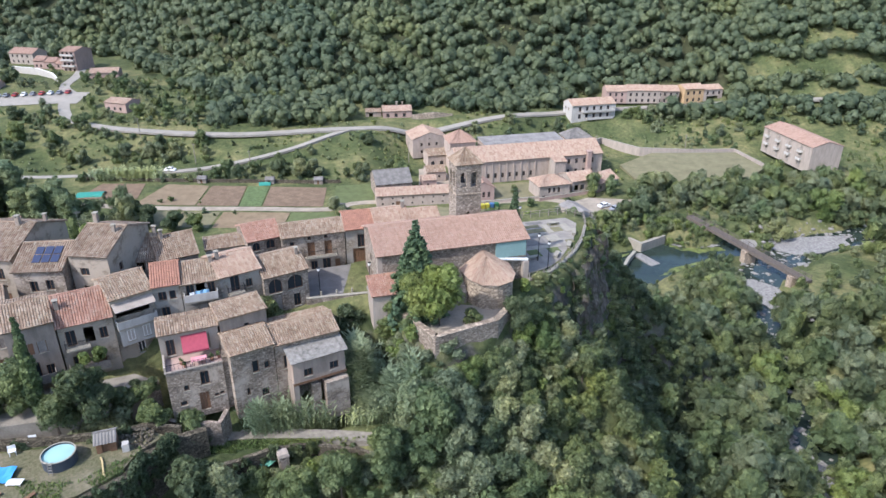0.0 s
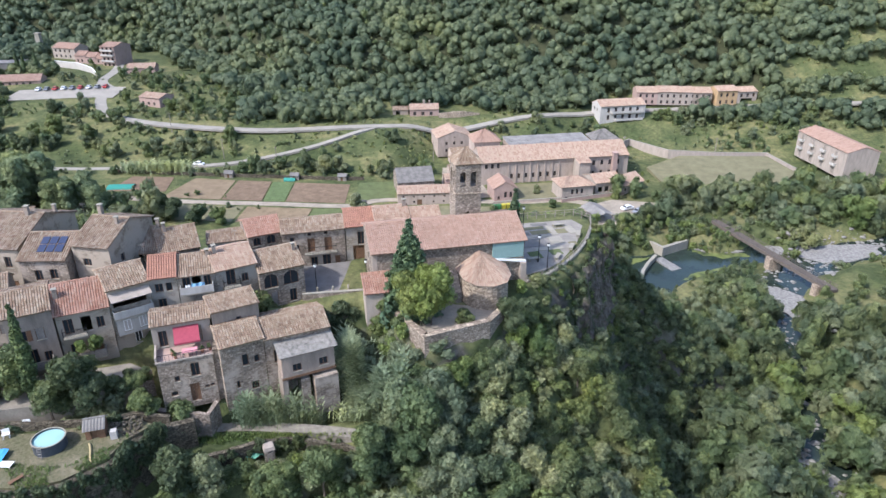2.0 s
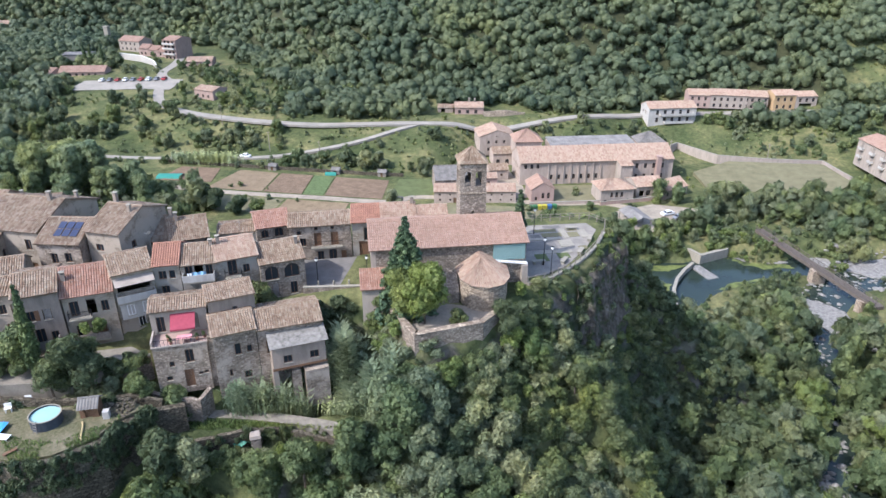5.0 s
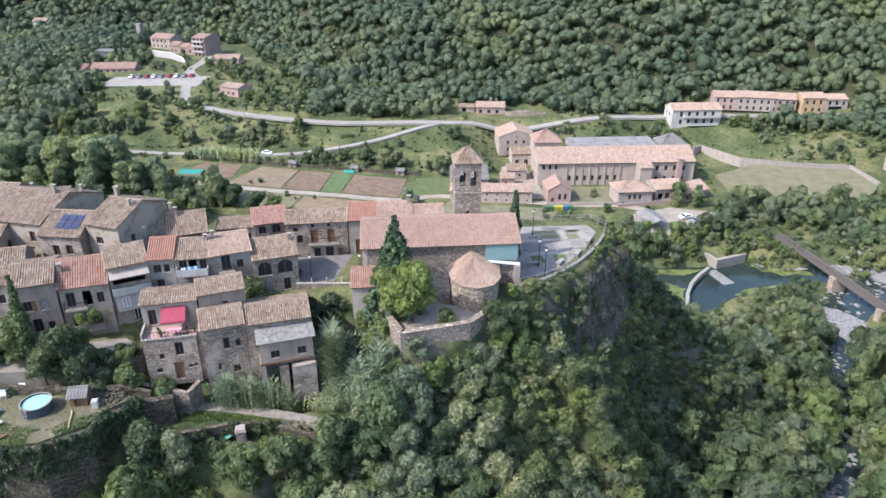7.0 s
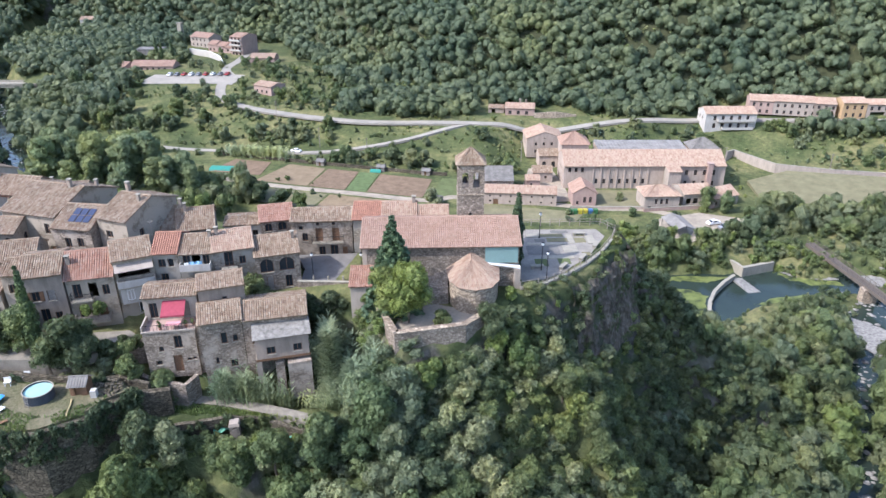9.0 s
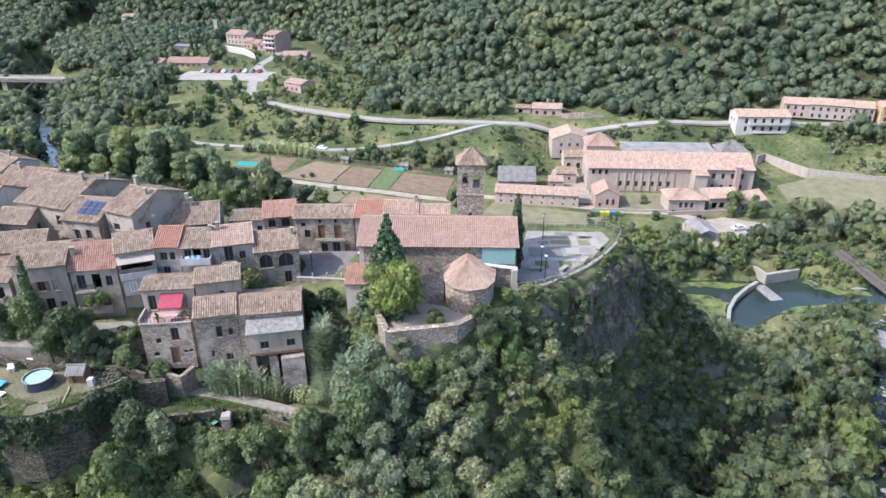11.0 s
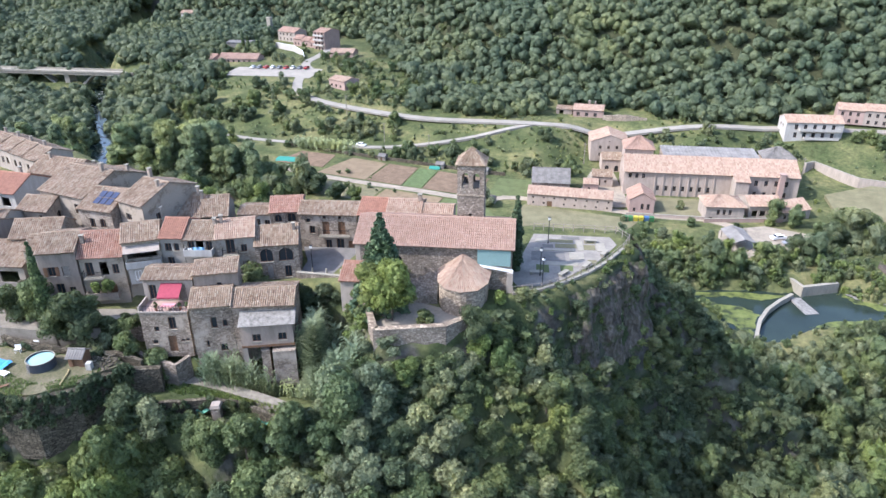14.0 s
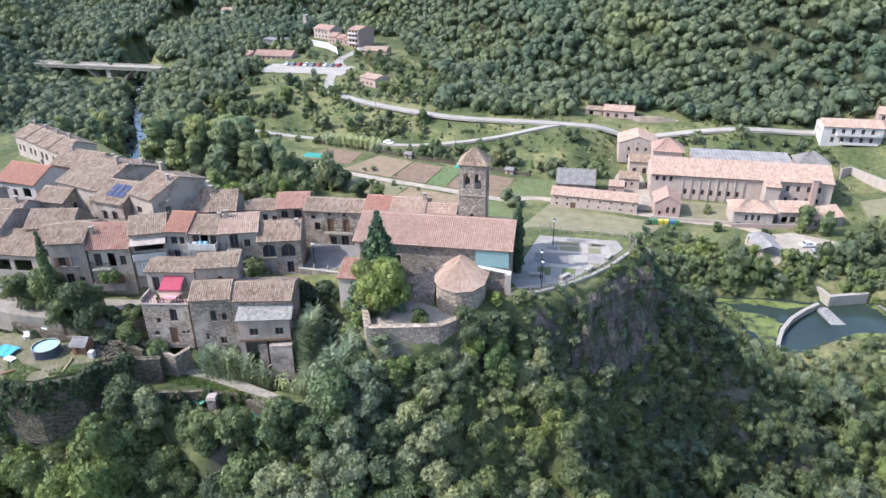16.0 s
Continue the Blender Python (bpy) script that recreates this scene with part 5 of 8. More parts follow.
sbt = Geo()
tiles(sbt, (33.0, -5.9, 8.2), (37.8, -5.9, 8.2), (33.0, -0.4, 9.4), (37.8, -0.4, 9.4), 0.5, 0.8, 8)
part("stair_roof", sbt, TILE_PINK, conv)
part("chimney", Geo().box(47.4, -1.6, 0, 49.0, -0.02, 9.6).box(47.2, -1.8, 9.6, 49.2, 0.2, 9.8), PL_PINK, conv, "broad brick chimney")
sky_roof = thing("hall", 14.5, 247.0, B_, 14.0, "grey flat-roofed hall behind the convent", "hall", G4)
part("wall", Geo().box(0, -4, 0, 31, 6, 9.6), PL_MON, sky_roof)
part("roof", sheet(Geo(), (-0.2, -4.2, 9.7), (31.2, -4.2, 9.7), (-0.2, 6.2, 10.3), (31.2, 6.2, 10.3), 1.2, 0.1), METAL, sky_roof, "grey metal sheet roof")
def hip_house(x, y, turn, w, d, zb, eave, top, wall, roof, label, wins=(), name="house", category="house"):
    """A house with a pyramid or hipped roof."""
    th = thing(name, x, y, zb, turn, label, category, G4)
    g = Geo()
    e = eave - zb
    for o, u, l in (((0, 0, 0), (1, 0, 0), w), ((w, 0, 0), (0, 1, 0), d), ((w, d, 0), (-1, 0, 0), w), ((0, d, 0), (0, -1, 0), d)):
        panel(g, o, u, l, e, [q[:4] for q in wins] if o == (0, 0, 0) else ())
    part("wall", g, wall, th)
    k = max(0, (w - d) / 2)
    a, b = (w / 2 - k, d / 2, top - zb), (w / 2 + k, d / 2, top - zb)
    o4 = [(-0.5, -0.5, e - 0.05), (w + 0.5, -0.5, e - 0.05), (w + 0.5, d + 0.5, e - 0.05), (-0.5, d + 0.5, e - 0.05)]
    r = Geo()
    tiles(r, o4[0], o4[1], a, b, 0.5, 0.8, 1)
    tiles(r, o4[1], o4[2], b, b, 0.5, 0.8, 2)
    tiles(r, o4[2], o4[3], b, a, 0.5, 0.8, 3)
    tiles(r, o4[3], o4[0], a, a, 0.5, 0.8, 4)
    part("roof", r, roof, th)
    for q in wins:
        window(th, (0, 0, 0), (1, 0), q[:4], style=q[4] if len(q) > 4 else "glass")
    return th


hip_house(2.6, 242.0, 13, 9.5, 9.5, B_, -28.6, -25.0, PL_MON, TILE_CHURCH, "square convent pavilion with a dark red pyramid roof", [(2, 8.2, 0.9, 1.3), (6, 8.2, 0.9, 1.3)], "pavilion", "pavilion")
hip_house(47.0, 251.0, 13, 9.5, 8.5, B_ + 2, -29.8, -26.6, PL_MON, SHEET, "pavilion with a grey pyramid roof", [(2, 5.6, 0.9, 1.3), (6, 5.6, 0.9, 1.3)], "pavilion", "pavilion")
hip_house(31.6, 212.6, 17, 11.0, 8.5, B_, -34.6, -32.4, PL_CREAM, TILE_PINK, "cream annexe with three arched windows and a hipped tile roof", [(3.2, 2.4, 0.9, 1.7), (4.9, 2.4, 0.9, 1.7), (6.6, 2.4, 0.9, 1.7), (1.2, 0.4, 1.0, 1.3), (8.8, 0.4, 1.0, 1.3)], "annexe", "annexe")
house((43.5, 219.5), (52.5, 223.0), B_, -35.3, -33.6, 9, PL_CREAM, TILE_PINK, "low annexe with a porch of wide openings", front=[(1, 1.0, 1.6, 1.8, "open"), (3.4, 1.0, 1.6, 1.8, "open"), (5.8, 1.0, 1.6, 1.8, "open")], pitch=0.5, row=0.8, group=G4, category="annexe", name="annexe")
house((51.6, 218.6), (60.5, 225.8), B_, -36.0, -34.0, 8, PL_CREAM, TILE_PINK, "cream outbuilding with a broad tile roof", front=[(2, 1.4, 1.0, 1.2), (6, 1.4, 1.0, 1.2)], pitch=0.5, row=0.8, group=G4, category="outbuilding", name="outbuilding")
house((9.6, 210.6), (16.8, 212.4), B_, -34.8, -32.6, 9, PL_PINK, TILE_CHURCH, "pink chapel-like wing with three tall arched windows", front=[(3.4, 1.6, 0.9, 2.0, "arch"), (5.2, 1.6, 0.9, 2.0, "arch"), (1.2, 1.0, 0.8, 1.2)], pitch=0.5, row=0.8, group=G4, category="chapel", name="chapel", cross=True)
wall_line("wall_convent", [(9.2, 207.6), (20.0, 210.2), (31.5, 213.0)], -38.2, -40.0, 0.4, PL_MON, "pinkish garden wall in front of the convent", cap=CONCRETE)
wall_line("wall_convent", [(31.5, 211.0), (45.0, 216.5), (53.0, 219.5)], -38.0, -40.0, 0.4, PL_PINK, "pink yard wall in front of the annexe", cap=CONCRETE)
yg = Geo().prism([(17.2, 211.6), (31.2, 214.9), (29.8, 229.8), (14.0, 226.4)], -40.2, -39.05)
tagged(part("yard", yg, DRYGRASS), "dry grass courtyard of the convent", "yard", kind="structure")
yg = Geo().prism([(-8, 216), (5, 213), (9, 215), (6, 226), (-1, 246), (-9, 244)], -40.2, -39.08)
tagged(part("yard", yg, DIRT), "pale dirt farmyard beside the stable", "yard", kind="structure")
house((-11.5, 255.0), (1.4, 258.6), -38.5, -31.0, -28.6, 12, PL_MON, TILE_PINK, "old farmhouse with a broad front gable", front=[(3, 4.6, 0.9, 1.2), (6, 4.6, 0.9, 1.2), (9, 4.6, 0.9, 1.2), (3, 1.8, 0.9, 1.2), (6, 1.6, 0.9, 1.4), (6.2, 7.2, 0.8, 0.9)], left=grid_windows(2, 3, 3, (4.6,), 0.9, 1.2), pitch=0.5, row=0.8, group=G4, cross=True, category="farmhouse", name="farmhouse")
house((-5.6, 246.2), (3.0, 248.6), B_, -34.6, -33.0, 7, PL_MON, TILE_OLD, "low farm building with arched doorways", front=[(1.2, 0.6, 1.4, 2.2, "arch"), (4.6, 0.6, 1.4, 2.2, "arch")], pitch=0.5, row=0.8, group=G4, category="outbuilding", name="outbuilding")

# open metal shed by the track
ms = thing("open_shed", 40.0, 192.8, -39.6, 22, "open shed with a grey metal sheet roof on posts", "shed")
for xa, ya, yb in ((-0.4, 9.4, -0.4), (5.9, -0.4, 9.4)):
    part("roof_slope", sheet(Geo(), (xa, ya, 3.1), (xa, yb, 3.1), (2.75, ya, 4.2), (2.75, yb, 4.2)), METAL, ms, "grey metal sheet roof")
for x in (0, 5.4):
    for y in (0, 4.5, 9):
        part("post", Geo().box(x, y, 0, x + 0.2, y + 0.2, 3.2), WOOD_GREY, ms)
tagged(part("yard", Geo().prism([(36, 196), (44, 190), (56, 199), (62, 212), (48, 214), (36, 206)], -40.2, -38.98), DIRT), "pale dirt yard beside the open shed", "yard", kind="structure")

# ---- houses along the valley road ----
G5 = "houses along the valley"
wh = house((53.8, 284.5), (73.0, 289.5), -34.5, -25.0, -23.2, 9, PL_WHITE, TILE_PINK, "white three-storey house with long balconies", front=grid_windows(3, 3.2, 5, (6.8, 3.8), 1.2, 1.9) + [(5, 0.2, 2.4, 2.4, "garage"), (10, 0.2, 2.4, 2.4, "garage")], left=grid_windows(2, 3, 2, (6.8,), 0.9, 1.2), pitch=0.5, row=0.8, group=G5)
balcony(wh, 4.5, 6.6, 14, 1.6, PL_WHITE)
balcony(wh, 6.5, 3.5, 12, 1.6, PL_WHITE)
x0 = 71.5
for i, (w, wm, e) in enumerate(((9, PL_PINK, -22.6), (8, PL_CREAM, -22.3), (7, PL_CREAM, -22.4), (8, PL_BEIGE, -22.6))):
    house((x0, 301.5 + 0.1 * i), (x0 + w - 0.05, 301.5 + 0.1 * i), -28, e, e + 1.6, 9, wm, TILE_PINK, "terraced house with a pinkish tile roof at the wood's edge", front=grid_windows(1.2, 2.6, 3, (0.6, 3.2), 1.0, 1.4), pitch=0.5, row=0.8, group=G5)
    x0 += w
house((x0 + 2, 301), (x0 + 11, 303), -28, -21.6, -20.2, 8, PL_OCHRE, TILE_PINK, "ochre house with a stepped tile roof", front=grid_windows(1.2, 2.8, 3, (0.8, 3.8), 1.1, 1.5), pitch=0.5, row=0.8, group=G5)
house((x0 + 11.2, 303), (x0 + 20, 305), -28, -22.2, -20.9, 8, PL_CREAM, TILE_PINK, "cream house with an open porch", front=grid_windows(1.2, 2.8, 3, (3.4,), 1.1, 1.5) + [(1.5, 0.6, 5.5, 2.2, "open")], pitch=0.5, row=0.8, group=G5)
hot = house((125.6, 263.6), (130.4, 235.0), -37.8, -28.2, -26.4, 12, PL_CREAM, TILE_CHURCH, "large cream apartment house with rows of small balconies", front=[(2.4 + i * 6.7, z, 1.5, 2.1, "closed") for i in range(4) for z in (0.8, 3.7, 6.6)], right=[(5.6, 0.2, 0.8, 3.2, "closed")], pitch=0.5, row=0.8, group=G5)
for i in range(4):
    for z in (3.5, 6.4):
        balcony(hot, 2.0 + i * 6.7, z, 2.4, 1.0, PL_WHITE)
house((-25.0, 284.0), (-13.0, 285.6), -31.0, -27.2, -25.8, 8, PL_PINK, TILE_PINK, "low roadside house with a reddish tile roof", front=grid_windows(1.4, 3.4, 3, (1.2,), 1.3, 1.5), pitch=0.5, row=0.8, group=G5, chimneys=[(6, 4, 1.4, 1.0), (8.4, 4, 1.2, 0.8)])
house((-32.5, 286.0), (-26, 286.5), -31.0, -28.0, -27.2, 6, PL_BEIGE, TILE_OLD, "small roadside annexe with a tile roof", front=[(1.4, 0.4, 1.6, 2.0, "open")], pitch=0.5, row=0.8, group=G5)
wall_line("wall_road", [(-13, 284), (-4, 285), (4, 287.5)], [-28.6, -27.8, -29.2], -31.5, 0.5, STONE_WARM, "stone terrace wall beside the valley road")
house((-144.0, 291.5), (-133.5, 288.0), -29.6, -25.0, -23.8, 9, PL_PINK, TILE_PINK, "detached house with a pale tile roof above the road", front=grid_windows(1.4, 3.0, 3, (1.4,), 1.2, 1.3), right=grid_windows(1.8, 3.2, 2, (1.4,), 1.0, 1.2), pitch=0.5, row=0.8, group=G5)
pk = house((-198.5, 366.0), (-190.0, 364.0), -27, -15.8, -14.2, 13, PL_PINK, TILE_CHURCH, "four-storey pink apartment house with balconies", front=grid_windows(0.9, 2.6, 3, (1.0, 3.9, 6.8, 9.2), 1.4, 1.6), right=[], pitch=0.5, row=0.8, group=G5)
for z in (3.6, 6.5, 9.0):
    balcony(pk, 0.5, z, 7.6, 1.2, PL_WHITE)
house((-173.0, 341.0), (-160.0, 344.0), -27, -22.4, -20.8, 10, PL_PINK, TILE_PINK, "red-brick house with a hipped tile roof", front=grid_windows(1.4, 3.0, 4, (1.4,), 1.2, 1.4), pitch=0.5, row=0.8, group=G5)
for i in range(3):
    house((-216.5 + i * 6.2, 371.5 - i * 1.0), (-210.6 + i * 6.2, 370.8 - i * 1.0), -26, -21.4 - 0.6 * i, -19.6 - 0.6 * i, 8, PL_PINK, TILE_CHURCH, "reddish terraced house with a brown tile roof", front=grid_windows(1.0, 2.4, 2, (1.2,), 1.1, 1.4), pitch=0.5, row=0.8, group=G5)
house((-236.0, 384.0), (-221.0, 380.0), -26, -19.4, -17.2, 10, PL_CREAM, TILE_CHURCH, "cream house with red tile roof above the road", front=grid_windows(1.6, 3.2, 4, (1.6, 4.4), 1.2, 1.4), pitch=0.5, row=0.8, group=G5)
house((-242.0, 311.5), (-228.0, 311.0), -29, -24.2, -22.4, 10, PL_PINK, TILE_CHURCH, "pinkish house among trees above the river", front=grid_windows(1.4, 3.2, 4, (1.4,), 1.3, 1.6), pitch=0.5, row=0.8, group=G5)
house((-225.5, 313.0), (-204.0, 318.0), -29, -24.0, -21.8, 9, PL_PINK, TILE_CHURCH, "long low inn with a brown tile roof and red awnings", front=grid_windows(1.8, 3.0, 6, (2.6,), 1.2, 1.6), pitch=0.5, row=0.8, group=G5, category="inn")
house((-246.0, 346.0), (-232.0, 349.0), -27, -21.5, -21.0, 9, METAL, METAL, "pale metal-clad warehouse among trees", pitch=0.9, row=6, group=G5, category="warehouse", name="warehouse")
tagged(part("tower", Geo().box(-251, 394, -28, -248.4, 396.6, -13.5).box(-251.3, 393.7, -13.5, -248.1, 396.9, -13.1), CONCRETE), "grey concrete tower rising from trees", "tower")
wall_line("wall_white", [(-222, 361), (-205, 354), (-192, 343), (-183, 331)], [-22.5, -22.3, -22.6, -23.5], -29, 0.5, PL_WHITE, "long white retaining wall below the upper houses", cap=WHITE)
house((-349.0, 425.0), (-340.5, 427.5), -26, -17.5, -15.9, 8, PL_WHITE, TILE_PINK, "small white house alone among the woods", front=grid_windows(1.2, 2.6, 3, (1.6, 4.6), 1.0, 1.4), pitch=0.5, row=0.8, group=G5)
LOT_LINE = [(-207, 299), (-198, 300.5), (-188, 302.5), (-178, 304.5), (-168, 306), (-160, 306)]
lot = Geo()
for (ax, ay), (bx, by) in zip(LOT_LINE, LOT_LINE[1:]):
    for k in range(3):
        for d in range(-7, 7, 2):
            x0, x1 = ax + (bx - ax) * k / 3, ax + (bx - ax) * (k + 1) / 3
            y0, y1 = ay + (by - ay) * k / 3 + d, ay + (by - ay) * (k + 1) / 3 + d
            lot.quad(*[(x, y, zat(x, y) + 0.28) for x, y in ((x0, y0), (x1, y1), (x1, y1 + 2), (x0, y0 + 2))])
tagged(part("parking_lot", lot, ROADM), "pale asphalt car park beside the road bend", "car park", kind="structure")


def car_proto(name, colour, label):
    """A parked car: body, cabin glass, four wheels with tyre and rim."""
    th = thing(name, 0, -500, -60, 0, label, "car", "parked cars")
    paint = plain("car_paint_" + colour[0], colour[1], 0.3, 0, 0.06)
    g = Geo()
    prof = [(-2.05, 0.35), (-2.05, 0.78), (-1.75, 0.92), (-1.25, 0.95), (-0.75, 1.4), (0.75, 1.43), (1.45, 0.98), (1.95, 0.9), (2.05, 0.6), (2.0, 0.35)]
    n = len(prof)
    g.add([(x, y * (0.82 if z > 1.2 else 1), z) for y in (-0.85, 0.85) for x, z in prof], [tuple(range(n)), tuple(range(2 * n - 1, n - 1, -1))] + [(i, n + i, n + (i + 1) % n, (i + 1) % n) for i in range(n)])
    part("body", g, paint, th)
    gl = Geo()
    for y in (-0.80, 0.80):
        s = 1 if y > 0 else -1
        gl.add([(-1.05, y + s * 0.06, 1.0), (1.15, y + s * 0.06, 1.0), (0.7, y - s * 0.05, 1.36), (-0.7, y - s * 0.05, 1.34)], [(0, 1, 2, 3) if s < 0 else (3, 2, 1, 0)])
    gl.add([(-1.27, -0.72, 0.98), (-1.27, 0.72, 0.98), (-0.80, 0.66, 1.39), (-0.80, -0.66, 1.39)], [(3, 2, 1, 0)])
    gl.add([(1.46, -0.72, 1.0), (1.46, 0.72, 1.0), (0.80, 0.66, 1.42), (0.80, -0.66, 1.42)], [(0, 1, 2, 3)])
    part("window_glass", gl, GLASS, th)
    for x in (-1.3, 1.3):
        for y in (-0.82, 0.66):
            w = part("wheel", Geo().tube([(x, y, 0.32), (x, y + 0.16, 0.32)], 0.32, 12), IRON, th)
            part("rim", Geo().tube([(x, y - 0.01, 0.32), (x, y + 0.17, 0.32)], 0.19, 8), METAL, w)
    return th


cars = [car_proto("car", ("white", (0.75, 0.75, 0.74)), "small white car parked on asphalt"), car_proto("car", ("grey", (0.22, 0.23, 0.25)), "small grey car parked on asphalt"),
        car_proto("car", ("red", (0.35, 0.05, 0.05)), "small red car parked on asphalt")]
spots = [(-198 + i * 3.6, 306.0 + i * 0.7, zat(-198 + i * 3.6, 306.0 + i * 0.7) + 0.3, 100) for i in range(9)]
spots += [(51.5, 205.5, -38.96, 30), (54.5, 203.0, -38.96, 35), (-100, 241.0, zat(-100, 241.0) + 0.14, 174)]
for i, (x, y, z, a) in enumerate(spots):
    copy_thing(cars[0 if i == 11 else i % 3], pose(x, y, z, 0, 0, a))
for c in cars:
    for o in c.children_recursive:
        bpy.data.objects.remove(o)
    bpy.data.objects.remove(c)

# ---- gardens on the valley floor ----
fields = [((-121, 213), (-101, 213.5), (-104, 228), (-119, 228), SOIL), ((-100, 208), (-80, 207.2), (-81, 226), (-96, 227.5), SOIL_PALE), ((-79.5, 207.2), (-66, 206.8), (-68, 225.5), (-80, 226), SOIL),
          ((-65.5, 206.8), (-58.5, 206.6), (-60, 225), (-67.5, 225.5), CROP), ((-58, 206.6), (-38.5, 206.2), (-40, 224), (-59.5, 225), SOIL), ((-96, 190), (-70, 189), (-70, 201.5), (-98, 202.5), DRYGRASS),
          ((-69, 189), (-48, 188.5), (-48, 201), (-69, 201.5), SOIL_PALE), ((-47.5, 188.5), (-26, 190), (-34, 201.2), (-47.5, 201), LAWN), ((-36, 208), (-23, 212), (-23.5, 228), (-37, 226), LAWN), ((-24, 184), (8, 184), (14, 206), (-22, 205.5), DRYGRASS)]
for a, b, c, d, m in fields:
    g = Geo()
    rows = 22
    for i in range(rows):
        t0, t1 = i / rows, (i + 1) / rows
        A0, A1 = Vector(a).lerp(Vector(d), t0), Vector(a).lerp(Vector(d), t1)
        B0, B1 = Vector(b).lerp(Vector(c), t0), Vector(b).lerp(Vector(c), t1)
        mA, mB = (A0 + A1) / 2, (B0 + B1) / 2
        z0, z1 = -39.12, -38.98 if m in (SOIL, SOIL_PALE, CROP) else -39.08
        g.add([(*A0, z0), (*B0, z0), (*mB, z1), (*mA, z1), (*A1, z0), (*B1, z0)], [(0, 1, 2, 3), (3, 2, 5, 4)])
    tagged(part("field", g, m), {"tilled_soil": "brown tilled garden plot", "dry_soil": "pale dry garden plot", "low_crops": "garden plot with low green crops", "dry_grass": "dry grass plot", "mown_grass": "green grass plot"}[m.name] + " on the valley floor", "field", kind="structure")
TEALNET = plain("teal_netting", (0.035, 0.22, 0.17), 0.7, 0, 0.15)
for x, y, w, d, a in ((-122, 216, 8.5, 5, 8), (-64, 227, 4, 2.4, 5)):
    ng = Geo()
    for i in range(6):
        a0, a1 = math.pi * i / 6, math.pi * (i + 1) / 6
        ng.quad((0, -d / 2 * math.cos(a0), 0.9 * math.sin(a0)), (w, -d / 2 * math.cos(a0), 0.9 * math.sin(a0)), (w, -d / 2 * math.cos(a1), 0.9 * math.sin(a1)), (0, -d / 2 * math.cos(a1), 0.9 * math.sin(a1)))
    ob = tagged(part("net_tunnel", ng, TEALNET), "teal garden net tunnel over vegetable rows", "net")
    ob.matrix_basis = pose(x, y, -39.15, 0, 0, a)
wall_line("wall_garden", [(-128, 232), (-90, 230), (-45, 228.5), (-36, 229)], -38.0, -39.6, 0.4, STONE_DRY, "low dark stone wall behind the gardens")
for i, (x, y) in enumerate(((-45, 227.5), (-62, 227.5), (-86, 228.5), (-34, 202))):
    sh_ = house((x, y), (x + 3, y), -39.4, -37.4, -36.8, 2.4, WOOD_GREY, SHEET, "small weathered garden hut", pitch=0.9, row=3, group="garden huts", category="hut", name="garden_hut", front=[(1, 0.1, 0.8, 1.6, "door")])
# meadow right of the convent, wall and road behind it
mg = Geo().prism([(66, 246), (80, 256), (113, 257), (117, 240), (104, 226), (80, 224), (68, 232)], -42, [-38.0, -36.6, -36.6, -37.2, -38.6, -38.7, -38.6])
tagged(part("meadow", mg, DRYGRASS), "dry mown meadow beside the convent", "meadow", kind="structure")
wall_line("wall_meadow", [(61, 268), (64, 272), (77, 260.5), (95, 259.0), (113.5, 259.6), (118.5, 241)], [-34.8, -35.0, -35.8, -36.0, -36.0, -36.6], -40, 0.5, PL_CREAM, "pale wall along the meadow", cap=CONCRETE)

# ---- bridges, weir ----
vd = thing("road_bridge", -308.4, 287.0, -44, math.degrees(math.atan2(18.1, 77.9)), "pale concrete road bridge on slanted legs across the wooded river", "bridge")
part("deck", Geo().box(-60, -4, 11.0, 62, 4, 12.2), CONCRETE, vd)
part("parapet", Geo().box(-60, -4.3, 12.2, 62, -4.0, 13.2), CONCRETE, vd)
part("parapet", Geo().box(-60, 4.0, 12.2, 62, 4.3, 13.2), CONCRETE, vd)
part("pier", Geo().box(-1.4, -3, -2, 1.4, 3, 11.0), CONCRETE, vd)
for s in (-1, 1):
    part("strut", Geo().add([(s * 1.5, y, 1.0) for y in (-2, 2)] + [(s * 2.9, y, 0.6) for y in (-2, 2)] + [(s * 15, y, 11.0) for y in (-2, 2)] + [(s * 16.6, y, 11.0) for y in (-2, 2)], [(0, 1, 5, 4), (2, 6, 7, 3), (0, 4, 6, 2), (1, 3, 7, 5)]), CONCRETE, vd)
fb = thing("footbridge", 76.0, 196.5, -38.2, math.degrees(math.atan2(-40, 14.6)), "dark footbridge on stone piers across the river", "bridge")
BRIDGE_WOOD = plain("dark_weathered_timber", (0.125, 0.105, 0.088), 0.95, 0, 0.35, 3)
part("deck", Geo().box(0, -1.2, -0.9, 46, 1.2, 0), BRIDGE_WOOD, fb)
for y in (-1.1, 1.02):
    rl = Geo().box(0, y, 0.9, 46, y + 0.08, 1.0).box(0, y, 0.45, 46, y + 0.06, 0.5)
    for i in range(24):
        rl.box(i * 1.98, y, 0, i * 1.98 + 0.08, y + 0.08, 0.9)
    part("railing", rl, BRIDGE_WOOD, fb)
for x in (8.5, 25.5, 42):
    part("pier", Geo().prism([(x - 0.9, -2.0), (x + 0.9, -2.0), (x + 1.1, 0), (x + 0.9, 2.0), (x - 0.9, 2.0), (x - 1.1, 0)], -6, -0.5), STONE_WARM, fb, "rounded stone pier")
wall_line("weir", [(54.6, 177.2), (51.6, 172.5), (48.9, 167), (47.2, 161), (46.6, 155), (46.6, 149)], [-41.2] * 6, -44.5, 0.75, CONCRETE, "curved pale concrete weir in the river", "weir", cap=CONCRETE)
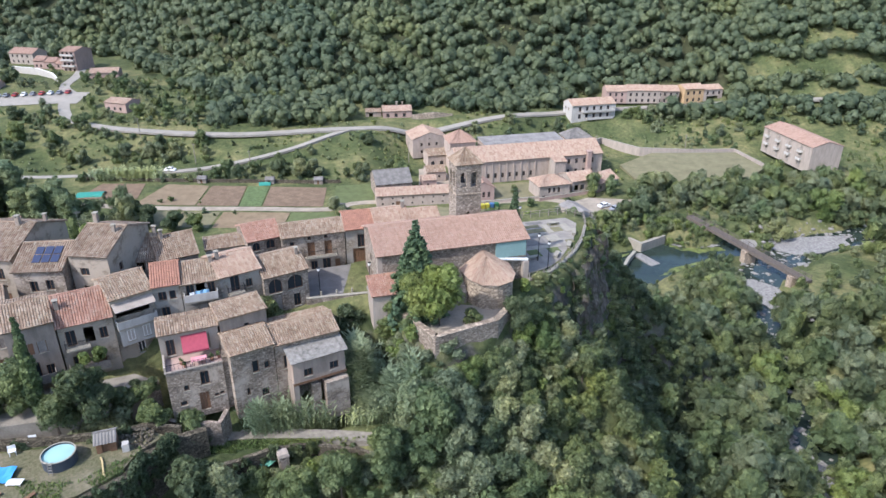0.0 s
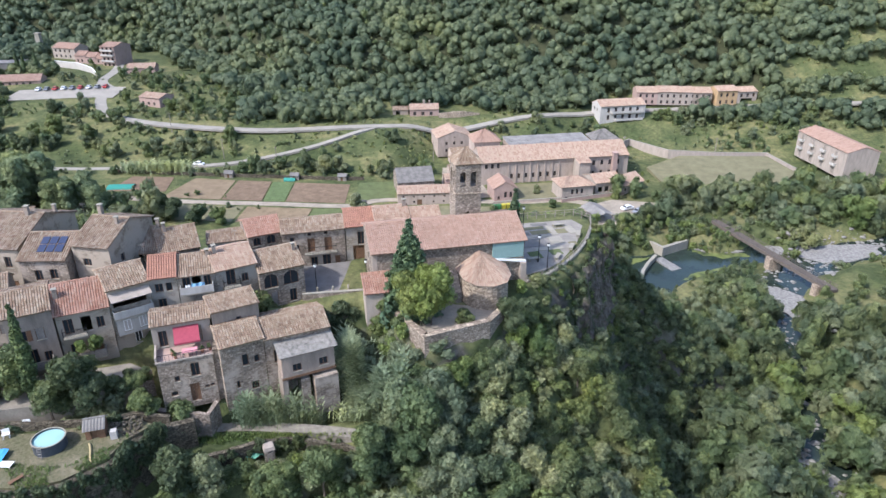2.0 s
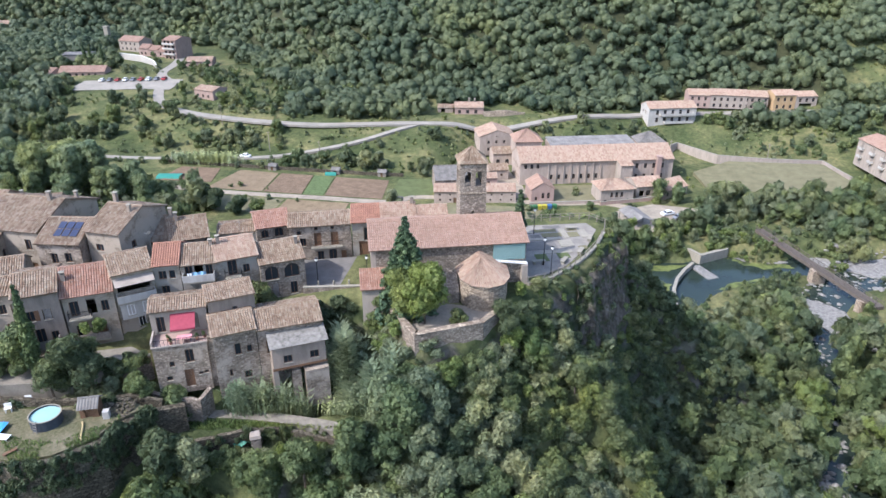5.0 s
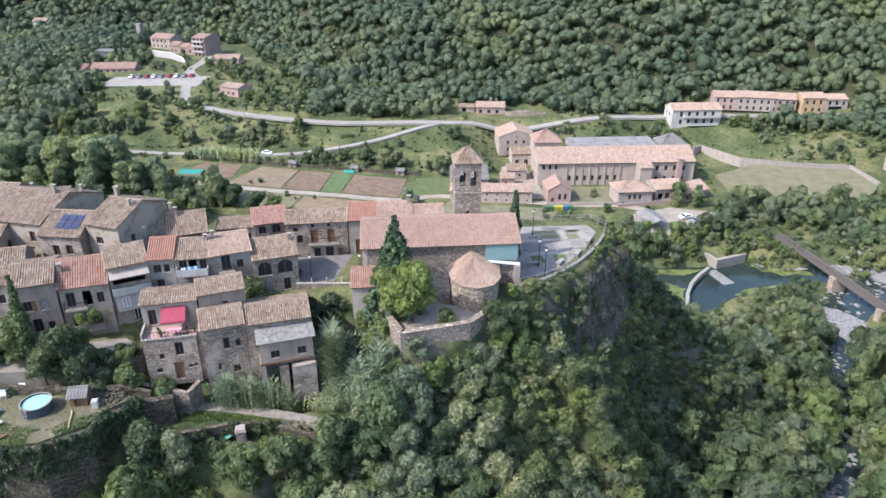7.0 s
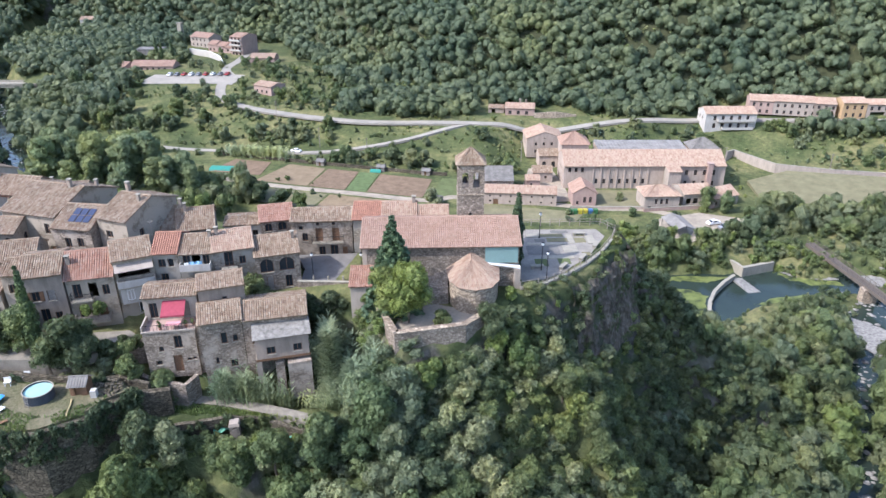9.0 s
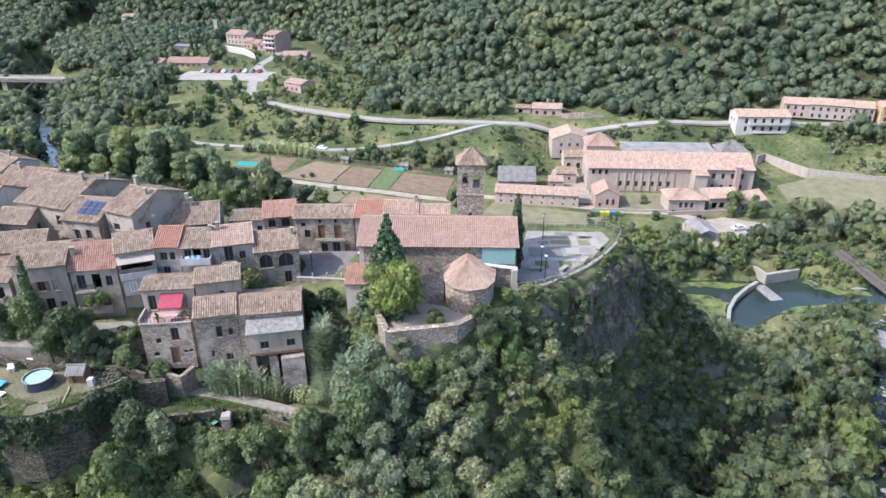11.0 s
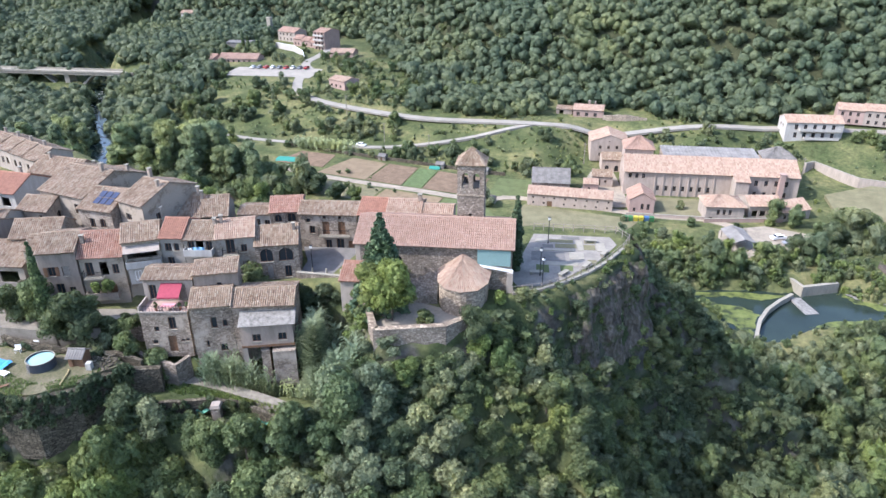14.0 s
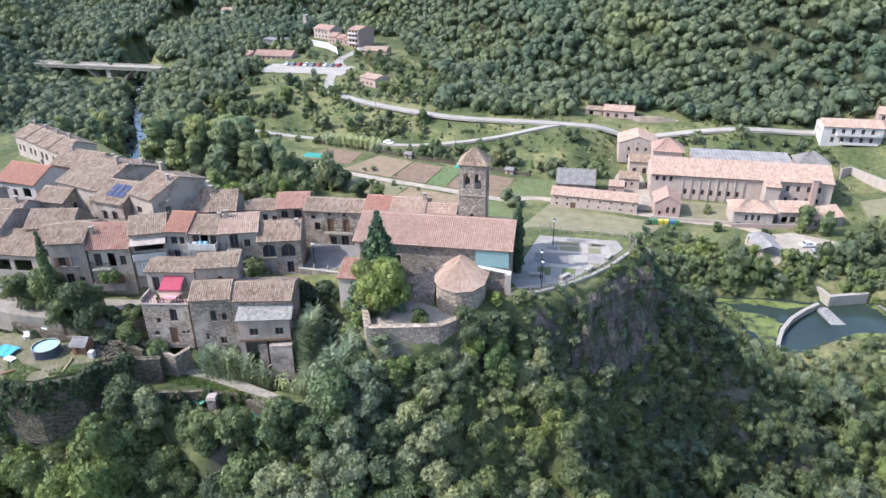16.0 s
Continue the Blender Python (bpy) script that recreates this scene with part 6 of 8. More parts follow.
dm = thing("sluice", 58.0, 180.5, -44.5, 34, "concrete sluice walls beside the weir", "sluice")
part("wall", Geo().box(-1, -0.5, 0, 8.5, 0.5, 4.6), CONCRETE, dm)
part("wall", Geo().box(-1.9, -0.6, 0, -1.01, 8.5, 4.7), CONCRETE, dm)
apg = Geo().add([(53.9, 176.8, -42.0), (56.6, 177.8, -42.2), (60.4, 171.6, -42.48), (57.4, 170.0, -42.48), (53.9, 176.8, -44), (56.6, 177.8, -44), (60.4, 171.6, -44), (57.4, 170.0, -44)], [(0, 3, 2, 1), (0, 1, 5, 4), (1, 2, 6, 5), (2, 3, 7, 6), (3, 0, 4, 7)])
tagged(part("weir_apron", apg, GRAVEL), "pale concrete apron with white water below the weir", "weir", kind="structure")
ALG = [[(31, 168.5), (38.6, 162.2), (43, 156.5), (45.8, 153.5), (46.0, 158), (47.4, 166), (43, 168.4), (38, 168), (34, 169.5)], [(31, 170), (36, 171), (42, 173.2), (48, 173.6), (53, 178), (43, 176), (33, 172.2)], [(66, 183.6), (68.6, 180.4), (74, 178.8), (82, 180.6), (80, 182.2), (72, 181.6)], [(58, 164), (64, 167), (71, 171.4), (77, 175.6), (70, 172.5), (62, 168)]]
for k, poly in enumerate(ALG):
    rr = random.Random(k)
    out = []
    for i in range(len(poly)):
        a, b = Vector(poly[i]), Vector(poly[(i + 1) % len(poly)])
        for j in range(5):
            out.append(a.lerp(b, j / 5) + Vector((rr.uniform(-0.5, 0.5), rr.uniform(-0.5, 0.5))))
    tagged(part("algae", Geo().prism(out, -42.7, -42.5), ALGAE), "bright green algae mat on still water", "algae", kind="structure")

# stones in the river: one mass
rs = np.random.RandomState(11)
V, F, k = [], [], 0
bi = bmesh.new()
bmesh.ops.create_icosphere(bi, subdivisions=1, radius=1)
iv, it = np.array([v.co[:] for v in bi.verts]), np.array([[v.index for v in f.verts] for f in bi.faces])
bi.free()
for line, seg, n in ((RIVER, (1, 9), 1300), ([(122, 190), (104, 186), (94, 184)], (0, 2), 260), (RIVER_W, (2, 5), 420)):
    pts = [Vector(p) for p in line[seg[0]:seg[1] + 1]]
    for _ in range(n):
        i = rs.randint(len(pts) - 1)
        p = pts[i].lerp(pts[i + 1], rs.rand())
        x, y = p.x + rs.normal() * 3.4, p.y + rs.normal() * 3.4
        s = 0.16 + 0.62 * rs.rand() ** 2.5
        V.append(iv * (0.8 + 0.4 * rs.rand(len(iv), 1)) * np.array([s * 1.2, s, s * 0.7]) + np.array([x, y, max(float(land(x, y)), -42.75) + 0.1]))
        F.append(it + k)
        k += len(iv)
tagged(part("river_stones", array_mesh("river_stones", np.concatenate(V), np.concatenate(F)), GRAVEL), "pale boulders and stones in the shallow river", "stones", kind="stuff")
# gravel banks
for cx, cy, rx, ry, a in ((82, 153, 5, 11, 20), (109, 184, 13, 5, 20), (62, 88, 5, 10, 5), (74, 183.6, 6.5, 1.5, -4), (100, 186, 14, 4, 5), (103, 165, 4, 8, 30)):
    pts = [(cx + math.cos(math.radians(a)) * rx * math.cos(t) * (1 + 0.15 * math.sin(5 * t)) - math.sin(math.radians(a)) * ry * math.sin(t), cy + math.sin(math.radians(a)) * rx * math.cos(t) + math.cos(math.radians(a)) * ry * math.sin(t) * (1 + 0.12 * math.cos(3 * t))) for t in (2 * math.pi * i / 24 for i in range(24))]
    tagged(part("gravel_bank", Geo().prism(pts, -44, -42.4 + 0.001 * cx), GRAVEL), "pale gravel bank in the river bed", "gravel bank", kind="structure")


# ---- vegetation ----
def lobes_of(rng, R, H, n, flat=1.0):
    """Blobs that make up a crown: centres and radii. The crown is H high and R wide, with its base at 0."""
    out = []
    for i in range(n):
        a, q = rng.uniform(0, 2 * math.pi), rng.random() ** 0.6
        t = rng.uniform(0.12, 0.92)
        w = R * (math.sin(math.pi * (0.12 + 0.80 * t)) ** 0.7) * 0.72 * q
        r = R * rng.uniform(0.30, 0.46)
        out.append((w * math.cos(a), w * math.sin(a), H * t * 0.86 + r * 0.25, r))
    return out


def crown(seed, R, H, n_lobes, per, leaf, tri=False, core=True, shape=None, ruffle=0.42, round_core=False):
    """Corners and faces of a crown: leaf clumps over lobes, and a rough dark core inside."""
    rng = random.Random(seed)
    rs = np.random.RandomState(seed)
    lobes = shape(rng) if shape else lobes_of(rng, R, H, n_lobes)
    V, F3 = [], []
    k = 0
    for (cx, cy, cz, r) in lobes:
        d = rs.normal(size=(per, 3))
        d[:, 2] = d[:, 2] * 0.9 + 0.25
        d /= np.linalg.norm(d, axis=1)[:, None]
        rad = r * (0.78 + 0.34 * rs.rand(per))[:, None]
        p = np.array([cx, cy, cz]) + d * rad * np.array([1, 1, 0.85])
        nrm = d + rs.normal(size=(per, 3)) * ruffle
        nrm /= np.linalg.norm(nrm, axis=1)[:, None]
        t1 = np.cross(nrm, rs.normal(size=(per, 3)))
        t1 /= np.linalg.norm(t1, axis=1)[:, None]
        t2 = np.cross(nrm, t1)
        s = leaf * (0.6 + 0.8 * rs.rand(per))[:, None]
        if tri:
            c = np.stack([p - t1 * s - t2 * s * 0.6, p + t1 * s - t2 * s * 0.6, p + t2 * s * 1.1], 1)
            V.append(c.reshape(-1, 3))
            F3.append(np.arange(per * 3).reshape(-1, 3) + k)
            k += per * 3
        else:
            up = nrm * s * 0.25
            c = np.stack([p - t1 * s, p - t2 * s * 0.55 + up, p + t1 * s, p + t2 * s * 0.55 + up], 1)
            V.append(c.reshape(-1, 3))
            q = np.arange(per * 4).reshape(-1, 4) + k
            F3.append(np.concatenate([q[:, [0, 1, 2]], q[:, [0, 2, 3]]]))
            k += per * 4
        if core:
            cv, cf = ICO if round_core else OCTA
            w = cv * (0.86 * r) * (0.85 + 0.3 * rs.rand(len(cv)))[:, None] * np.array([1, 1, 0.85]) + np.array([cx, cy, cz])
            V.append(w)
            F3.append(cf + k)
            k += len(w)
    return np.concatenate(V), np.concatenate(F3)


bi = bmesh.new()
bmesh.ops.create_icosphere(bi, subdivisions=1, radius=1.08)
ICO = np.array([v.co[:] for v in bi.verts]), np.array([[v.index for v in f.verts] for f in bi.faces])
bi.free()
OCTA = np.array([(1, 0, 0), (-1, 0, 0), (0, 1, 0), (0, -1, 0), (0, 0, 1), (0, 0, -1)], float), np.array([(0, 2, 4), (2, 1, 4), (1, 3, 4), (3, 0, 4), (2, 0, 5), (1, 2, 5), (3, 1, 5), (0, 3, 5)])


def trunk_geo(seed, h, r, spread, limbs=5):
    rng = random.Random(seed)
    g = Geo()
    bend = [(rng.uniform(-0.15, 0.15) * i, rng.uniform(-0.15, 0.15) * i, h * i / 3) for i in range(4)]
    bend[0] = (0, 0, -0.6)
    g.tube(bend, [r * 1.25, r, r * 0.8, r * 0.55], 7)
    for i in range(limbs):
        a = 2 * math.pi * i / limbs + rng.uniform(-0.4, 0.4)
        t = rng.uniform(0.5, 0.95)
        s = Vector(bend[2]) * t + Vector((0, 0, h * 0.15))
        e = s + Vector((math.cos(a) * spread, math.sin(a) * spread, h * rng.uniform(0.25, 0.6)))
        g.tube([s, s.lerp(e, 0.5) + Vector((0, 0, 0.2)), e], [r * 0.45, r * 0.3, r * 0.12], 5)
    return g


class Tree:
    """A kind of tree, built once: a trunk mesh and a crown mesh."""
    def __init__(self, name, seed, h, R, H, leafmat, n_lobes=14, per=110, leaf=0.3, trunk_r=0.18, shape=None, limbs=5):
        v, f = crown(seed, R, H, n_lobes, int(per * 1.8), leaf * 0.82, tri=True, shape=shape)
        v = v + np.array([0, 0, h - H])
        self.name = name
        self.crown = array_mesh("crown", v, f)
        self.crown.materials.append(leafmat)
        self.trunk = trunk_geo(seed, h - H * 0.6, trunk_r, R * 0.4, limbs).mesh("trunk")
        self.trunk.materials.append(BARK)
        self.size = h

    def put(self, x, y, z, scale=1.0, turn=0.0, label="", group="", squash=1.0):
        th = new(self.name)
        th.empty_display_size = 0.3
        th.matrix_basis = pose(x, y, z, 0, 0, turn) @ Matrix.Diagonal((scale, scale, scale * squash, 1))
        tagged(th, label, "tree", group)
        for nm, me in (("trunk", self.trunk), ("crown", self.crown)):
            ob = new(nm, me)
            ob.parent = th
        return th


def cone_shape(R, H, n):
    def f(rng):
        out = []
        for i in range(n):
            t = (i + 0.5) / n
            w = R * (1 - t) ** 0.9
            k = rng.uniform(0, 2 * math.pi)
            arms = 8 if t < 0.5 else 6 if t < 0.8 else 3
            for j in range(arms):
                a = k + 2 * math.pi * j / arms + rng.uniform(-0.15, 0.15)
                reach = rng.uniform(0.82, 1.08)
                for q in (0.28, 0.6, 0.88):
                    out.append((w * q * reach * math.cos(a), w * q * reach * math.sin(a), H * t - 0.35 * q * q * w, max(0.14, w * (0.26 - 0.13 * q))))
        return out
    return f


def spindle_shape(R, H, n):
    def f(rng):
        out = []
        for i in range(n):
            t = (i + 0.5) / n
            w = R * min(1, 0.35 + t * 3) * (1 - t ** 2.2) + 0.12
            a = rng.uniform(0, 6.28)
            out.append((w * 0.25 * math.cos(a), w * 0.25 * math.sin(a), H * t, w))
        return out
    return f


BROAD = [Tree("tree", 10 + i, 8.0, 3.4, 6.8, m, 18, 80, 0.40) for i, m in enumerate((LEAF, LEAF, LEAF_DARK, LEAF_LIME))]
ROUND = [Tree("tree", 30 + i, 6.2, 3.1, 5.6, m, 15, 80, 0.38) for i, m in enumerate((LEAF, LEAF_DARK, LEAF_PALE))]
WILLOW = [Tree("tree", 40 + i, 8.0, 2.8, 7.6, LEAF_PALE, 20, 70, 0.38) for i in range(2)]
BUSH = [Tree("shrub", 50 + i, 2.6, 1.7, 2.6, m, 9, 55, 0.30, 0.06, limbs=3) for i, m in enumerate((LEAF, LEAF_DARK, LEAF_LIME, LEAF_PALE))]
FIELD = [Tree("tree", 60 + i, 6.5, 3.3, 6.2, m, 12, 60, 0.55) for i, m in enumerate((LEAF, LEAF_DARK, LEAF_PALE))]
POPLAR = Tree("poplar_tree", 70, 14, 2.5, 13.4, LEAF_POPLAR, 30, 48, 0.52, 0.25)
CONIFER = Tree("conifer_tree", 71, 11.4, 3.6, 10.8, NEEDLE, 12, 11, 0.26, 0.2, cone_shape(4.4, 10.8, 22), 3)
CYPRESS = Tree("cypress_tree", 72, 10.0, 0.8, 9.9, CYP, 16, 170, 0.16, 0.14, spindle_shape(0.8, 9.7, 18), 2)


def scatter(seed, n, box, gap, ok):
    """Places at least gap apart where ok holds: arrays of x, y and height."""
    r = np.random.RandomState(seed)
    x, y = r.uniform(box[0], box[1], n), r.uniform(box[2], box[3], n)
    m = ok(x, y)
    cells, out = {}, []
    for a, b in zip(x[m], y[m]):
        i, j = int(a // gap), int(b // gap)
        if any((a - p) ** 2 + (b - q) ** 2 < gap * gap for di in (-1, 0, 1) for dj in (-1, 0, 1) for p, q in cells.get((i + di, j + dj), ())):
            continue
        cells.setdefault((i, j), []).append((a, b))
        out.append((a, b))
    out = np.array(out)
    return out[:, 0], out[:, 1], land(out[:, 0], out[:, 1])


class Mass:
    """Many crowns joined in one mesh."""
    def __init__(self):
        self.v, self.f, self.k = [], [], 0

    def add(self, tmpl, x, y, z, s, sz, a):
        v, f = tmpl
        c, n = math.cos(a) * s, math.sin(a) * s
        self.v.append(np.stack([v[:, 0] * c - v[:, 1] * n + x, v[:, 0] * n + v[:, 1] * c + y, v[:, 2] * sz + z], -1))
        self.f.append(f + self.k)
        self.k += len(v)

    def make(self, name, material, label, category):
        return tagged(part(name, array_mesh(name, np.concatenate(self.v), np.concatenate(self.f)), material), label, category, kind="stuff")


OCC = [[(-34, 58.5), (-20, 59), (-9.5, 62.0), (-9, 71), (-60, 72), (-60, 56)], [(-48, 45), (-29, 45.5), (-23, 57), (-34, 58), (-48, 56)], [(-26, 56.6), (-4, 57.6), (-4, 62.4), (-24, 61.6)], [(-25, 51.5), (-8, 54), (-7, 58.2), (-24, 57.5)],
       [(-8, 71), (-1.5, 65.8), (7, 69.5), (10.5, 78), (14.5, 81.5), (19.5, 89), (22.5, 100), (19.5, 105), (-110, 118), (-110, 50), (-50, 56), (-36, 63), (-18, 73), (-9, 73)]]
POOLS = [(27, 169.5), (37.5, 160), (41.5, 154.5), (46, 150), (51, 151.5), (56, 159), (63, 164), (70, 168), (77, 173), (88, 178), (94, 186), (87, 190), (79, 184.5), (72, 183), (66, 187), (58, 183.5), (52, 181), (42, 178.5), (31, 174)]
ROCKS = [(19.5, 85.5), (21.5, 85), (25.5, 92), (27.4, 98), (27.4, 103.5), (22.4, 106), (24.2, 100), (20.9, 90)]
BRIDGE_GAP = [(73, 197), (79, 199), (93, 158), (86, 155)]
SHINGLE = [(79, 144), (88, 156), (88, 166), (80, 164), (76, 152)]
RAPIDS = [(86, 195), (128, 196), (128, 178), (112, 176), (108, 160), (98, 157), (92, 168), (88, 180)]


def free_of(x, y, polys):
    m = np.ones(np.shape(x), bool)
    for p in polys:
        m &= ~inside(x, y, p)
    return m


def river_gap(x, y):
    return np.minimum(seg_dist(x, y, RIVER)[0], seg_dist(x, y, RIVER_W)[0])


rng = random.Random(5)
mid = {m.name: [crown(300 + 7 * i + j, 3.3, 6.6, 10, 42, 0.54, tri=True, ruffle=0.34) for j in range(3)] for i, m in enumerate((LEAF, LEAF_DARK, LEAF_PALE, LEAF_LIME))}
far_mid = {m.name: [crown(340 + 7 * i + j, 3.3, 6.6, 8, 26, 0.70, tri=True, ruffle=0.30) for j in range(3)] for i, m in enumerate((LEAF, LEAF_DARK, LEAF_PALE, LEAF_LIME))}
masses = {m.name: Mass() for m in (LEAF, LEAF_DARK, LEAF_PALE, LEAF_LIME)}
MN = [LEAF.name, LEAF.name, LEAF_DARK.name, LEAF_PALE.name, LEAF_PALE.name]


def mid_tree(x, y, z, s, name=None):
    name = name or rng.choice(MN)
    ax, ay = np.array([x]), np.array([y])
    if 20 < x < 100 and 105 < y < np.interp(x, [25, 46, 60, 90], [166, 153, 163, 178]):
        s = min(s, max(0.2, 0.055 * float(seg_dist(ax, ay, POND, True)[0][0])))
    if 60 < x < 96 and 150 < y < 204:
        s = min(s, 0.26 + 0.03 * max(0.0, float(seg_dist(ax, ay, [(76, 197), (90, 158)])[0][0]) - 6))
    if 10 < x < 40 and 76 < y < 116:
        s = min(s, 0.14 + 0.05 * float(seg_dist(ax, ay, TOP, True)[0][0]))
    masses[name].add(rng.choice((mid if y < 130 else far_mid)[name]), x, y, z, s, s * rng.uniform(0.95, 1.35), rng.uniform(0, 6.28))


# steep slope below the church: single trees
xs, ys, zs_ = scatter(21, 12000, (-48, 44, 40, 82), 2.35, lambda x, y: free_of(x, y, OCC + [[(-13, 61.5), (-2, 60.5), (6, 67.5), (7.5, 70.5), (0, 66.5), (-6, 73.5), (-10, 76), (-18, 76), (-14, 66)], ROCKS]) & (river_gap(x, y) > 9))
order = np.argsort(np.hypot(xs - 8, ys - 50))
for n, i in enumerate(order):
    x, y, z = float(xs[i]), float(ys[i]), float(zs_[i])
    # east side of the spur: mostly darker leaf colour, standing in for its shade
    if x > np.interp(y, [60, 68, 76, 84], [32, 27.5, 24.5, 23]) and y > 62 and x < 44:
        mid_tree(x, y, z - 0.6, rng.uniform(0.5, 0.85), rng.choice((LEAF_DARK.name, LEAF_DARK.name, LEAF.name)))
        continue
    if n >= 285:
        mid_tree(x, y, z - 0.4, rng.uniform(0.6, 1.0))
        continue
    rim = y > 64 and 2 < x < 26
    kind = rng.choice(ROUND + BUSH + BUSH[:2]) if rim else rng.choice(ROUND + BROAD[:3] + WILLOW + BUSH[:2])
    s = rng.uniform(0.5, 0.75) if rim else rng.uniform(0.62, 0.98)
    kind.put(x, y, z - 0.3, s, rng.uniform(0, 360), "leafy broadleaf tree on the steep slope below the church" if kind not in BUSH else "leafy shrub on the steep slope below the church", "trees of the slope", rng.uniform(0.9, 1.15))
# undergrowth
low = [crown(400 + j, 3.3, 5.0, 6, 24, 0.75, tri=True) for j in range(3)]
xs, ys, zs_ = scatter(29, 14000, (-14, 36, 44, 112), 1.55, lambda x, y: free_of(x, y, OCC) & (seg_dist(x, y, TOP, True)[0] > 1.3) & ((y < 84) | (x > 12)) & (river_gap(x, y) > 9) & (free_of(x, y, [ROCKS]) | (wav(x, y, 0.9, 4) > 0.15)))
for x, y, z in zip(xs, ys, zs_):
    nm = rng.choice((LEAF.name, LEAF_DARK.name, LEAF_PALE.name, LEAF.name))
    masses[nm].add(rng.choice(low), x, y, z - 0.3, rng.uniform(0.36, 0.6), rng.uniform(0.3, 0.5), rng.uniform(0, 6.28))
for i, (x, y, sc) in enumerate(((-2.4, 65.0, 0.5), (0.8, 64.6, 0.5), (3.2, 66.0, 0.5), (5.8, 67.6, 0.5), (8.2, 69.8, 0.55), (9.8, 72.6, 0.5), (11.6, 75.2, 0.5), (2.0, 63.6, 0.55), (-5.4, 69.6, 0.42), (-7.2, 72.4, 0.42), (7.4, 66.6, 0.6), (12.6, 73.0, 0.6), (14.2, 77.0, 0.5))):
    (ROUND[0], ROUND[2], BROAD[3])[i % 3].put(x, y, zat(x, y) - 0.3, sc, 47 * i, "leafy broadleaf tree at the foot of the church wall", "trees of the slope", 1.1)
for i, (x, y) in enumerate(((20.0, 73.0), (21.8, 72.2), (19.0, 74.8), (22.6, 74.4), (24.2, 84.9), (23.2, 80.6), (24.8, 77.8), (21.2, 76.8), (18.4, 71.0), (23.4, 70.2), (20.6, 79.2))):
    ROUND[i % 2].put(x, y, zat(x, y) - 0.5, 0.55 + 0.03 * (i % 5), 71 * i, "leafy broadleaf tree clinging to the spur", "trees of the slope", 1.1)
# rim of the plaza and the cliff: shrubs
xs, ys, zs_ = scatter(22, 9000, (8, 34, 74, 118), 1.35, lambda x, y: free_of(x, y, OCC) & (seg_dist(x, y, TOP, True)[0] < 9.0) & (seg_dist(x, y, TOP, True)[0] > 1.2) & (free_of(x, y, [ROCKS]) | (wav(x, y, 0.8, 7) > 0.4)))
for x, y, z in zip(xs, ys, zs_):
    if rng.random() < 0.12:
        continue
    rng.choice((BUSH[0], BUSH[2], BUSH[3], BUSH[1]) if y < 92 else BUSH).put(x, y, z - 0.25, rng.uniform(0.36, 0.6) * (1.45 if seg_dist(np.array([x]), np.array([y]), TOP, True)[0][0] > 2.4 else 0.85), rng.uniform(0, 360), "wild shrub on the rim of the cliff", "shrubs on the cliff")
rim_line = [(12.3, 79.4), (15.3, 81.7), (17.8, 85.0), (20.0, 88.7), (21.8, 92.9), (23.3, 98.0), (23.6, 101.8)]
for a, b in zip(rim_line, rim_line[1:]):
    a, b = Vector(a), Vector(b)
    out = Vector(((b - a).y, -(b - a).x)).normalized()
    k = int((b - a).length / 0.55)
    for j in range(k):
        p = a.lerp(b, j / k) + out * rng.uniform(-0.7, 1.6)
        rng.choice((BUSH[0], BUSH[2], BUSH[3])).put(p.x, p.y, zat(p.x, p.y) - 0.15, rng.uniform(0.2, 0.42), rng.uniform(0, 360), "small sunlit bush below the plaza wall", "bushes of the plaza rim", rng.uniform(0.7, 1.0))
# gorge, cliff foot and river banks: joined masses
xs, ys, zs_ = scatter(23, 18000, (16, 78, 78, 180), 3.2, lambda x, y: free_of(x, y, OCC + [POOLS, ROCKS, SHINGLE]) & (river_gap(x, y) > 3.4) & ((y < 108) | (x > 20)))
steep = np.abs(land(xs + 1, ys) - land(xs - 1, ys)) / 2
for x, y, z, st in zip(xs, ys, zs_, steep):
    # steep ground and the spur's flank: shade is put into the leaf colour
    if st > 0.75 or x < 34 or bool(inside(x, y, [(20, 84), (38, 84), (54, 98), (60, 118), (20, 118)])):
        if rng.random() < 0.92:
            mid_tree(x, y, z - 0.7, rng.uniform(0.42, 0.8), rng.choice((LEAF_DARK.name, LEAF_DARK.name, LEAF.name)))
    else:
        mid_tree(x, y, z - 0.4, rng.uniform(0.75, 1.25))
xs, ys, zs_ = scatter(24, 22000, (44, 190, 36, 226), 4.7, lambda x, y: free_of(x, y, [POOLS, BRIDGE_GAP, SHINGLE, RAPIDS, [(64, 246), (80, 258), (118, 258), (120, 240), (106, 220), (76, 214), (64, 222)]]) & (river_gap(x, y) > 3.4) & ((x > 64) | (y < 90)))
for x, y, z in zip(xs, ys, zs_):
    near_span = seg_dist(np.array([x]), np.array([y]), [(78, 186), (90, 156)])[0][0] < 16 or (84 < x < 118 and 148 < y < 178)
    mid_tree(x, y, z - 0.4, rng.uniform(0.4, 0.7) if near_span else rng.uniform(0.8, 1.45), LEAF_LIME.name if rng.random() < 0.08 else None)
# behind the promontory: bushes between river and track, poplars by the western river
xs, ys, zs_ = scatter(25, 1500, (6, 40, 106, 200), 4.2, lambda x, y: free_of(x, y, [POOLS, OCC[4], [(30, 190), (60, 186), (64, 214), (30, 212)]]) & ((y < 190) | (x < 24)) & (y < 198))
for x, y, z in zip(xs, ys, zs_):
    if rng.random() < 0.7:
        mid_tree(x, y, z - 0.4, rng.uniform(0.35, 0.75))
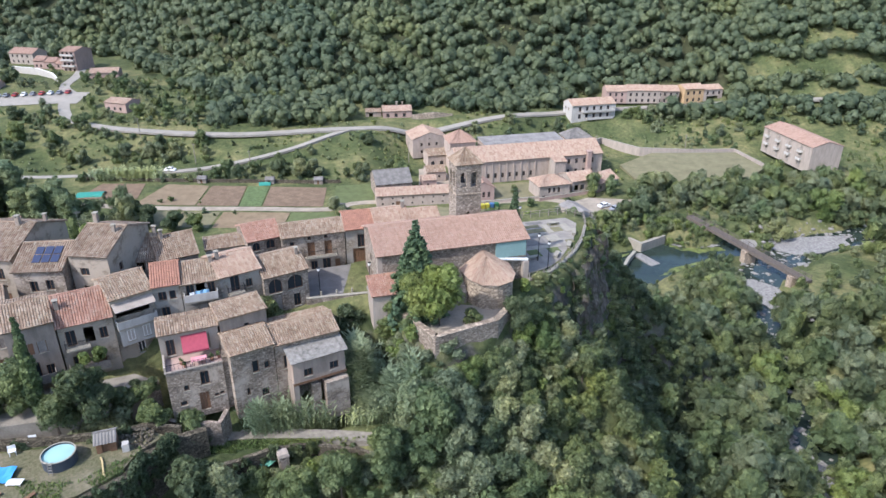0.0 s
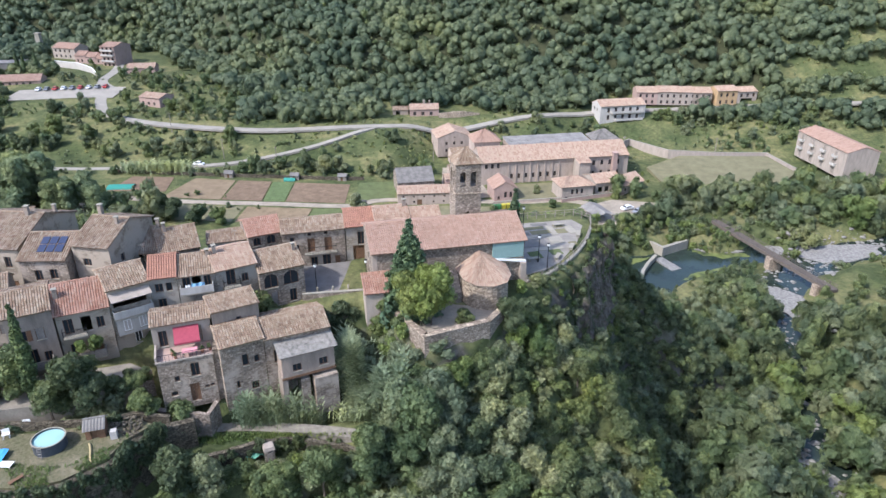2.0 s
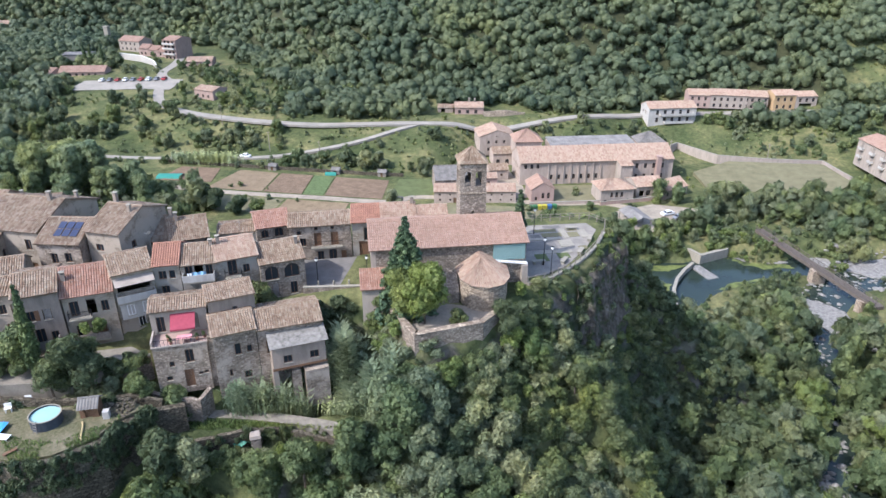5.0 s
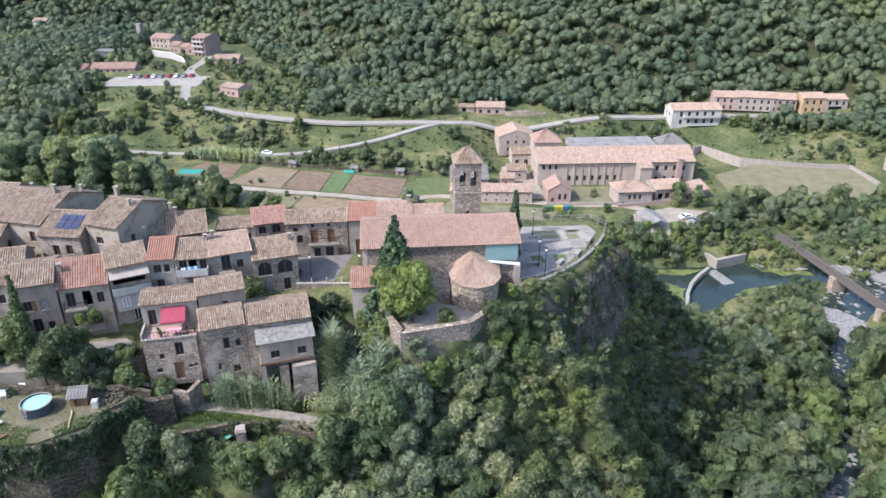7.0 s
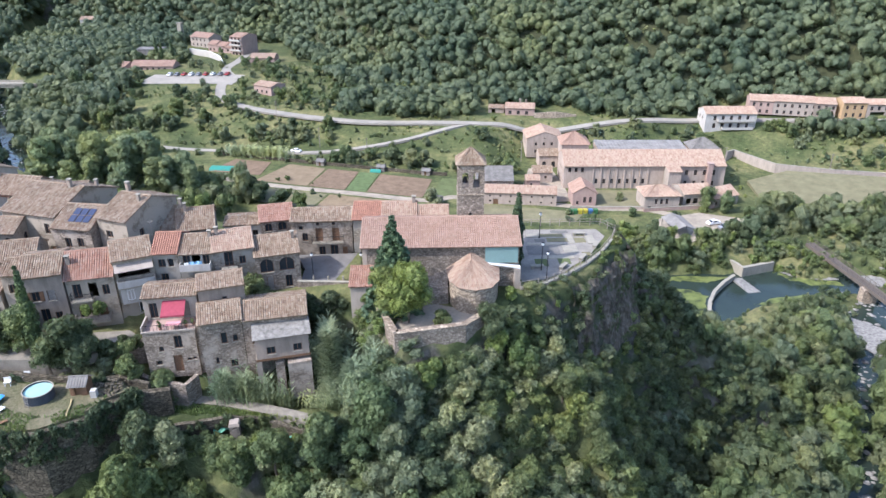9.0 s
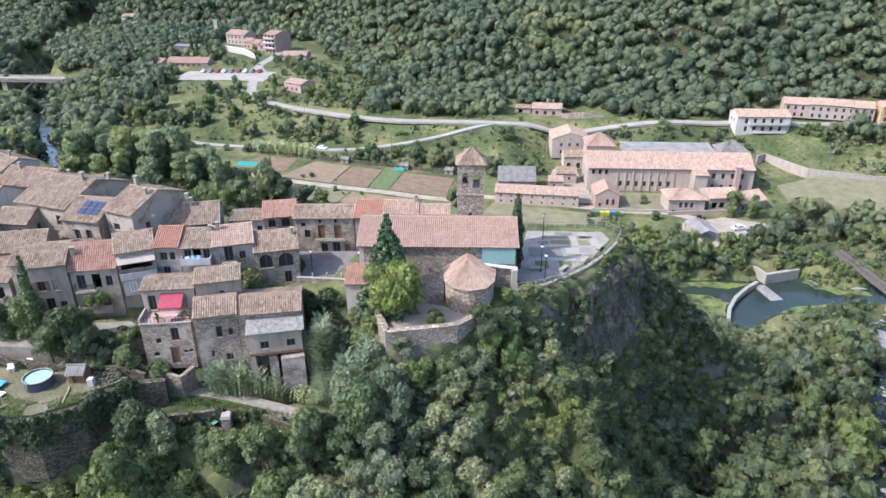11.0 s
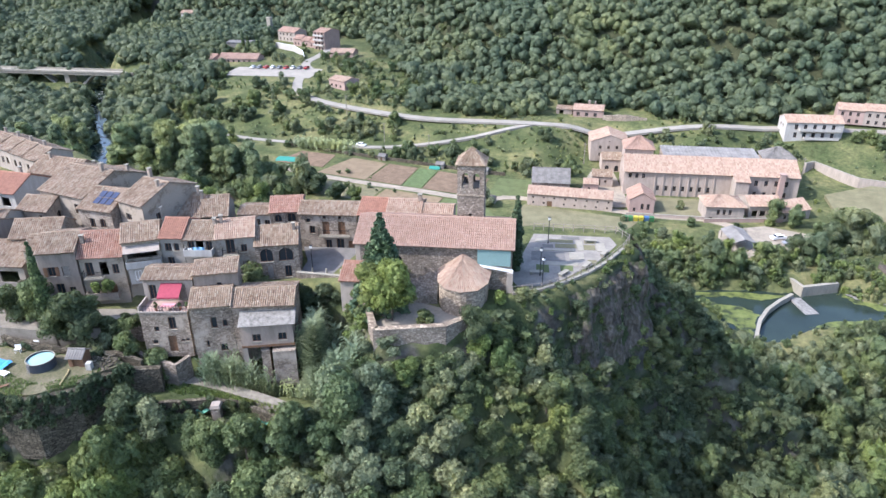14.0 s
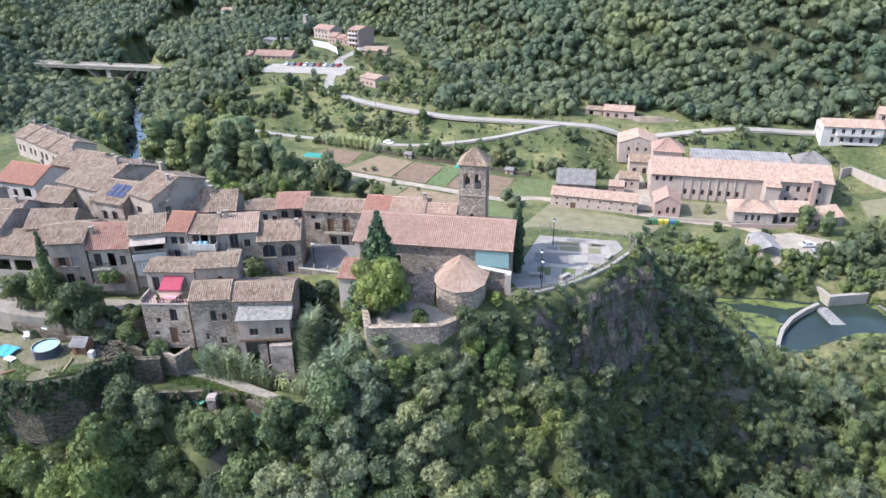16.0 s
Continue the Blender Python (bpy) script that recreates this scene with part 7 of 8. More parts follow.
xs, ys, zs_ = scatter(26, 2600, (-215, -66, 118, 214), 5.2, lambda x, y: (river_gap(x, y) > 6.5) & ((y < 196) | (x < -140)) & (y < 150 + 0.0 * x + 60 * (x < -90)))
for n, (x, y, z) in enumerate(zip(xs, ys, zs_)):
    if x < -112 and y > 165 and rng.random() < 0.45 and n < 400:
        POPLAR.put(x, y, z - 0.3, rng.uniform(0.95, 1.35), rng.uniform(0, 360), "tall greyish poplar beside the river", "riverside poplars")
    else:
        mid_tree(x, y, z - 0.4, rng.uniform(0.9, 1.5), rng.choice((LEAF_PALE.name, LEAF_PALE.name, LEAF.name, LEAF_LIME.name)))
# between the open shed, the bridge and the pond
xs, ys, zs_ = scatter(31, 1600, (46, 100, 183, 222), 4.4, lambda x, y: free_of(x, y, [POOLS, [(34, 196), (44, 188), (57, 198), (64, 213), (48, 216)], [(60, 214), (70, 222), (60, 232), (46, 226)], [(64, 246), (80, 258), (118, 258), (120, 240), (106, 222), (80, 219), (64, 226)], [(73, 196), (78, 199), (92, 160), (88, 158)]]) & (river_gap(x, y) > 4))
for x, y, z in zip(xs, ys, zs_):
    mid_tree(x, y, z - 0.4, rng.uniform(0.6, 1.25))
xs, ys, zs_ = scatter(32, 900, (20, 62, 176, 194), 2.6, lambda x, y: free_of(x, y, [POOLS, [(34, 190), (44, 186), (57, 198), (40, 200)], [(53, 177), (58, 178), (67, 184), (62, 189), (52, 190)]]))
for x, y, z in zip(xs, ys, zs_):
    mid_tree(x, y, z - 0.3, rng.uniform(0.38, 0.8), LEAF_LIME.name if rng.random() < 0.2 else None)
xs, ys, zs_ = scatter(33, 1500, (60, 104, 172, 204), 2.6, lambda x, y: free_of(x, y, [POOLS]) & (seg_dist(x, y, [(76, 196.5), (92, 153)])[0] > 3.2) & (river_gap(x, y) > 5) & (np.hypot(x - 60, y - 182) > 6))
for x, y, z in zip(xs, ys, zs_):
    mid_tree(x, y, z - 0.3, rng.uniform(0.3, 0.65))
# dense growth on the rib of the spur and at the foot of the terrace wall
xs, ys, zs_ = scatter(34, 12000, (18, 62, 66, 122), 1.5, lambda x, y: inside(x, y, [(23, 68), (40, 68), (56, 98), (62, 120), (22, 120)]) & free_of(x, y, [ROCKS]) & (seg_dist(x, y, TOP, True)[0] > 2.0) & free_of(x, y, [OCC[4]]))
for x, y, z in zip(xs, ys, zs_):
    # nearly all in the darker leaves, to imitate the shade on this flank
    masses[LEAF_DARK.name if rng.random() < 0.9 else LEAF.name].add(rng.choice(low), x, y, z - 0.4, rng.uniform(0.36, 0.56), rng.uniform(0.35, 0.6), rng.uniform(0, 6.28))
for a, b in zip([(-6.8, 73.4), (-1.0, 65.2), (7.2, 69.2)], [(-1.0, 65.2), (7.2, 69.2), (10.4, 75.4)]):
    a, b = Vector(a), Vector(b)
    for i in range(int((b - a).length / 1.2)):
        p = a.lerp(b, i * 1.2 / (b - a).length) + Vector((rng.uniform(-0.3, 0.9), -rng.uniform(0.1, 1.0)))
        rng.choice((BUSH[0], BUSH[2], BUSH[3])).put(p.x, p.y, zat(p.x, p.y) - 0.3, rng.uniform(0.6, 0.95), rng.uniform(0, 360), "leafy shrub at the foot of the church terrace wall", "shrubs by the terrace wall")
for a, b in (((22, 175.5), (34, 179)), ((34, 179), (51, 182.5)), ((65, 185), (80, 182)), ((80, 182), (92, 172))):
    for i in range(14):
        x, y = a[0] + (b[0] - a[0]) * i / 14 + rng.uniform(-0.8, 0.8), a[1] + (b[1] - a[1]) * i / 14 + rng.uniform(-1.6, 0.6)
        if seg_dist(np.array([x]), np.array([y]), [(76, 196.5), (92, 153)])[0][0] > 3:
            mid_tree(x, y, zat(x, y) - 0.3, rng.uniform(0.25, 0.45), LEAF_LIME.name if rng.random() < 0.3 else None)
for a, b in (((30, 173), (42, 178)), ((42, 178), (53, 181)), ((60, 184.5), (66, 187.5)), ((67, 187), (80, 185))):
    for i in range(26):
        x, y = a[0] + (b[0] - a[0]) * i / 26 + rng.uniform(-0.6, 0.6), a[1] + (b[1] - a[1]) * i / 26 + rng.uniform(-0.8, 5.0)
        mid_tree(x, y, zat(x, y) - 0.3, rng.uniform(0.22, 0.5), LEAF_LIME.name if rng.random() < 0.3 else LEAF.name)
xs, ys, zs_ = scatter(35, 900, (84, 185, 262, 292), 5.0, lambda x, y: free_of(x, y, [[(118, 226), (146, 226), (146, 270), (118, 270)], [(48, 276), (80, 276), (84, 292), (128, 295), (128, 316), (68, 314), (48, 300)]]) & (wav(x, y, 0.09, 2) > -0.35))
for x, y, z in zip(xs, ys, zs_):
    if not 296 - 6 < y < 296 + 8:
        mid_tree(x, y, z - 0.4, rng.uniform(0.4, 0.95))
for i in range(24):
    x, y = 78 + 2.2 * i + rng.uniform(-1, 1), 289 + 0.1 * i + rng.uniform(-3.5, 2.5)
    mid_tree(x, y, zat(x, y) - 0.4, rng.uniform(0.5, 0.95))
for i in range(7):
    x, y = 44 + 1.9 * i + rng.uniform(-1, 1), 277 + 0.6 * i + rng.uniform(-1, 1)
    mid_tree(x, y, zat(x, y) - 0.4, rng.uniform(0.35, 0.6))
# hedges along the roads
for k, rd in enumerate(([(-164, 296), (-152, 279), (-128, 268), (-84, 262), (-45, 266), (-5, 274), (50, 292)], [(-57, 253), (-95, 241), (-153, 235)], [(-150, 214), (-100, 205.5), (-60, 204.3)])):
    for a, b in zip(rd, rd[1:]):
        a, b = Vector(a), Vector(b)
        nn = Vector((-(b - a).y, (b - a).x)).normalized()
        for _ in range(int((b - a).length / 2.2)):
            if rng.random() < 0.5:
                continue
            p = a.lerp(b, rng.random()) + nn * rng.choice((-1, 1)) * rng.uniform(4.2, 6.5)
            mid_tree(p.x, p.y, zat(p.x, p.y) - 0.3, rng.uniform(0.15, 0.38))
# meadow bushes and orchard trees
NOT_HERE = [[(-150, 283), (-128, 283), (-128, 303), (-150, 303)], [(-210, 288), (-156, 288), (-156, 318), (-210, 320)], [(-252, 302), (-200, 305), (-200, 332), (-252, 330)], [(-245, 360), (-182, 355), (-150, 335), (-155, 360), (-180, 388), (-245, 400)],
            [(-40, 276), (8, 276), (8, 300), (-40, 300)], [(48, 276), (80, 276), (84, 292), (128, 295), (128, 316), (68, 314), (48, 300)], [(-250, 340), (-228, 340), (-228, 362), (-250, 362)], [(-352, 400), (-336, 400), (-334, 436), (-354, 436)], [(-14, 244), (6, 244), (6, 274), (-14, 274)], [(-225, 345), (-176, 325), (-176, 340), (-222, 366)]]
roads = [[(-168, 312), (-164, 296), (-152, 279), (-128, 268), (-84, 262), (-45, 266), (-5, 274), (50, 292), (110, 300)], [(-36, 267), (-57, 253), (-95, 241), (-153, 235), (-190, 240)], [(-168, 312), (-182, 345), (-206, 395)]]


def off_road(x, y, d):
    m = np.ones(np.shape(x), bool)
    for r in roads:
        m &= seg_dist(x, y, r)[0] > d
    return m


xs, ys, zs_ = scatter(27, 9000, (-260, 60, 229, 372), 4.6, lambda x, y: free_of(x, y, NOT_HERE) & off_road(x, y, 5.5) & (wav(x, y, 0.045, 4) + 0.7 * wav(x, y, 0.11, 6) > -0.28 - 0.4 * ss(-70, -140, x)) & ~((x > -12) & (y < 262)) & (river_gap(x, y) > 12))
for x, y, z in zip(xs, ys, zs_):
    mid_tree(x, y, z - 0.4, rng.choice((0.3, 0.4, 0.55, 0.8)) * rng.uniform(0.8, 1.25))
wisp = [crown(430 + j, 1.0, 1.3, 3, 11, 0.34, tri=True) for j in range(3)]
for nm, seed, lab in ((LEAF, 41, "low green bushes and weeds dotted over the meadows"), (LEAF_PALE, 42, "pale dry weeds and brambles dotted over the meadows")):
    weeds = Mass()
    xs, ys, zs_ = scatter(seed, 9000, (-240, 190, 210, 345), 2.3, lambda x, y: free_of(x, y, NOT_HERE) & off_road(x, y, 3.4) & (wav(x, y, 0.06, seed) + 0.8 * wav(x, y, 0.17, seed + 1) > 0.12) & (np.abs(y - 218) > 14) & ~((x > -14) & (x < 62) & (y < 262)) & ~((x > 64) & (x < 146) & (y < 268)) & (river_gap(x, y) > 8))
    for x, y, z in zip(xs, ys, zs_):
        k = rng.uniform(0.45, 1.3)
        weeds.add(rng.choice(wisp), x, y, z - 0.1, k, k * rng.uniform(0.6, 1.1), rng.uniform(0, 6.28))
    weeds.make("meadow_weeds", nm, lab, "bushes")
for x, y, s in ((-120.4, 195.4, 1.3), (-126.8, 197.6, 1.4), (-95, 193, 1.35), (-89, 190, 1.3), (-80, 188, 1.1), (-73, 187, 0.9), (-93, 256.8, 1.0), (-100.7, 250, 0.95), (-80.4, 233, 0.8), (-111, 252, 0.8), (-58, 237, 1.1), (-51.5, 235, 1.15), (-45.8, 237, 1.0),
                (-29.5, 238, 0.9), (-29, 256, 0.9), (-16.6, 246, 0.8), (-33, 200, 0.95), (-166, 262, 1.2), (-149.5, 258, 1.0), (-124, 297, 0.8), (-114, 281, 0.9), (41, 208, 0.5), (22, 192, 0.75), (9, 203, 0.35), (24, 219, 0.5), (28, 206.5, 0.5)):
    rng.choice(FIELD).put(x, y, zat(x, y) - 0.3, s, rng.uniform(0, 360), "single broadleaf tree on the valley floor", "valley trees")
for x, y, s in ((-196, 254, 0.9), (-186, 251, 0.8), (-180, 252, 0.9), (-173, 251, 0.8), (-198, 262, 0.9), (-193, 273, 0.8), (-173, 260, 0.7), (-163, 253, 0.8), (-148, 252, 0.8), (-142, 250, 0.7), (-147, 273, 0.7), (-176, 278, 0.8),
                (-165, 272, 0.6), (-102, 252, 0.7), (-89, 250, 0.6), (-205, 258, 1.0), (-216, 262, 1.1), (-190, 261, 0.9), (-121, 252, 0.7), (-112, 251, 0.7), (-222, 270, 1.1), (-230, 282, 1.1), (-212, 285, 1.0), (-204, 290, 0.8)):
    for _ in range(3):
        a, b = x + rng.uniform(-4, 4), y + rng.uniform(-3, 3)
        mid_tree(a, b, zat(a, b) - 0.4, s * rng.uniform(0.7, 1.25))
for i in range(20):
    a, b = -158 + 2.7 * i + rng.uniform(-2, 2), 180 + 0.25 * i + rng.uniform(-4, 7)
    if river_gap(a, b) > 7:
        POPLAR.put(a, b, zat(a, b) - 0.3, rng.uniform(1.5, 1.95) * (1 if i < 14 else 0.75), rng.uniform(0, 360), "tall greyish poplar beside the river", "riverside poplars")
for nm, lab in ((LEAF, "mixed broadleaf trees along the river banks"), (LEAF_DARK, "dark broadleaf trees and ivy in the gorge"), (LEAF_PALE, "greyish willows and poplars along the river"), (LEAF_LIME, "bright green trees on the far bank")):
    if masses[nm.name].v:
        masses[nm.name].make("riverside_wood", nm, lab, "trees")

# far woods on the hills: one mass of crowns
temps = [crown(200 + i, 5.9, 5.8, 8, 9, 1.05, tri=True, ruffle=0.2, round_core=True) for i in range(6)]
woods = Mass()


def wooded(x, y):
    foot = 289 + 118 * ss(-70, -210, x) - 14 * ss(60, 200, x)
    up = y - foot
    hill = (up > 3) & (up < 112 + np.clip(-x, 0, 400) * 0.3) & ~((up < 24) & (wav(x, y, 0.06, 9) > 0.42 + up * 0.03)) & ~((x > 100) & (wav(x, y, 0.07, 3) > 0.75) & (up < 40))
    west = (x < -205) & (river_gap(x, y) > np.where(y > 320, 2.0, 6.0)) & (y > 90) & (y < 560) & (seg_dist(x, y, [(-340, 280), (-258, 299)])[0] > 6.5) & (seg_dist(x, y, [(-324, 271), (-294, 278)])[0] > 13)
    spur = (x > -92) & (x < -40) & (y > 271) & (y < 292)
    open_east = [[(138, 313), (205, 308), (205, 317), (138, 321)], [(148, 296), (225, 290), (225, 303), (148, 307)], [(160, 325), (190, 322), (190, 330), (162, 333)]]
    return (hill | west | spur) & free_of(x, y, NOT_HERE + open_east) & off_road(x, y, 7)


xs, ys, zs_ = scatter(28, 70000, (-540, 330, 90, 590), 5.5, wooded)
wr = random.Random(8)
for x, y, z in zip(xs, ys, zs_):
    s = wr.uniform(0.84, 1.2) + (0.25 if wr.random() < 0.15 else 0)
    woods.add(temps[wr.randrange(6)], x, y, z - 0.5, s, s * wr.uniform(0.95, 1.2), wr.uniform(0, 6.28))
woods.make("woods", LEAF_WOODS, "dense oak woods covering the hillside", "woods")

# single trees
CONIFER.put(-3.2, 73.4, -0.9, 1.08, 0, "dark green conifer in the church garden")
BROAD[3].put(-0.4, 70.2, -0.9, 0.84, 40, "bright green deciduous tree in the church garden", squash=1.25)
BROAD[0].put(-3.0, 70.6, -0.9, 0.78, 140, "bright green deciduous tree in the church garden", squash=1.15)
BUSH[1].put(3.6, 70.8, -0.9, 0.7, 0, "low dark bush on the church terrace")
CYPRESS.put(9.7, 86.6, -0.1, 1.10, 0, "tall dark cypress beside the church")
for x, y, q in ((-222.4, 331.3, 1.2), (-219.5, 331.8, 1.0), (-213.8, 332.7, 1.15)):
    CYPRESS.put(x, y, zat(x, y) - 0.2, 1.25, 40 * q, "dark cypress behind the roadside inn", "inn cypresses", q)
CYPRESS.put(-41.0, 56.6, -3.4, 0.95, 70, "tall dark cypress by the lane", squash=1.28)
ROUND[1].put(-36.6, 57.2, -3.9, 1.0, 20, "large dark fruit tree below the lane")
ROUND[1].put(-39.0, 55.6, -4.5, 0.75, 80, "large dark fruit tree below the lane")
BUSH[0].put(-30.5, 57.6, -4.6, 0.9, 10, "bright shrub beside the path")
ROUND[1].put(-14.6, 72.3, -3.6, 0.62, 30, "dark round tree below the village square")
BUSH[1].put(-11.5, 73.8, -3.2, 1.1, 30, "dark shrub below the village square")
for i, (x, y, s) in enumerate(((-7.0, 66.4, 0.6), (-6.6, 67.6, 0.66), (-3.0, 65.4, 0.5), (-7.8, 70.0, 0.55), (-4.4, 68.4, 0.5), (-1.2, 63.6, 0.55), (1.4, 65.0, 0.5), (-10.8, 69.2, 0.5), (-5.6, 62.9, 0.5))):
    WILLOW[i % 2].put(x, y, zat(x, y) - 0.3, s, 50 * i, "pale green leafy tree beside the church wall", "pale trees by the church")
for i, (x, y, sc) in enumerate(((-33.4, 58.6, 0.75), (-32.0, 59.8, 0.7), (-34.8, 59.4, 0.6), (-31.6, 61.2, 0.6), (-36.2, 59.8, 0.5), (-30.8, 58.4, 0.7), (-33.0, 61.0, 0.5), (-29.2, 57.4, 0.6))):
    BUSH[(1, 0, 1)[i % 3]].put(x, y, max(zat(x, y), -3.3 if y > 58.5 else -4.6) - 0.2, sc, 63 * i, "dark garden shrub below the lane", "garden shrubs")
for i, (x, y, sc) in enumerate(((-29.0, 49.4, 0.7), (-28.4, 51.4, 0.75), (-31.6, 46.2, 0.6), (-27.6, 53.0, 0.55), (-34.2, 45.2, 0.5), (-13.4, 56.0, 0.7), (-11.2, 56.8, 0.6), (-15.4, 56.2, 0.6), (-9.2, 57.2, 0.65), (-7.4, 56.6, 0.7), (-20.2, 55.2, 0.6), (-17.6, 55.4, 0.55),
                                 (-12.4, 57.8, 0.5), (-10.0, 58.0, 0.45), (-14.8, 57.6, 0.4), (-8.0, 55.2, 0.8), (-22.4, 53.6, 0.7), (-24.4, 52.4, 0.7), (-18.8, 54.0, 0.75), (-12.0, 53.6, 0.8), (-10.4, 53.4, 0.85), (-13.6, 53.2, 0.8), (-9.0, 53.8, 0.75), (-15.4, 53.4, 0.75))):
    BUSH[(0, 2, 0, 3)[i % 4]].put(x, y, zat(x, y) - 0.2, sc, 47 * i, "overgrown leafy shrub of the garden terraces", "garden shrubs", 1.1)
for i, (x, y) in enumerate(((-16.1, 52.7), (-14.3, 52.9), (-14.7, 52.9), (-14.4, 52.9))):
    ROUND[0].put(x, y, zat(x, y) - 0.4, 0.6 + 0.05 * (i % 3), 83 * i, "leafy tree on the slope below the gardens", "terrace trees")
# trees against the terrace walls
for kind, x, y, s, q in ((BROAD[0], -24.2, 47.4, 1.15, 1.5), (BROAD[3], -22.4, 44.6, 1.1, 1.45), (ROUND[0], -22.6, 51.4, 0.75, 1.0), (BROAD[1], -20.4, 49.8, 0.85, 1.1), (ROUND[0], -17.2, 50.8, 0.9, 1.1), (BROAD[0], -14.2, 51.0, 0.8, 1.05),
                         (BROAD[2], -10.8, 51.2, 0.78, 1.0), (ROUND[0], -6.4, 52.4, 0.75, 1.0), (BROAD[3], -28.0, 43.6, 1.0, 1.1), (BROAD[0], -31.4, 43.4, 1.0, 1.15), (BROAD[3], -34.8, 43.2, 0.9, 1.0), (ROUND[0], -38.4, 43.2, 1.0, 1.0),
                         (BROAD[3], -42.0, 43.4, 0.9, 0.9), (BUSH[0], -19.6, 54.9, 0.55, 1.0), (BUSH[2], -14.2, 54.6, 0.7, 1.0), (BUSH[0], -16.2, 54.4, 0.65, 1.0), (BUSH[2], -11.0, 55.2, 0.5, 1.0), (BUSH[0], -21.4, 54.2, 0.7, 1.0), (BUSH[2], -9.4, 55.0, 0.6, 1.0)):
    z = zat(x, y) if kind not in BUSH else -10.5
    kind.put(x, y, z - 0.3, s, 61 * (x % 7), "overgrown leafy tree below the garden terraces" if kind not in BUSH else "overgrown shrub on the garden terrace", "terrace trees", q)
for i, (x, y, s) in enumerate(((-38.8, 62.4, 0.55), (-37.6, 62.8, 0.65), (-41.2, 61.0, 0.4))):
    BUSH[2 if i < 2 else 0].put(x, y, -2.2 + 1.5 * (i < 2), s, 80 * i, "climbing plant over a house balcony", "balcony plants")


# ---- foreground: terraces, pool, path ----
wall_line("wall_pool_terrace", [(-46, 45.4), (-36.4, 45.4), (-33.0, 46.6), (-30.0, 50.0), (-29.5, 52.8), (-27.6, 55.6), (-24.8, 57.3)], [-4.9, -4.9, -4.9, -4.9, -4.9, -5.1, -5.5], [-13, -13, -13, -12, -11, -10, -10], 0.8, STONE_DRY, "overgrown stone retaining wall below the pool terrace")
wall_line("wall_path", [(-26.6, 53.2), (-18.4, 57.6), (-13.6, 59.3)], [-8.4, -8.4, -8.9], -12, 0.5, STONE_DRY, "stone retaining wall with grass on top")
wall_line("wall_path", [(-13.6, 58.9), (-9.4, 58.7), (-6.4, 58.0)], [-8.9, -9.2, -9.6], -12.5, 0.45, STONE_DRY, "low rough stone wall along the footpath")
wall_line("wall_house_garden", [(-30.4, 59.0), (-27.3, 58.4), (-23.8, 58.6), (-23.6, 60.8)], [-5.4, -5.6, -5.6, -5.6], -10, 0.5, STONE, "stone wall below the terrace house")
wall_line("wall_lane", [(-49, 56.8), (-41, 58.8), (-33.5, 60.6), (-31.0, 62.0)], [-2.4, -2.4, -2.6, -2.8], -6, 0.45, STONE, "stone parapet wall along the lane", cap=CONCRETE)
wall_line("wall_garden_low", [(-46, 53.6), (-40, 54.0), (-34.5, 55.0), (-30.6, 56.6), (-27.2, 57.0)], [-3.9, -3.9, -4.1, -4.3, -4.8], -6, 0.5, STONE_DRY, "low dry stone wall behind the pool")
tagged(part("lane_yard", Geo().prism([(-53, 53.6), (-46, 54.2), (-40, 55.8), (-33.2, 59.4), (-31.4, 62.4), (-34.4, 63.8), (-41, 61.2), (-48, 59.2), (-55, 57.6)], -6, -3.12), plain("trodden_grey_earth", (0.24, 0.215, 0.175), 0.95, 0, 0.4, 0.6)), "grey trodden earth below the lane", "yard", kind="structure")
strip("lane", [(-56, 55.5), (-49, 57.9), (-44, 59.4), (-39.5, 60.8)], 2.4, CONCRETE, "pale concrete lane below the houses", "lane", 0.1, 1.5)
strip("path", [(-26.6, 59.4), (-21, 60.3), (-15, 60.3), (-10, 60.0), (-6.6, 59.4), (-4.6, 57.8), (-4.2, 55.6)], 1.5, plain("stony_path", (0.235, 0.212, 0.172), 0.95, 0, 0.45, 1.6), "stony footpath below the old houses", "path", 0.1, 1.2)
WEEDY = mat("weedy_earth", 0.95)
base(WEEDY, mix(WEEDY, 0.42, ramp(WEEDY, noise_tex(WEEDY, 0.5, 7, 0.7), [(0.35, (0.075, 0.088, 0.038)), (0.5, (0.125, 0.115, 0.066)), (0.62, (0.20, 0.175, 0.12))]), ramp(WEEDY, noise_tex(WEEDY, 3.0, 5, 0.7), [(0.35, (0.05, 0.055, 0.026)), (0.65, (0.22, 0.19, 0.13))])))
bump(WEEDY, noise_tex(WEEDY, 4.0, 5), 0.7, 0.15)
POOLWALL = plain("dark_pool_side", (0.05, 0.06, 0.075), 0.5, 0, 0.2)
POOLW = water_mat("pool_water", (0.25, 0.40, 0.38))
pl = thing("swimming_pool", -36.85, 51.5, -4.7, 0, "round above-ground pool with turquoise water", "pool")
n = 28
ring = [(math.cos(2 * math.pi * i / n), math.sin(2 * math.pi * i / n)) for i in range(n)]
g = Geo()
g.add([(1.53 * x, 1.53 * y, 0) for x, y in ring] + [(1.53 * x, 1.53 * y, 1.15) for x, y in ring] + [(1.48 * x, 1.48 * y, 1.15) for x, y in ring] + [(1.48 * x, 1.48 * y, 0.1) for x, y in ring],
      [(k * n + i, k * n + (i + 1) % n, (k + 1) * n + (i + 1) % n, (k + 1) * n + i) for k in range(3) for i in range(n)])
part("side", g, POOLWALL, pl, "dark pool side")
part("water", Geo().add([(1.475 * x, 1.475 * y, 0.98) for x, y in ring], [tuple(range(n))]), POOLW, pl, "turquoise pool water")
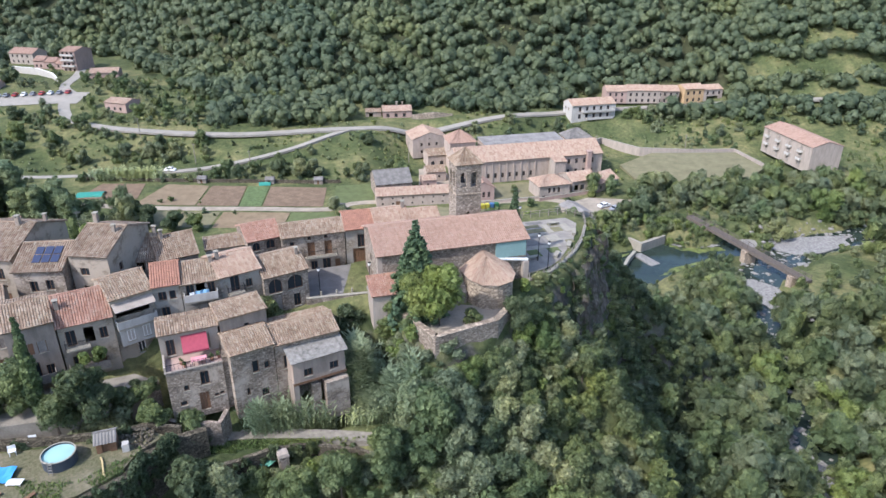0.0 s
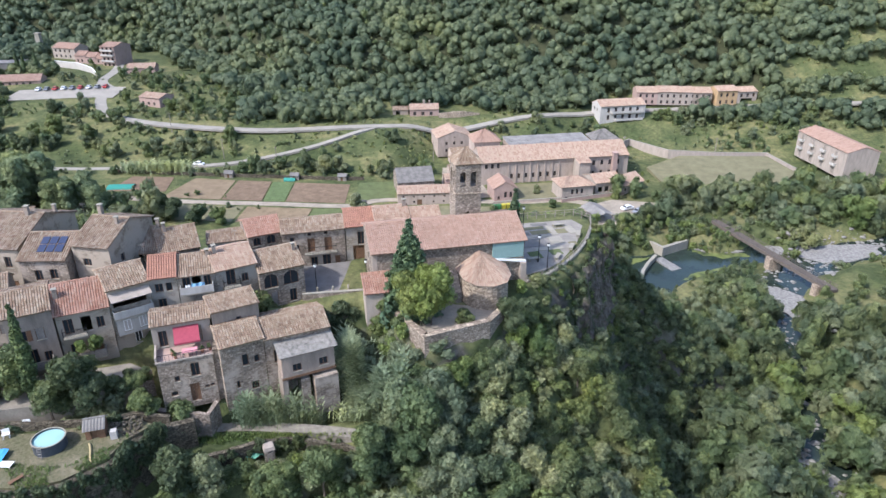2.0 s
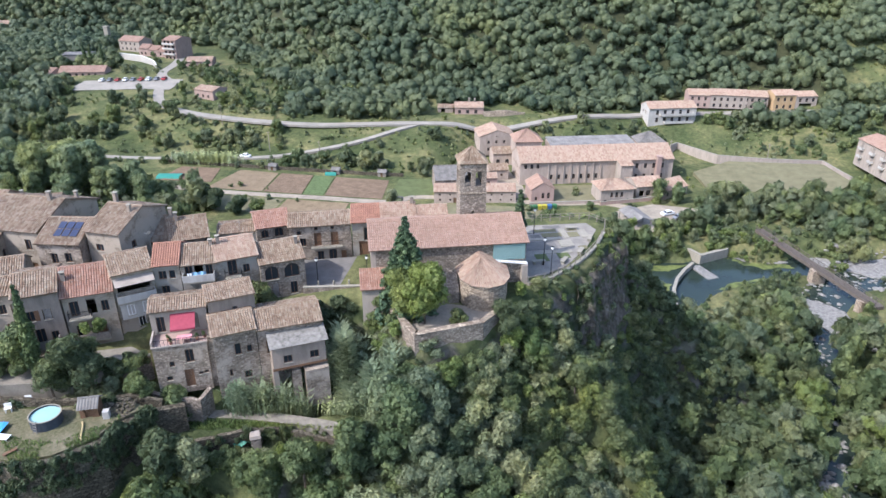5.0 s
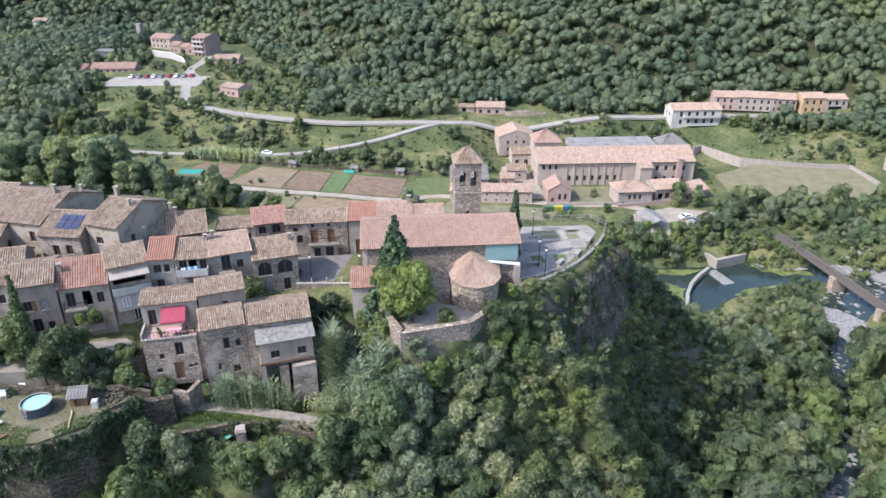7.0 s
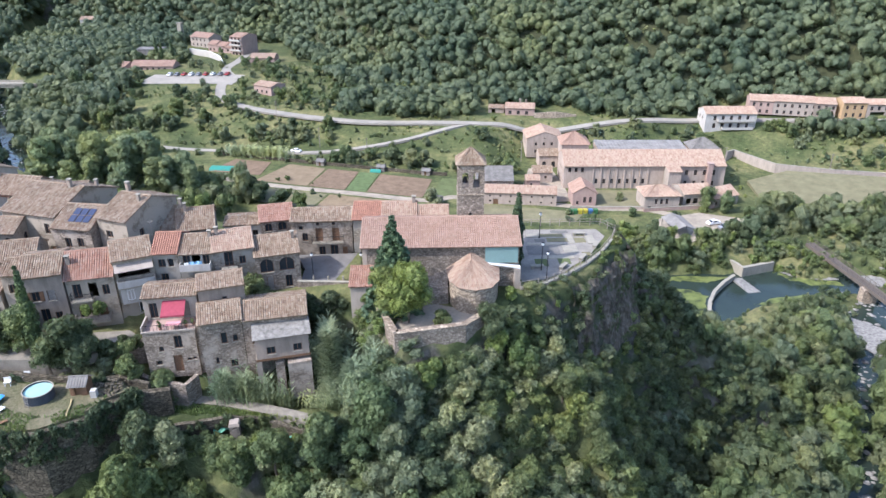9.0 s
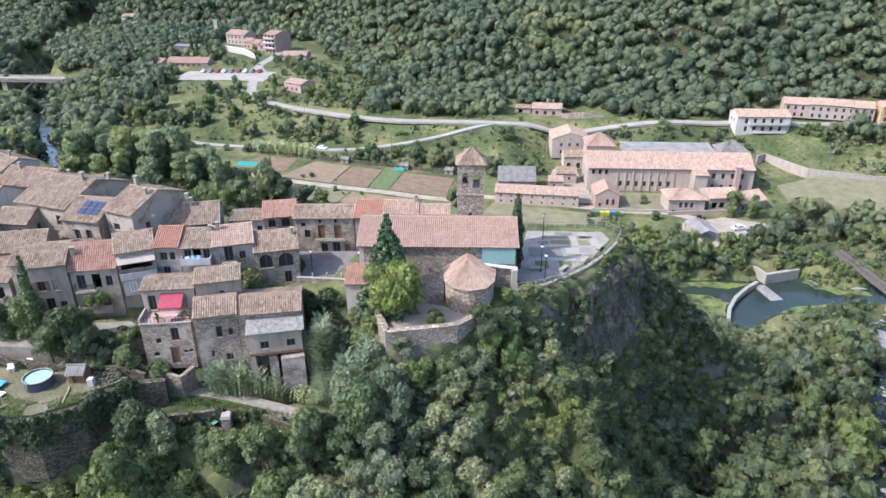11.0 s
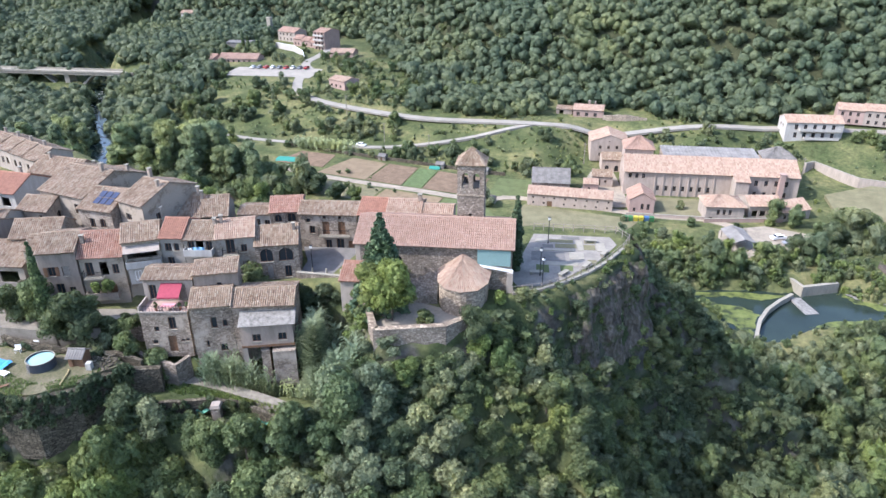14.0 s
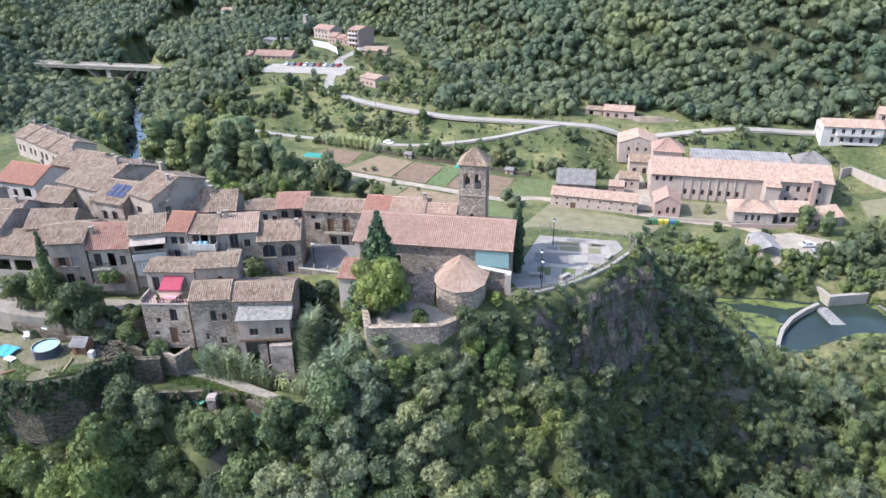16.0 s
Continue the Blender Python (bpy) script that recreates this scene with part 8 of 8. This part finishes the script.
part("rim", Geo().add([(r * x, r * y, z) for r, z in ((1.46, 1.16), (1.46, 1.2), (1.58, 1.2), (1.58, 1.13)) for x, y in ring], [(k * n + i, k * n + (i + 1) % n, (k + 1) * n + (i + 1) % n, (k + 1) * n + i) for k in range(3) for i in range(n)]), CONCRETE, pl, "pale pool rim")
ld = Geo()
for x in (-0.2, 0.2):
    ld.tube([(x, -1.85, 0), (x, -1.6, 1.45), (x, -1.35, 1.2)], 0.025, 5)
for k in range(4):
    ld.box(-0.2, -1.83 + 0.05 * k, 0.25 + 0.28 * k, 0.2, -1.75 + 0.05 * k, 0.28 + 0.28 * k)
part("ladder", ld, METAL, pl)
tagged(part("terrace_ground", Geo().prism([(-45.6, 45.9), (-36.5, 45.9), (-33.3, 47.1), (-30.5, 50.2), (-30.0, 52.9), (-28.2, 55.4), (-30.6, 56.2), (-38.0, 53.6), (-45.6, 52.4)], -5.4, -4.69), WEEDY), "weedy trodden earth round the pool", "ground", kind="structure")
house((-33.8, 52.6), (-32.1, 53.2), -4.9, -3.2, -2.7, 1.6, WOOD, SHEET, "small brown wooden garden shed beside the pool", front=[(0.5, 0.1, 0.7, 1.4, "door")], pitch=0.3, row=2, group="garden sheds", category="shed", name="garden_shed")
fr = tagged(part("white_fridge", Geo().box(-0.3, -0.3, 0, 0.3, 0.3, 0.95).box(-0.32, -0.34, 0.05, 0.32, -0.301, 0.55).box(-0.32, -0.34, 0.58, 0.32, -0.301, 0.93), PL_WHITE), "white metal cabinet standing beside the shed", "cabinet")
fr.matrix_basis = pose(-31.2, 53.2, -4.72, 0, 0, 20)
BLUE = plain("blue_tarpaulin", (0.06, 0.28, 0.62), 0.5, 0, 0.12)
bt = Geo()
for i in range(6):
    for j in range(4):
        f = lambda a, b: (a * 0.42, b * 0.5, 0.35 + 0.06 * math.sin(2.1 * a + b) + 0.05 * b)
        bt.quad(f(i, j), f(i + 1, j), f(i + 1, j + 1), f(i, j + 1))
ob = tagged(part("tarpaulin", bt, BLUE), "bright blue tarpaulin cover beside the pool", "tarpaulin")
ob.matrix_basis = pose(-42.6, 48.2, -4.8, 0, 0, 8)
hs = Geo().tube([(-33.2 + 0.26 * i, 52.0 - 0.42 * i + 0.12 * math.sin(i), -4.58) for i in range(7)], 0.1, 6)
tagged(part("yellow_slide", hs, plain("yellow_plastic", (0.42, 0.33, 0.17), 0.5, 0, 0.15)), "pale yellow plank lying on grass", "plank")
for k, (x, y, w, d, h, mt, nm, lb) in enumerate(((-39.6, 48.6, 1.4, 0.8, 0.35, WHITE, "garden_table", "low white garden table on grass"), (-40.8, 54.0, 0.7, 0.5, 0.6, WHITE, "garden_chair", "white garden chair by the wall"), (-42.0, 52.5, 0.7, 0.5, 0.6, WHITE, "garden_chair", "white garden chair by the wall"), (-40.6, 46.9, 1.2, 0.4, 0.3, WOOD, "bench", "low wooden bench on grass"), (-37.4, 46.8, 1.3, 0.4, 0.3, WOOD, "bench", "low wooden bench on grass"))):
    th = thing(nm, x, y, -4.75, 15 * k, lb, nm.split("_")[-1], "garden furniture")
    part("top", Geo().box(-w / 2, -d / 2, h - 0.06, w / 2, d / 2, h), mt, th)
    for sx in (-1, 1):
        for sy in (-1, 1):
            part("leg", Geo().box(sx * (w / 2 - 0.08) - 0.03, sy * (d / 2 - 0.08) - 0.03, 0, sx * (w / 2 - 0.08) + 0.03, sy * (d / 2 - 0.08) + 0.03, h - 0.061), mt, th)
    if "chair" in nm:
        part("backrest", Geo().box(-w / 2, d / 2 - 0.06, h + 0.001, w / 2, d / 2, h + 0.45), mt, th)
rub, rr = Geo(), random.Random(31)
for _ in range(150):
    x, y, q = rr.uniform(-33.2, -29.2), rr.uniform(53.4, 56.4), rr.uniform(0.10, 0.26)
    rub.add([(x + q * v[0] * rr.uniform(0.7, 1.2), y + q * v[1] * rr.uniform(0.7, 1.2), -4.66 + q * 0.7 * v[2] + 0.45 * max(0, 1 - abs(y - 55.6) / 1.3)) for v in iv], [tuple(f) for f in it])
tagged(part("rubble", rub, STONE_DRY), "heap of grey rubble stones behind the shed", "rubble", kind="stuff")
BINS = [plain("green_bin_plastic", (0.05, 0.15, 0.06), 0.5, 0, 0.15), plain("yellow_bin_plastic", (0.42, 0.36, 0.05), 0.5, 0, 0.15), plain("blue_bin_plastic", (0.06, 0.14, 0.28), 0.5, 0, 0.15)]
for i, c in enumerate((0, 0, 1, 1, 2, 0)):
    bn = thing("waste_container", 9.6 + 1.5 * i, 203.6 + 0.45 * i, -39.2, 17, "large plastic waste container beside the dirt track", "container", "waste containers")
    part("body", Geo().add([(-0.55, -0.45, 0.15), (0.55, -0.45, 0.15), (0.55, 0.45, 0.15), (-0.55, 0.45, 0.15), (-0.66, -0.55, 1.35), (0.66, -0.55, 1.35), (0.66, 0.55, 1.35), (-0.66, 0.55, 1.35)], [(3, 2, 1, 0), (0, 1, 5, 4), (1, 2, 6, 5), (2, 3, 7, 6), (3, 0, 4, 7), (4, 5, 6, 7)]), BINS[c], bn)
    part("lid", Geo().add([(-0.7, -0.6, 1.354), (0.7, -0.6, 1.354), (0.7, 0.6, 1.354), (-0.7, 0.6, 1.354), (-0.6, -0.45, 1.62), (0.6, -0.45, 1.62), (0.6, 0.5, 1.7), (-0.6, 0.5, 1.7)], [(0, 1, 5, 4), (1, 2, 6, 5), (2, 3, 7, 6), (3, 0, 4, 7), (4, 5, 6, 7)]), BINS[c], bn)
    for x in (-0.4, 0.4):
        part("wheel", Geo().tube([(x - 0.05, 0, 0.1), (x + 0.05, 0, 0.1)], 0.1, 8), IRON, bn)
# little stone hut with a pale lid
ht = thing("garden_hut", -17.0, 57.0, -10.6, 25, "small square stone well house with a pale slab roof", "hut")
part("wall", Geo().box(-0.52, -0.52, 0, 0.52, 0.52, 2.0), STONE, ht)
part("roof", Geo().add([(-0.62, -0.62, 2.0), (0.62, -0.62, 2.0), (0.62, 0.62, 2.0), (-0.62, 0.62, 2.0), (-0.5, -0.5, 2.35), (0.5, -0.5, 2.35), (0.5, 0.5, 2.35), (-0.5, 0.5, 2.35)], [(3, 2, 1, 0), (4, 5, 6, 7), (0, 1, 5, 4), (1, 2, 6, 5), (2, 3, 7, 6), (3, 0, 4, 7)]), PL_CREAM, ht, "pale slab roof")
part("door", Geo().box(-0.3, -0.56, 0.1, 0.3, -0.524, 1.6), WOOD_GREY, ht)
tagged(part("garden_lawn", Geo().prism([(-24, 53.2), (-8.5, 54.8), (-6.5, 57.6), (-14, 58.8), (-19, 56.8)], -11.2, [-10.45, -10.5, -10.4, -10.35, -10.4]), LAWN), "bright green garden terrace below the path", "lawn", kind="structure")
NET = plain("green_netting", (0.10, 0.25, 0.18), 0.9, 0, 0.35, 3)
for k, (x, y, s) in enumerate(((-12.6, 56.4, 1.0), (-19.2, 56.0, 0.9))):
    g = Geo()
    for i in range(5):
        for j in range(4):
            f = lambda a, b: (a * 0.42 * s, b * 0.42 * s, 1.0 + 0.25 * math.sin(1.7 * a + b * 1.3 + k) - 0.12 * b)
            g.quad(f(i, j), f(i + 1, j), f(i + 1, j + 1), f(i, j + 1))
    g.tube([(0.1, 0.1, -0.4), (0.1, 0.1, 1.1)], 0.03, 5).tube([(1.8 * s, 1.3 * s, -0.4), (1.8 * s, 1.3 * s, 0.9)], 0.03, 5)
    ob = tagged(part("garden_net", g, NET), "green garden netting over plants", "net")
    ob.matrix_basis = pose(x, y, -10.4, 0, 0, 20 * k)
# fences of sticks above the low wall
sf = thing("stick_fence", -28.7, 54.4, -8.7, 42, "rustic fence of thin poles", "fence")
for i in range(9):
    part("post", Geo().tube([(i * 0.46, 0.05 * math.sin(i), -0.3), (i * 0.46 + 0.05, 0, 1.05 + 0.1 * math.sin(3 * i))], 0.03, 5), WOOD_GREY, sf)
part("rail", Geo().tube([(0, 0, 0.75), (1.8, 0.03, 0.85), (3.8, 0, 0.8)], 0.03, 5), WOOD_GREY, sf)


def reeds(name, pts, n, h, material, label, seed=1, spread=1.2, wide=1.0):
    """Tall arching blades in a mass."""
    rs = np.random.RandomState(seed)
    V, F = [], []
    P = [Vector(p) for p in pts]
    k = 0
    for _ in range(n):
        i = rs.randint(len(P) - 1)
        p = P[i].lerp(P[i + 1], rs.rand())
        x, y = p.x + rs.normal() * spread * 0.5, p.y + rs.normal() * spread * 0.5
        z = zat(x, y) - 0.1
        a, hh, b = rs.rand() * 6.28, h * (0.62 + 0.3 * rs.rand() + 0.18 * math.sin(2.3 * x + 1.1 * y)), 0.25 + 0.6 * rs.rand()
        c, s = math.cos(a), math.sin(a)
        w = (0.06 + 0.05 * rs.rand()) * wide
        for m0 in range(3):
            t0 = 0.35 + 0.25 * m0
            q = (x + c * b * t0 * t0, y + s * b * t0 * t0, z + hh * t0)
            V += [(q[0] - s * w, q[1] + c * w, q[2]), (q[0] + s * w, q[1] - c * w, q[2]), (q[0] + c * hh * 0.13 + rs.normal() * 0.1, q[1] + s * hh * 0.13 + rs.normal() * 0.1, q[2] + hh * 0.2 * (1 - m0 * 0.3))]
            F.append((k, k + 1, k + 2))
            k += 3
        V += [(x - s * 0.02, y + c * 0.02, z), (x + s * 0.02, y - c * 0.02, z), (x + c * b, y + s * b, z + hh)]
        F.append((k, k + 1, k + 2))
        k += 3
    return tagged(part(name, array_mesh(name, np.array(V), np.array(F)), material), label, "reeds", kind="stuff")


reeds("reeds", [(-20.8, 60.9), (-17.5, 61.8), (-13.0, 63.2)], 2300, 4.4, REED, "tall pale green reeds in front of the stone houses", 1, 1.5)
reeds("reeds", [(-10.4, 63.4), (-7.4, 63.4)], 900, 2.8, REED, "tall pale green reeds beside the path", 2, 1.6)
reeds("cane", [(-9.8, 69.4), (-9.4, 66.4), (-8.4, 65.0), (-6.4, 64.9), (-4.2, 64.9)], 5600, 5.6, REED, "tall pale giant cane beside the church wall", 5, 1.8, 1.5)
reeds("reeds", [(-123, 232.5), (-112, 232.8), (-101, 233.5)], 1500, 4.6, REED, "dense reed bed along the valley lane", 3, 3.0, 3.5)

# grass tufts and weeds on the terraces: one mass
def tufts(name, outlines, n, h, material, label, seed):
    rs = np.random.RandomState(seed)
    V, F, k = [], [], 0
    for poly in outlines:
        xs0, ys0 = [p[0] for p in poly], [p[1] for p in poly]
        x, y = rs.uniform(min(xs0), max(xs0), n), rs.uniform(min(ys0), max(ys0), n)
        m = inside(x, y, poly) & (wav(x, y, 0.9, 3) > -0.35)
        x, y = x[m], y[m]
        z = land(x, y)
        for a, b, c in zip(x, y, z):
            t = rs.rand() * 6.28
            s = h * (0.4 + rs.rand())
            V += [(a - 0.12 * math.cos(t), b - 0.12 * math.sin(t), c), (a + 0.12 * math.cos(t), b + 0.12 * math.sin(t), c), (a + rs.normal() * 0.1, b + rs.normal() * 0.1, c + s)]
            F.append((k, k + 1, k + 2))
            k += 3
    return tagged(part(name, array_mesh(name, np.array(V), np.array(F)), material), label, "grass", kind="stuff")


tufts("grass", [[(-46, 45.6), (-36.4, 45.6), (-33.1, 46.8), (-30.2, 50.1), (-29.7, 52.9), (-31.6, 51.6), (-34, 48.8), (-40.5, 49), (-46, 51)], [(-45, 45.2), (-36.3, 45.2), (-32.8, 46.4), (-29.8, 49.9), (-29.4, 53), (-27.8, 55.5), (-28.6, 56), (-30.4, 53.4), (-31.2, 50.4), (-33.6, 47.8), (-36.6, 46.6), (-45, 46.6)], [(-27, 52), (-7, 54), (-6, 58), (-13, 59), (-25, 54)], [(-28, 57), (-4, 58), (-4, 60), (-24, 59)]], 5200, 0.35, LEAF_LIME, "tufts of grass and weeds on garden terraces", 4)

ivy = Mass()
ir = random.Random(12)
for line, top, n in (([(-46, 45.0), (-36.3, 45.0), (-32.7, 46.2), (-29.7, 49.8), (-29.2, 52.7), (-27.2, 55.4)], -5.2, 170), ([(-26.4, 52.8), (-18.4, 57.2), (-13.6, 58.9)], -8.9, 40), ([(-5.9, 72.8), (-0.9, 66.0), (6.4, 69.8)], -3.6, 40), ([(-46, 53.2), (-40, 53.6), (-34.5, 54.6), (-30.6, 56.2)], -4.5, 26), ([(-13.6, 59.2), (-8.6, 59.4), (-4.4, 59.9)], -9.8, 26), ([(-49, 56.4), (-41, 58.4), (-33.5, 60.2)], -3.4, 30)):
    P = [Vector(p) for p in line]
    for _ in range(n):
        i = ir.randrange(len(P) - 1)
        p = P[i].lerp(P[i + 1], ir.random())
        sc = ir.uniform(0.12, 0.26)
        ivy.add(ir.choice(low), p.x, p.y, top - ir.random() ** 2 * 3.5 - 0.4, sc, sc * ir.uniform(0.8, 1.6), ir.uniform(0, 6.28))
ivy.make("ivy", LEAF_DARK, "dark ivy hanging over old stone walls", "ivy")

# ---- plaza furniture and fence ----
fence_line = [(11.3, 80.2), (14.4, 82.5), (16.8, 85.6), (18.9, 89.2), (20.6, 93.2), (22.0, 98.2), (22.3, 101.4), (20.0, 103.6), (14.0, 102.0), (8.4, 100.4)]
wall_line("wall_plaza", fence_line[:6], 0.25, -1.6, 0.35, PL_CREAM, "pale low wall along the cliff edge of the plaza", cap=CONCRETE)
fn = thing("fence", 0, 0, 0, 0, "wooden post and rail fence round the plaza", "fence")
pts = []
for a, b in zip(fence_line, fence_line[1:]):
    a, b = Vector(a), Vector(b)
    k = max(1, round((b - a).length / 1.5))
    pts += [a.lerp(b, j / k) for j in range(k)]
pts.append(Vector(fence_line[-1]))
for i, p in enumerate(pts):
    zb = 0.25 if i < len(pts) * 0.62 else 0.0
    part("post", Geo().box(p.x - 0.05, p.y - 0.05, zb - 0.3, p.x + 0.05, p.y + 0.05, 1.15), WOOD_GREY, fn)
    if i:
        q = pts[i - 1]
        for z in (0.65, 1.08):
            part("rail", Geo().tube([(q.x, q.y, z), (p.x, p.y, z)], 0.035, 5), WOOD_GREY, fn)
def plaza_slab(u, v, a, b, top, name, material, label, category):
    """A rectangle on the plaza: u along its length from the church, v across."""
    f = lambda p, q: (10.9 - 0.28 * p + 0.96 * q, 84.6 + 0.96 * p + 0.28 * q)
    tagged(part(name, Geo().prism([f(u, v), f(u, v + b), f(u + a, v + b), f(u + a, v)], -0.2, top), material), label, category, kind="structure")


PAVE_DARK = plain("dark_plaza_paving", (0.165, 0.155, 0.142), 0.95, 0, 0.3, 0.8)
for u, v, a, b in ((11.6, 4.2, 1.0, 3.4), (9.8, 5.0, 1.3, 3.0), (9.4, 9.0, 1.6, 1.6), (11.6, 9.2, 1.0, 1.5), (2.6, 5.4, 2.0, 1.7), (5.2, 9.2, 1.0, 1.2), (2.0, 2.2, 2.2, 1.7)):
    plaza_slab(u, v, a, b, 0.10, "grass_bed", DRYGRASS if u > 5 else LAWN, "worn grass bed in the plaza paving", "grass bed")
for u, v, a, b in ((5.6, 1.6, 2.8, 4.6), (9.6, 3.2, 1.2, 1.5), (12.9, 6.0, 0.9, 2.6)):
    plaza_slab(u, v, a, b, 0.09, "paving_field", PAVE_DARK, "dark grey paving field on the plaza", "paving")
for u, v, a, b in ((4.2, 3.6, 1.0, 4.2), (8.7, 2.0, 0.8, 5.6), (9.0, 8.1, 3.4, 0.8), (6.2, 6.8, 2.2, 2.0), (11.4, 2.2, 1.2, 1.7), (9.0, 10.8, 2.8, 1.2)):
    plaza_slab(u, v, a, b, 0.13, "paved_step", CONCRETE, "pale raised paving slab on the plaza", "slab")


def bench(x, y, z, turn, material):
    th = thing("bench", x, y, z, turn, "pale concrete block bench on the plaza", "bench", "plaza benches")
    part("seat", Geo().box(-0.9, -0.3, 0.36, 0.9, 0.3, 0.46), material, th)
    for sx in (-0.65, 0.65):
        part("leg", Geo().box(sx - 0.12, -0.25, 0, sx + 0.12, 0.25, 0.359), material, th)


for x, y, a in ((16.0, 87.6, 70), (18.3, 91.0, 75), (19.8, 95.6, 80), (12.6, 86.6, 20), (17.2, 98.9, 15)):
    bench(x, y, 0.07, a, CONCRETE)


def street_lamp(x, y, z, h=4.2):
    th = thing("street_lamp", x, y, z, 0, "dark iron lamp post with a pale lantern", "street lamp", "plaza lamps")
    part("post", Geo().tube([(0, 0, 0), (0, 0, 0.6), (0, 0, h)], [0.09, 0.06, 0.045], 8), IRON, th)
    part("lantern", Geo().tube([(0, 0, h), (0, 0, h + 0.15), (0, 0, h + 0.42)], [0.08, 0.2, 0.16], 8), WHITE, th)
    part("cap", Geo().tube([(0, 0, h + 0.42), (0, 0, h + 0.55)], [0.24, 0.04], 8), IRON, th)


for x, y in ((13.2, 86.2), (14.2, 83.6), (11.6, 96.5)):
    street_lamp(x, y, 0.05, 3.6)
for x, y in ((-15.6, 77.0), (-9.4, 78.6)):
    street_lamp(x, y, -0.37, 3.4)
for i in range(4):
    bo = thing("bollard", -15.4 + 1.9 * i, 76.6 + 0.45 * i, -0.36, 0, "short pale stone bollard at the square's edge", "bollard", "bollards")
    part("post", Geo().tube([(0, 0, 0), (0, 0, 0.7)], [0.14, 0.11], 8), CONCRETE, bo)
    part("cap", Geo().tube([(0, 0, 0.7), (0, 0, 0.82)], [0.14, 0.04], 8), CONCRETE, bo)

# ---- household things ----
CLOTH_B = plain("light_blue_cloth", (0.25, 0.45, 0.62), 0.9, 0, 0.12)
CLOTH_W = plain("white_cloth", (0.74, 0.74, 0.73), 0.9, 0, 0.1)


def hung(name, x0, y0, x1, y1, top, drop, material, label):
    """A cloth hanging from a line, with folds."""
    g = Geo()
    a, b = Vector((x0, y0)), Vector((x1, y1))
    d = (b - a).normalized()
    nn = Vector((-d.y, d.x))
    for i in range(8):
        for j in range(3):
            def f(u, v):
                p = a.lerp(b, u / 8) + nn * 0.06 * math.sin(u * 1.6 + v)
                return (p.x, p.y, top - drop * v / 3 - 0.03 * math.sin(u * 0.8))
            g.quad(f(i, j + 1), f(i + 1, j + 1), f(i + 1, j), f(i, j))
    return tagged(part(name, g, material), label, "laundry")


hung("laundry", -28.3, 69.25, -26.9, 69.8, 4.4, 1.3, CLOTH_B, "light blue sheets drying on a balcony")
hung("laundry", -28.9, 69.0, -28.35, 69.2, 4.3, 0.9, CLOTH_W, "white linen drying on a balcony")
um = thing("parasol", -44.6, 58.6, -3.1, 0, "white closed garden parasol on the terrace", "parasol")
part("pole", Geo().tube([(0, 0, 0), (0, 0, 5.0)], 0.035, 6), METAL, um)
part("canopy", Geo().tube([(0, 0, 3.3), (0, 0, 3.7), (0, 0, 5.1)], [1.25, 0.75, 0.05], 10), CLOTH_W, um)
tt = thing("terrace_table", -25.9, 61.3, -0.1, 22, "terrace table with a pink cloth", "table")
part("top", Geo().box(-0.8, -0.45, 0.70, 0.8, 0.45, 0.75), plain("pink_cloth", (0.62, 0.28, 0.30), 0.9), tt)
for sx in (-0.7, 0.7):
    for sy in (-0.35, 0.35):
        part("leg", Geo().box(sx - 0.03, sy - 0.03, 0, sx + 0.03, sy + 0.03, 0.699), METAL, tt)
for k, (x, y) in enumerate(((-27.2, 60.6), (-24.8, 62.0), (-24.2, 62.6), (-27.8, 61.2))):
    p = thing("flower_pot", x, y, -0.1, 0, "clay flower pot with a leafy plant on the terrace", "flower pot", "terrace pots")
    part("pot", Geo().tube([(0, 0, 0), (0, 0, 0.35)], [0.14, 0.2], 9), FLAT_RED, p)
    v, f = crown(90 + k, 0.3, 0.6, 5, 14, 0.12, tri=True)
    me = array_mesh("plant", v + np.array([0, 0, 0.3]), f)
    part("plant", me, LEAF, p)
for k, (x, y, z) in enumerate(((-33.9, 70.6, 6.9), (-25.2, 76.6, 6.2), (-45.0, 78.5, 8.6))):
    an_ = thing("antenna", x, y, z, 20 * k, "thin metal television antenna on a roof", "antenna", "antennas")
    part("mast", Geo().tube([(0, 0, -0.6), (0, 0, 1.9)], 0.02, 5), METAL, an_)
    for j in range(4):
        part("rod", Geo().tube([(-0.4 + 0.05 * j, -0.3 + 0.2 * j, 1.75), (0.4 - 0.05 * j, -0.3 + 0.2 * j, 1.75)], 0.012, 4), METAL, an_)
for k, (x, y) in enumerate(((-92, 246), (-118, 262), (60, 262), (-13, 252), (-70, 240), (95, 262))):
    up = thing("utility_pole", x, y, zat(x, y) - 0.4, 0, "grey wooden utility pole in the meadow", "pole", "utility poles")
    part("shaft", Geo().tube([(0, 0, 0), (0, 0, 8.5)], [0.16, 0.1], 7), WOOD_GREY, up)
    part("crossarm", Geo().box(-0.7, -0.05, 7.9, 0.7, 0.05, 8.02), WOOD_GREY, up)
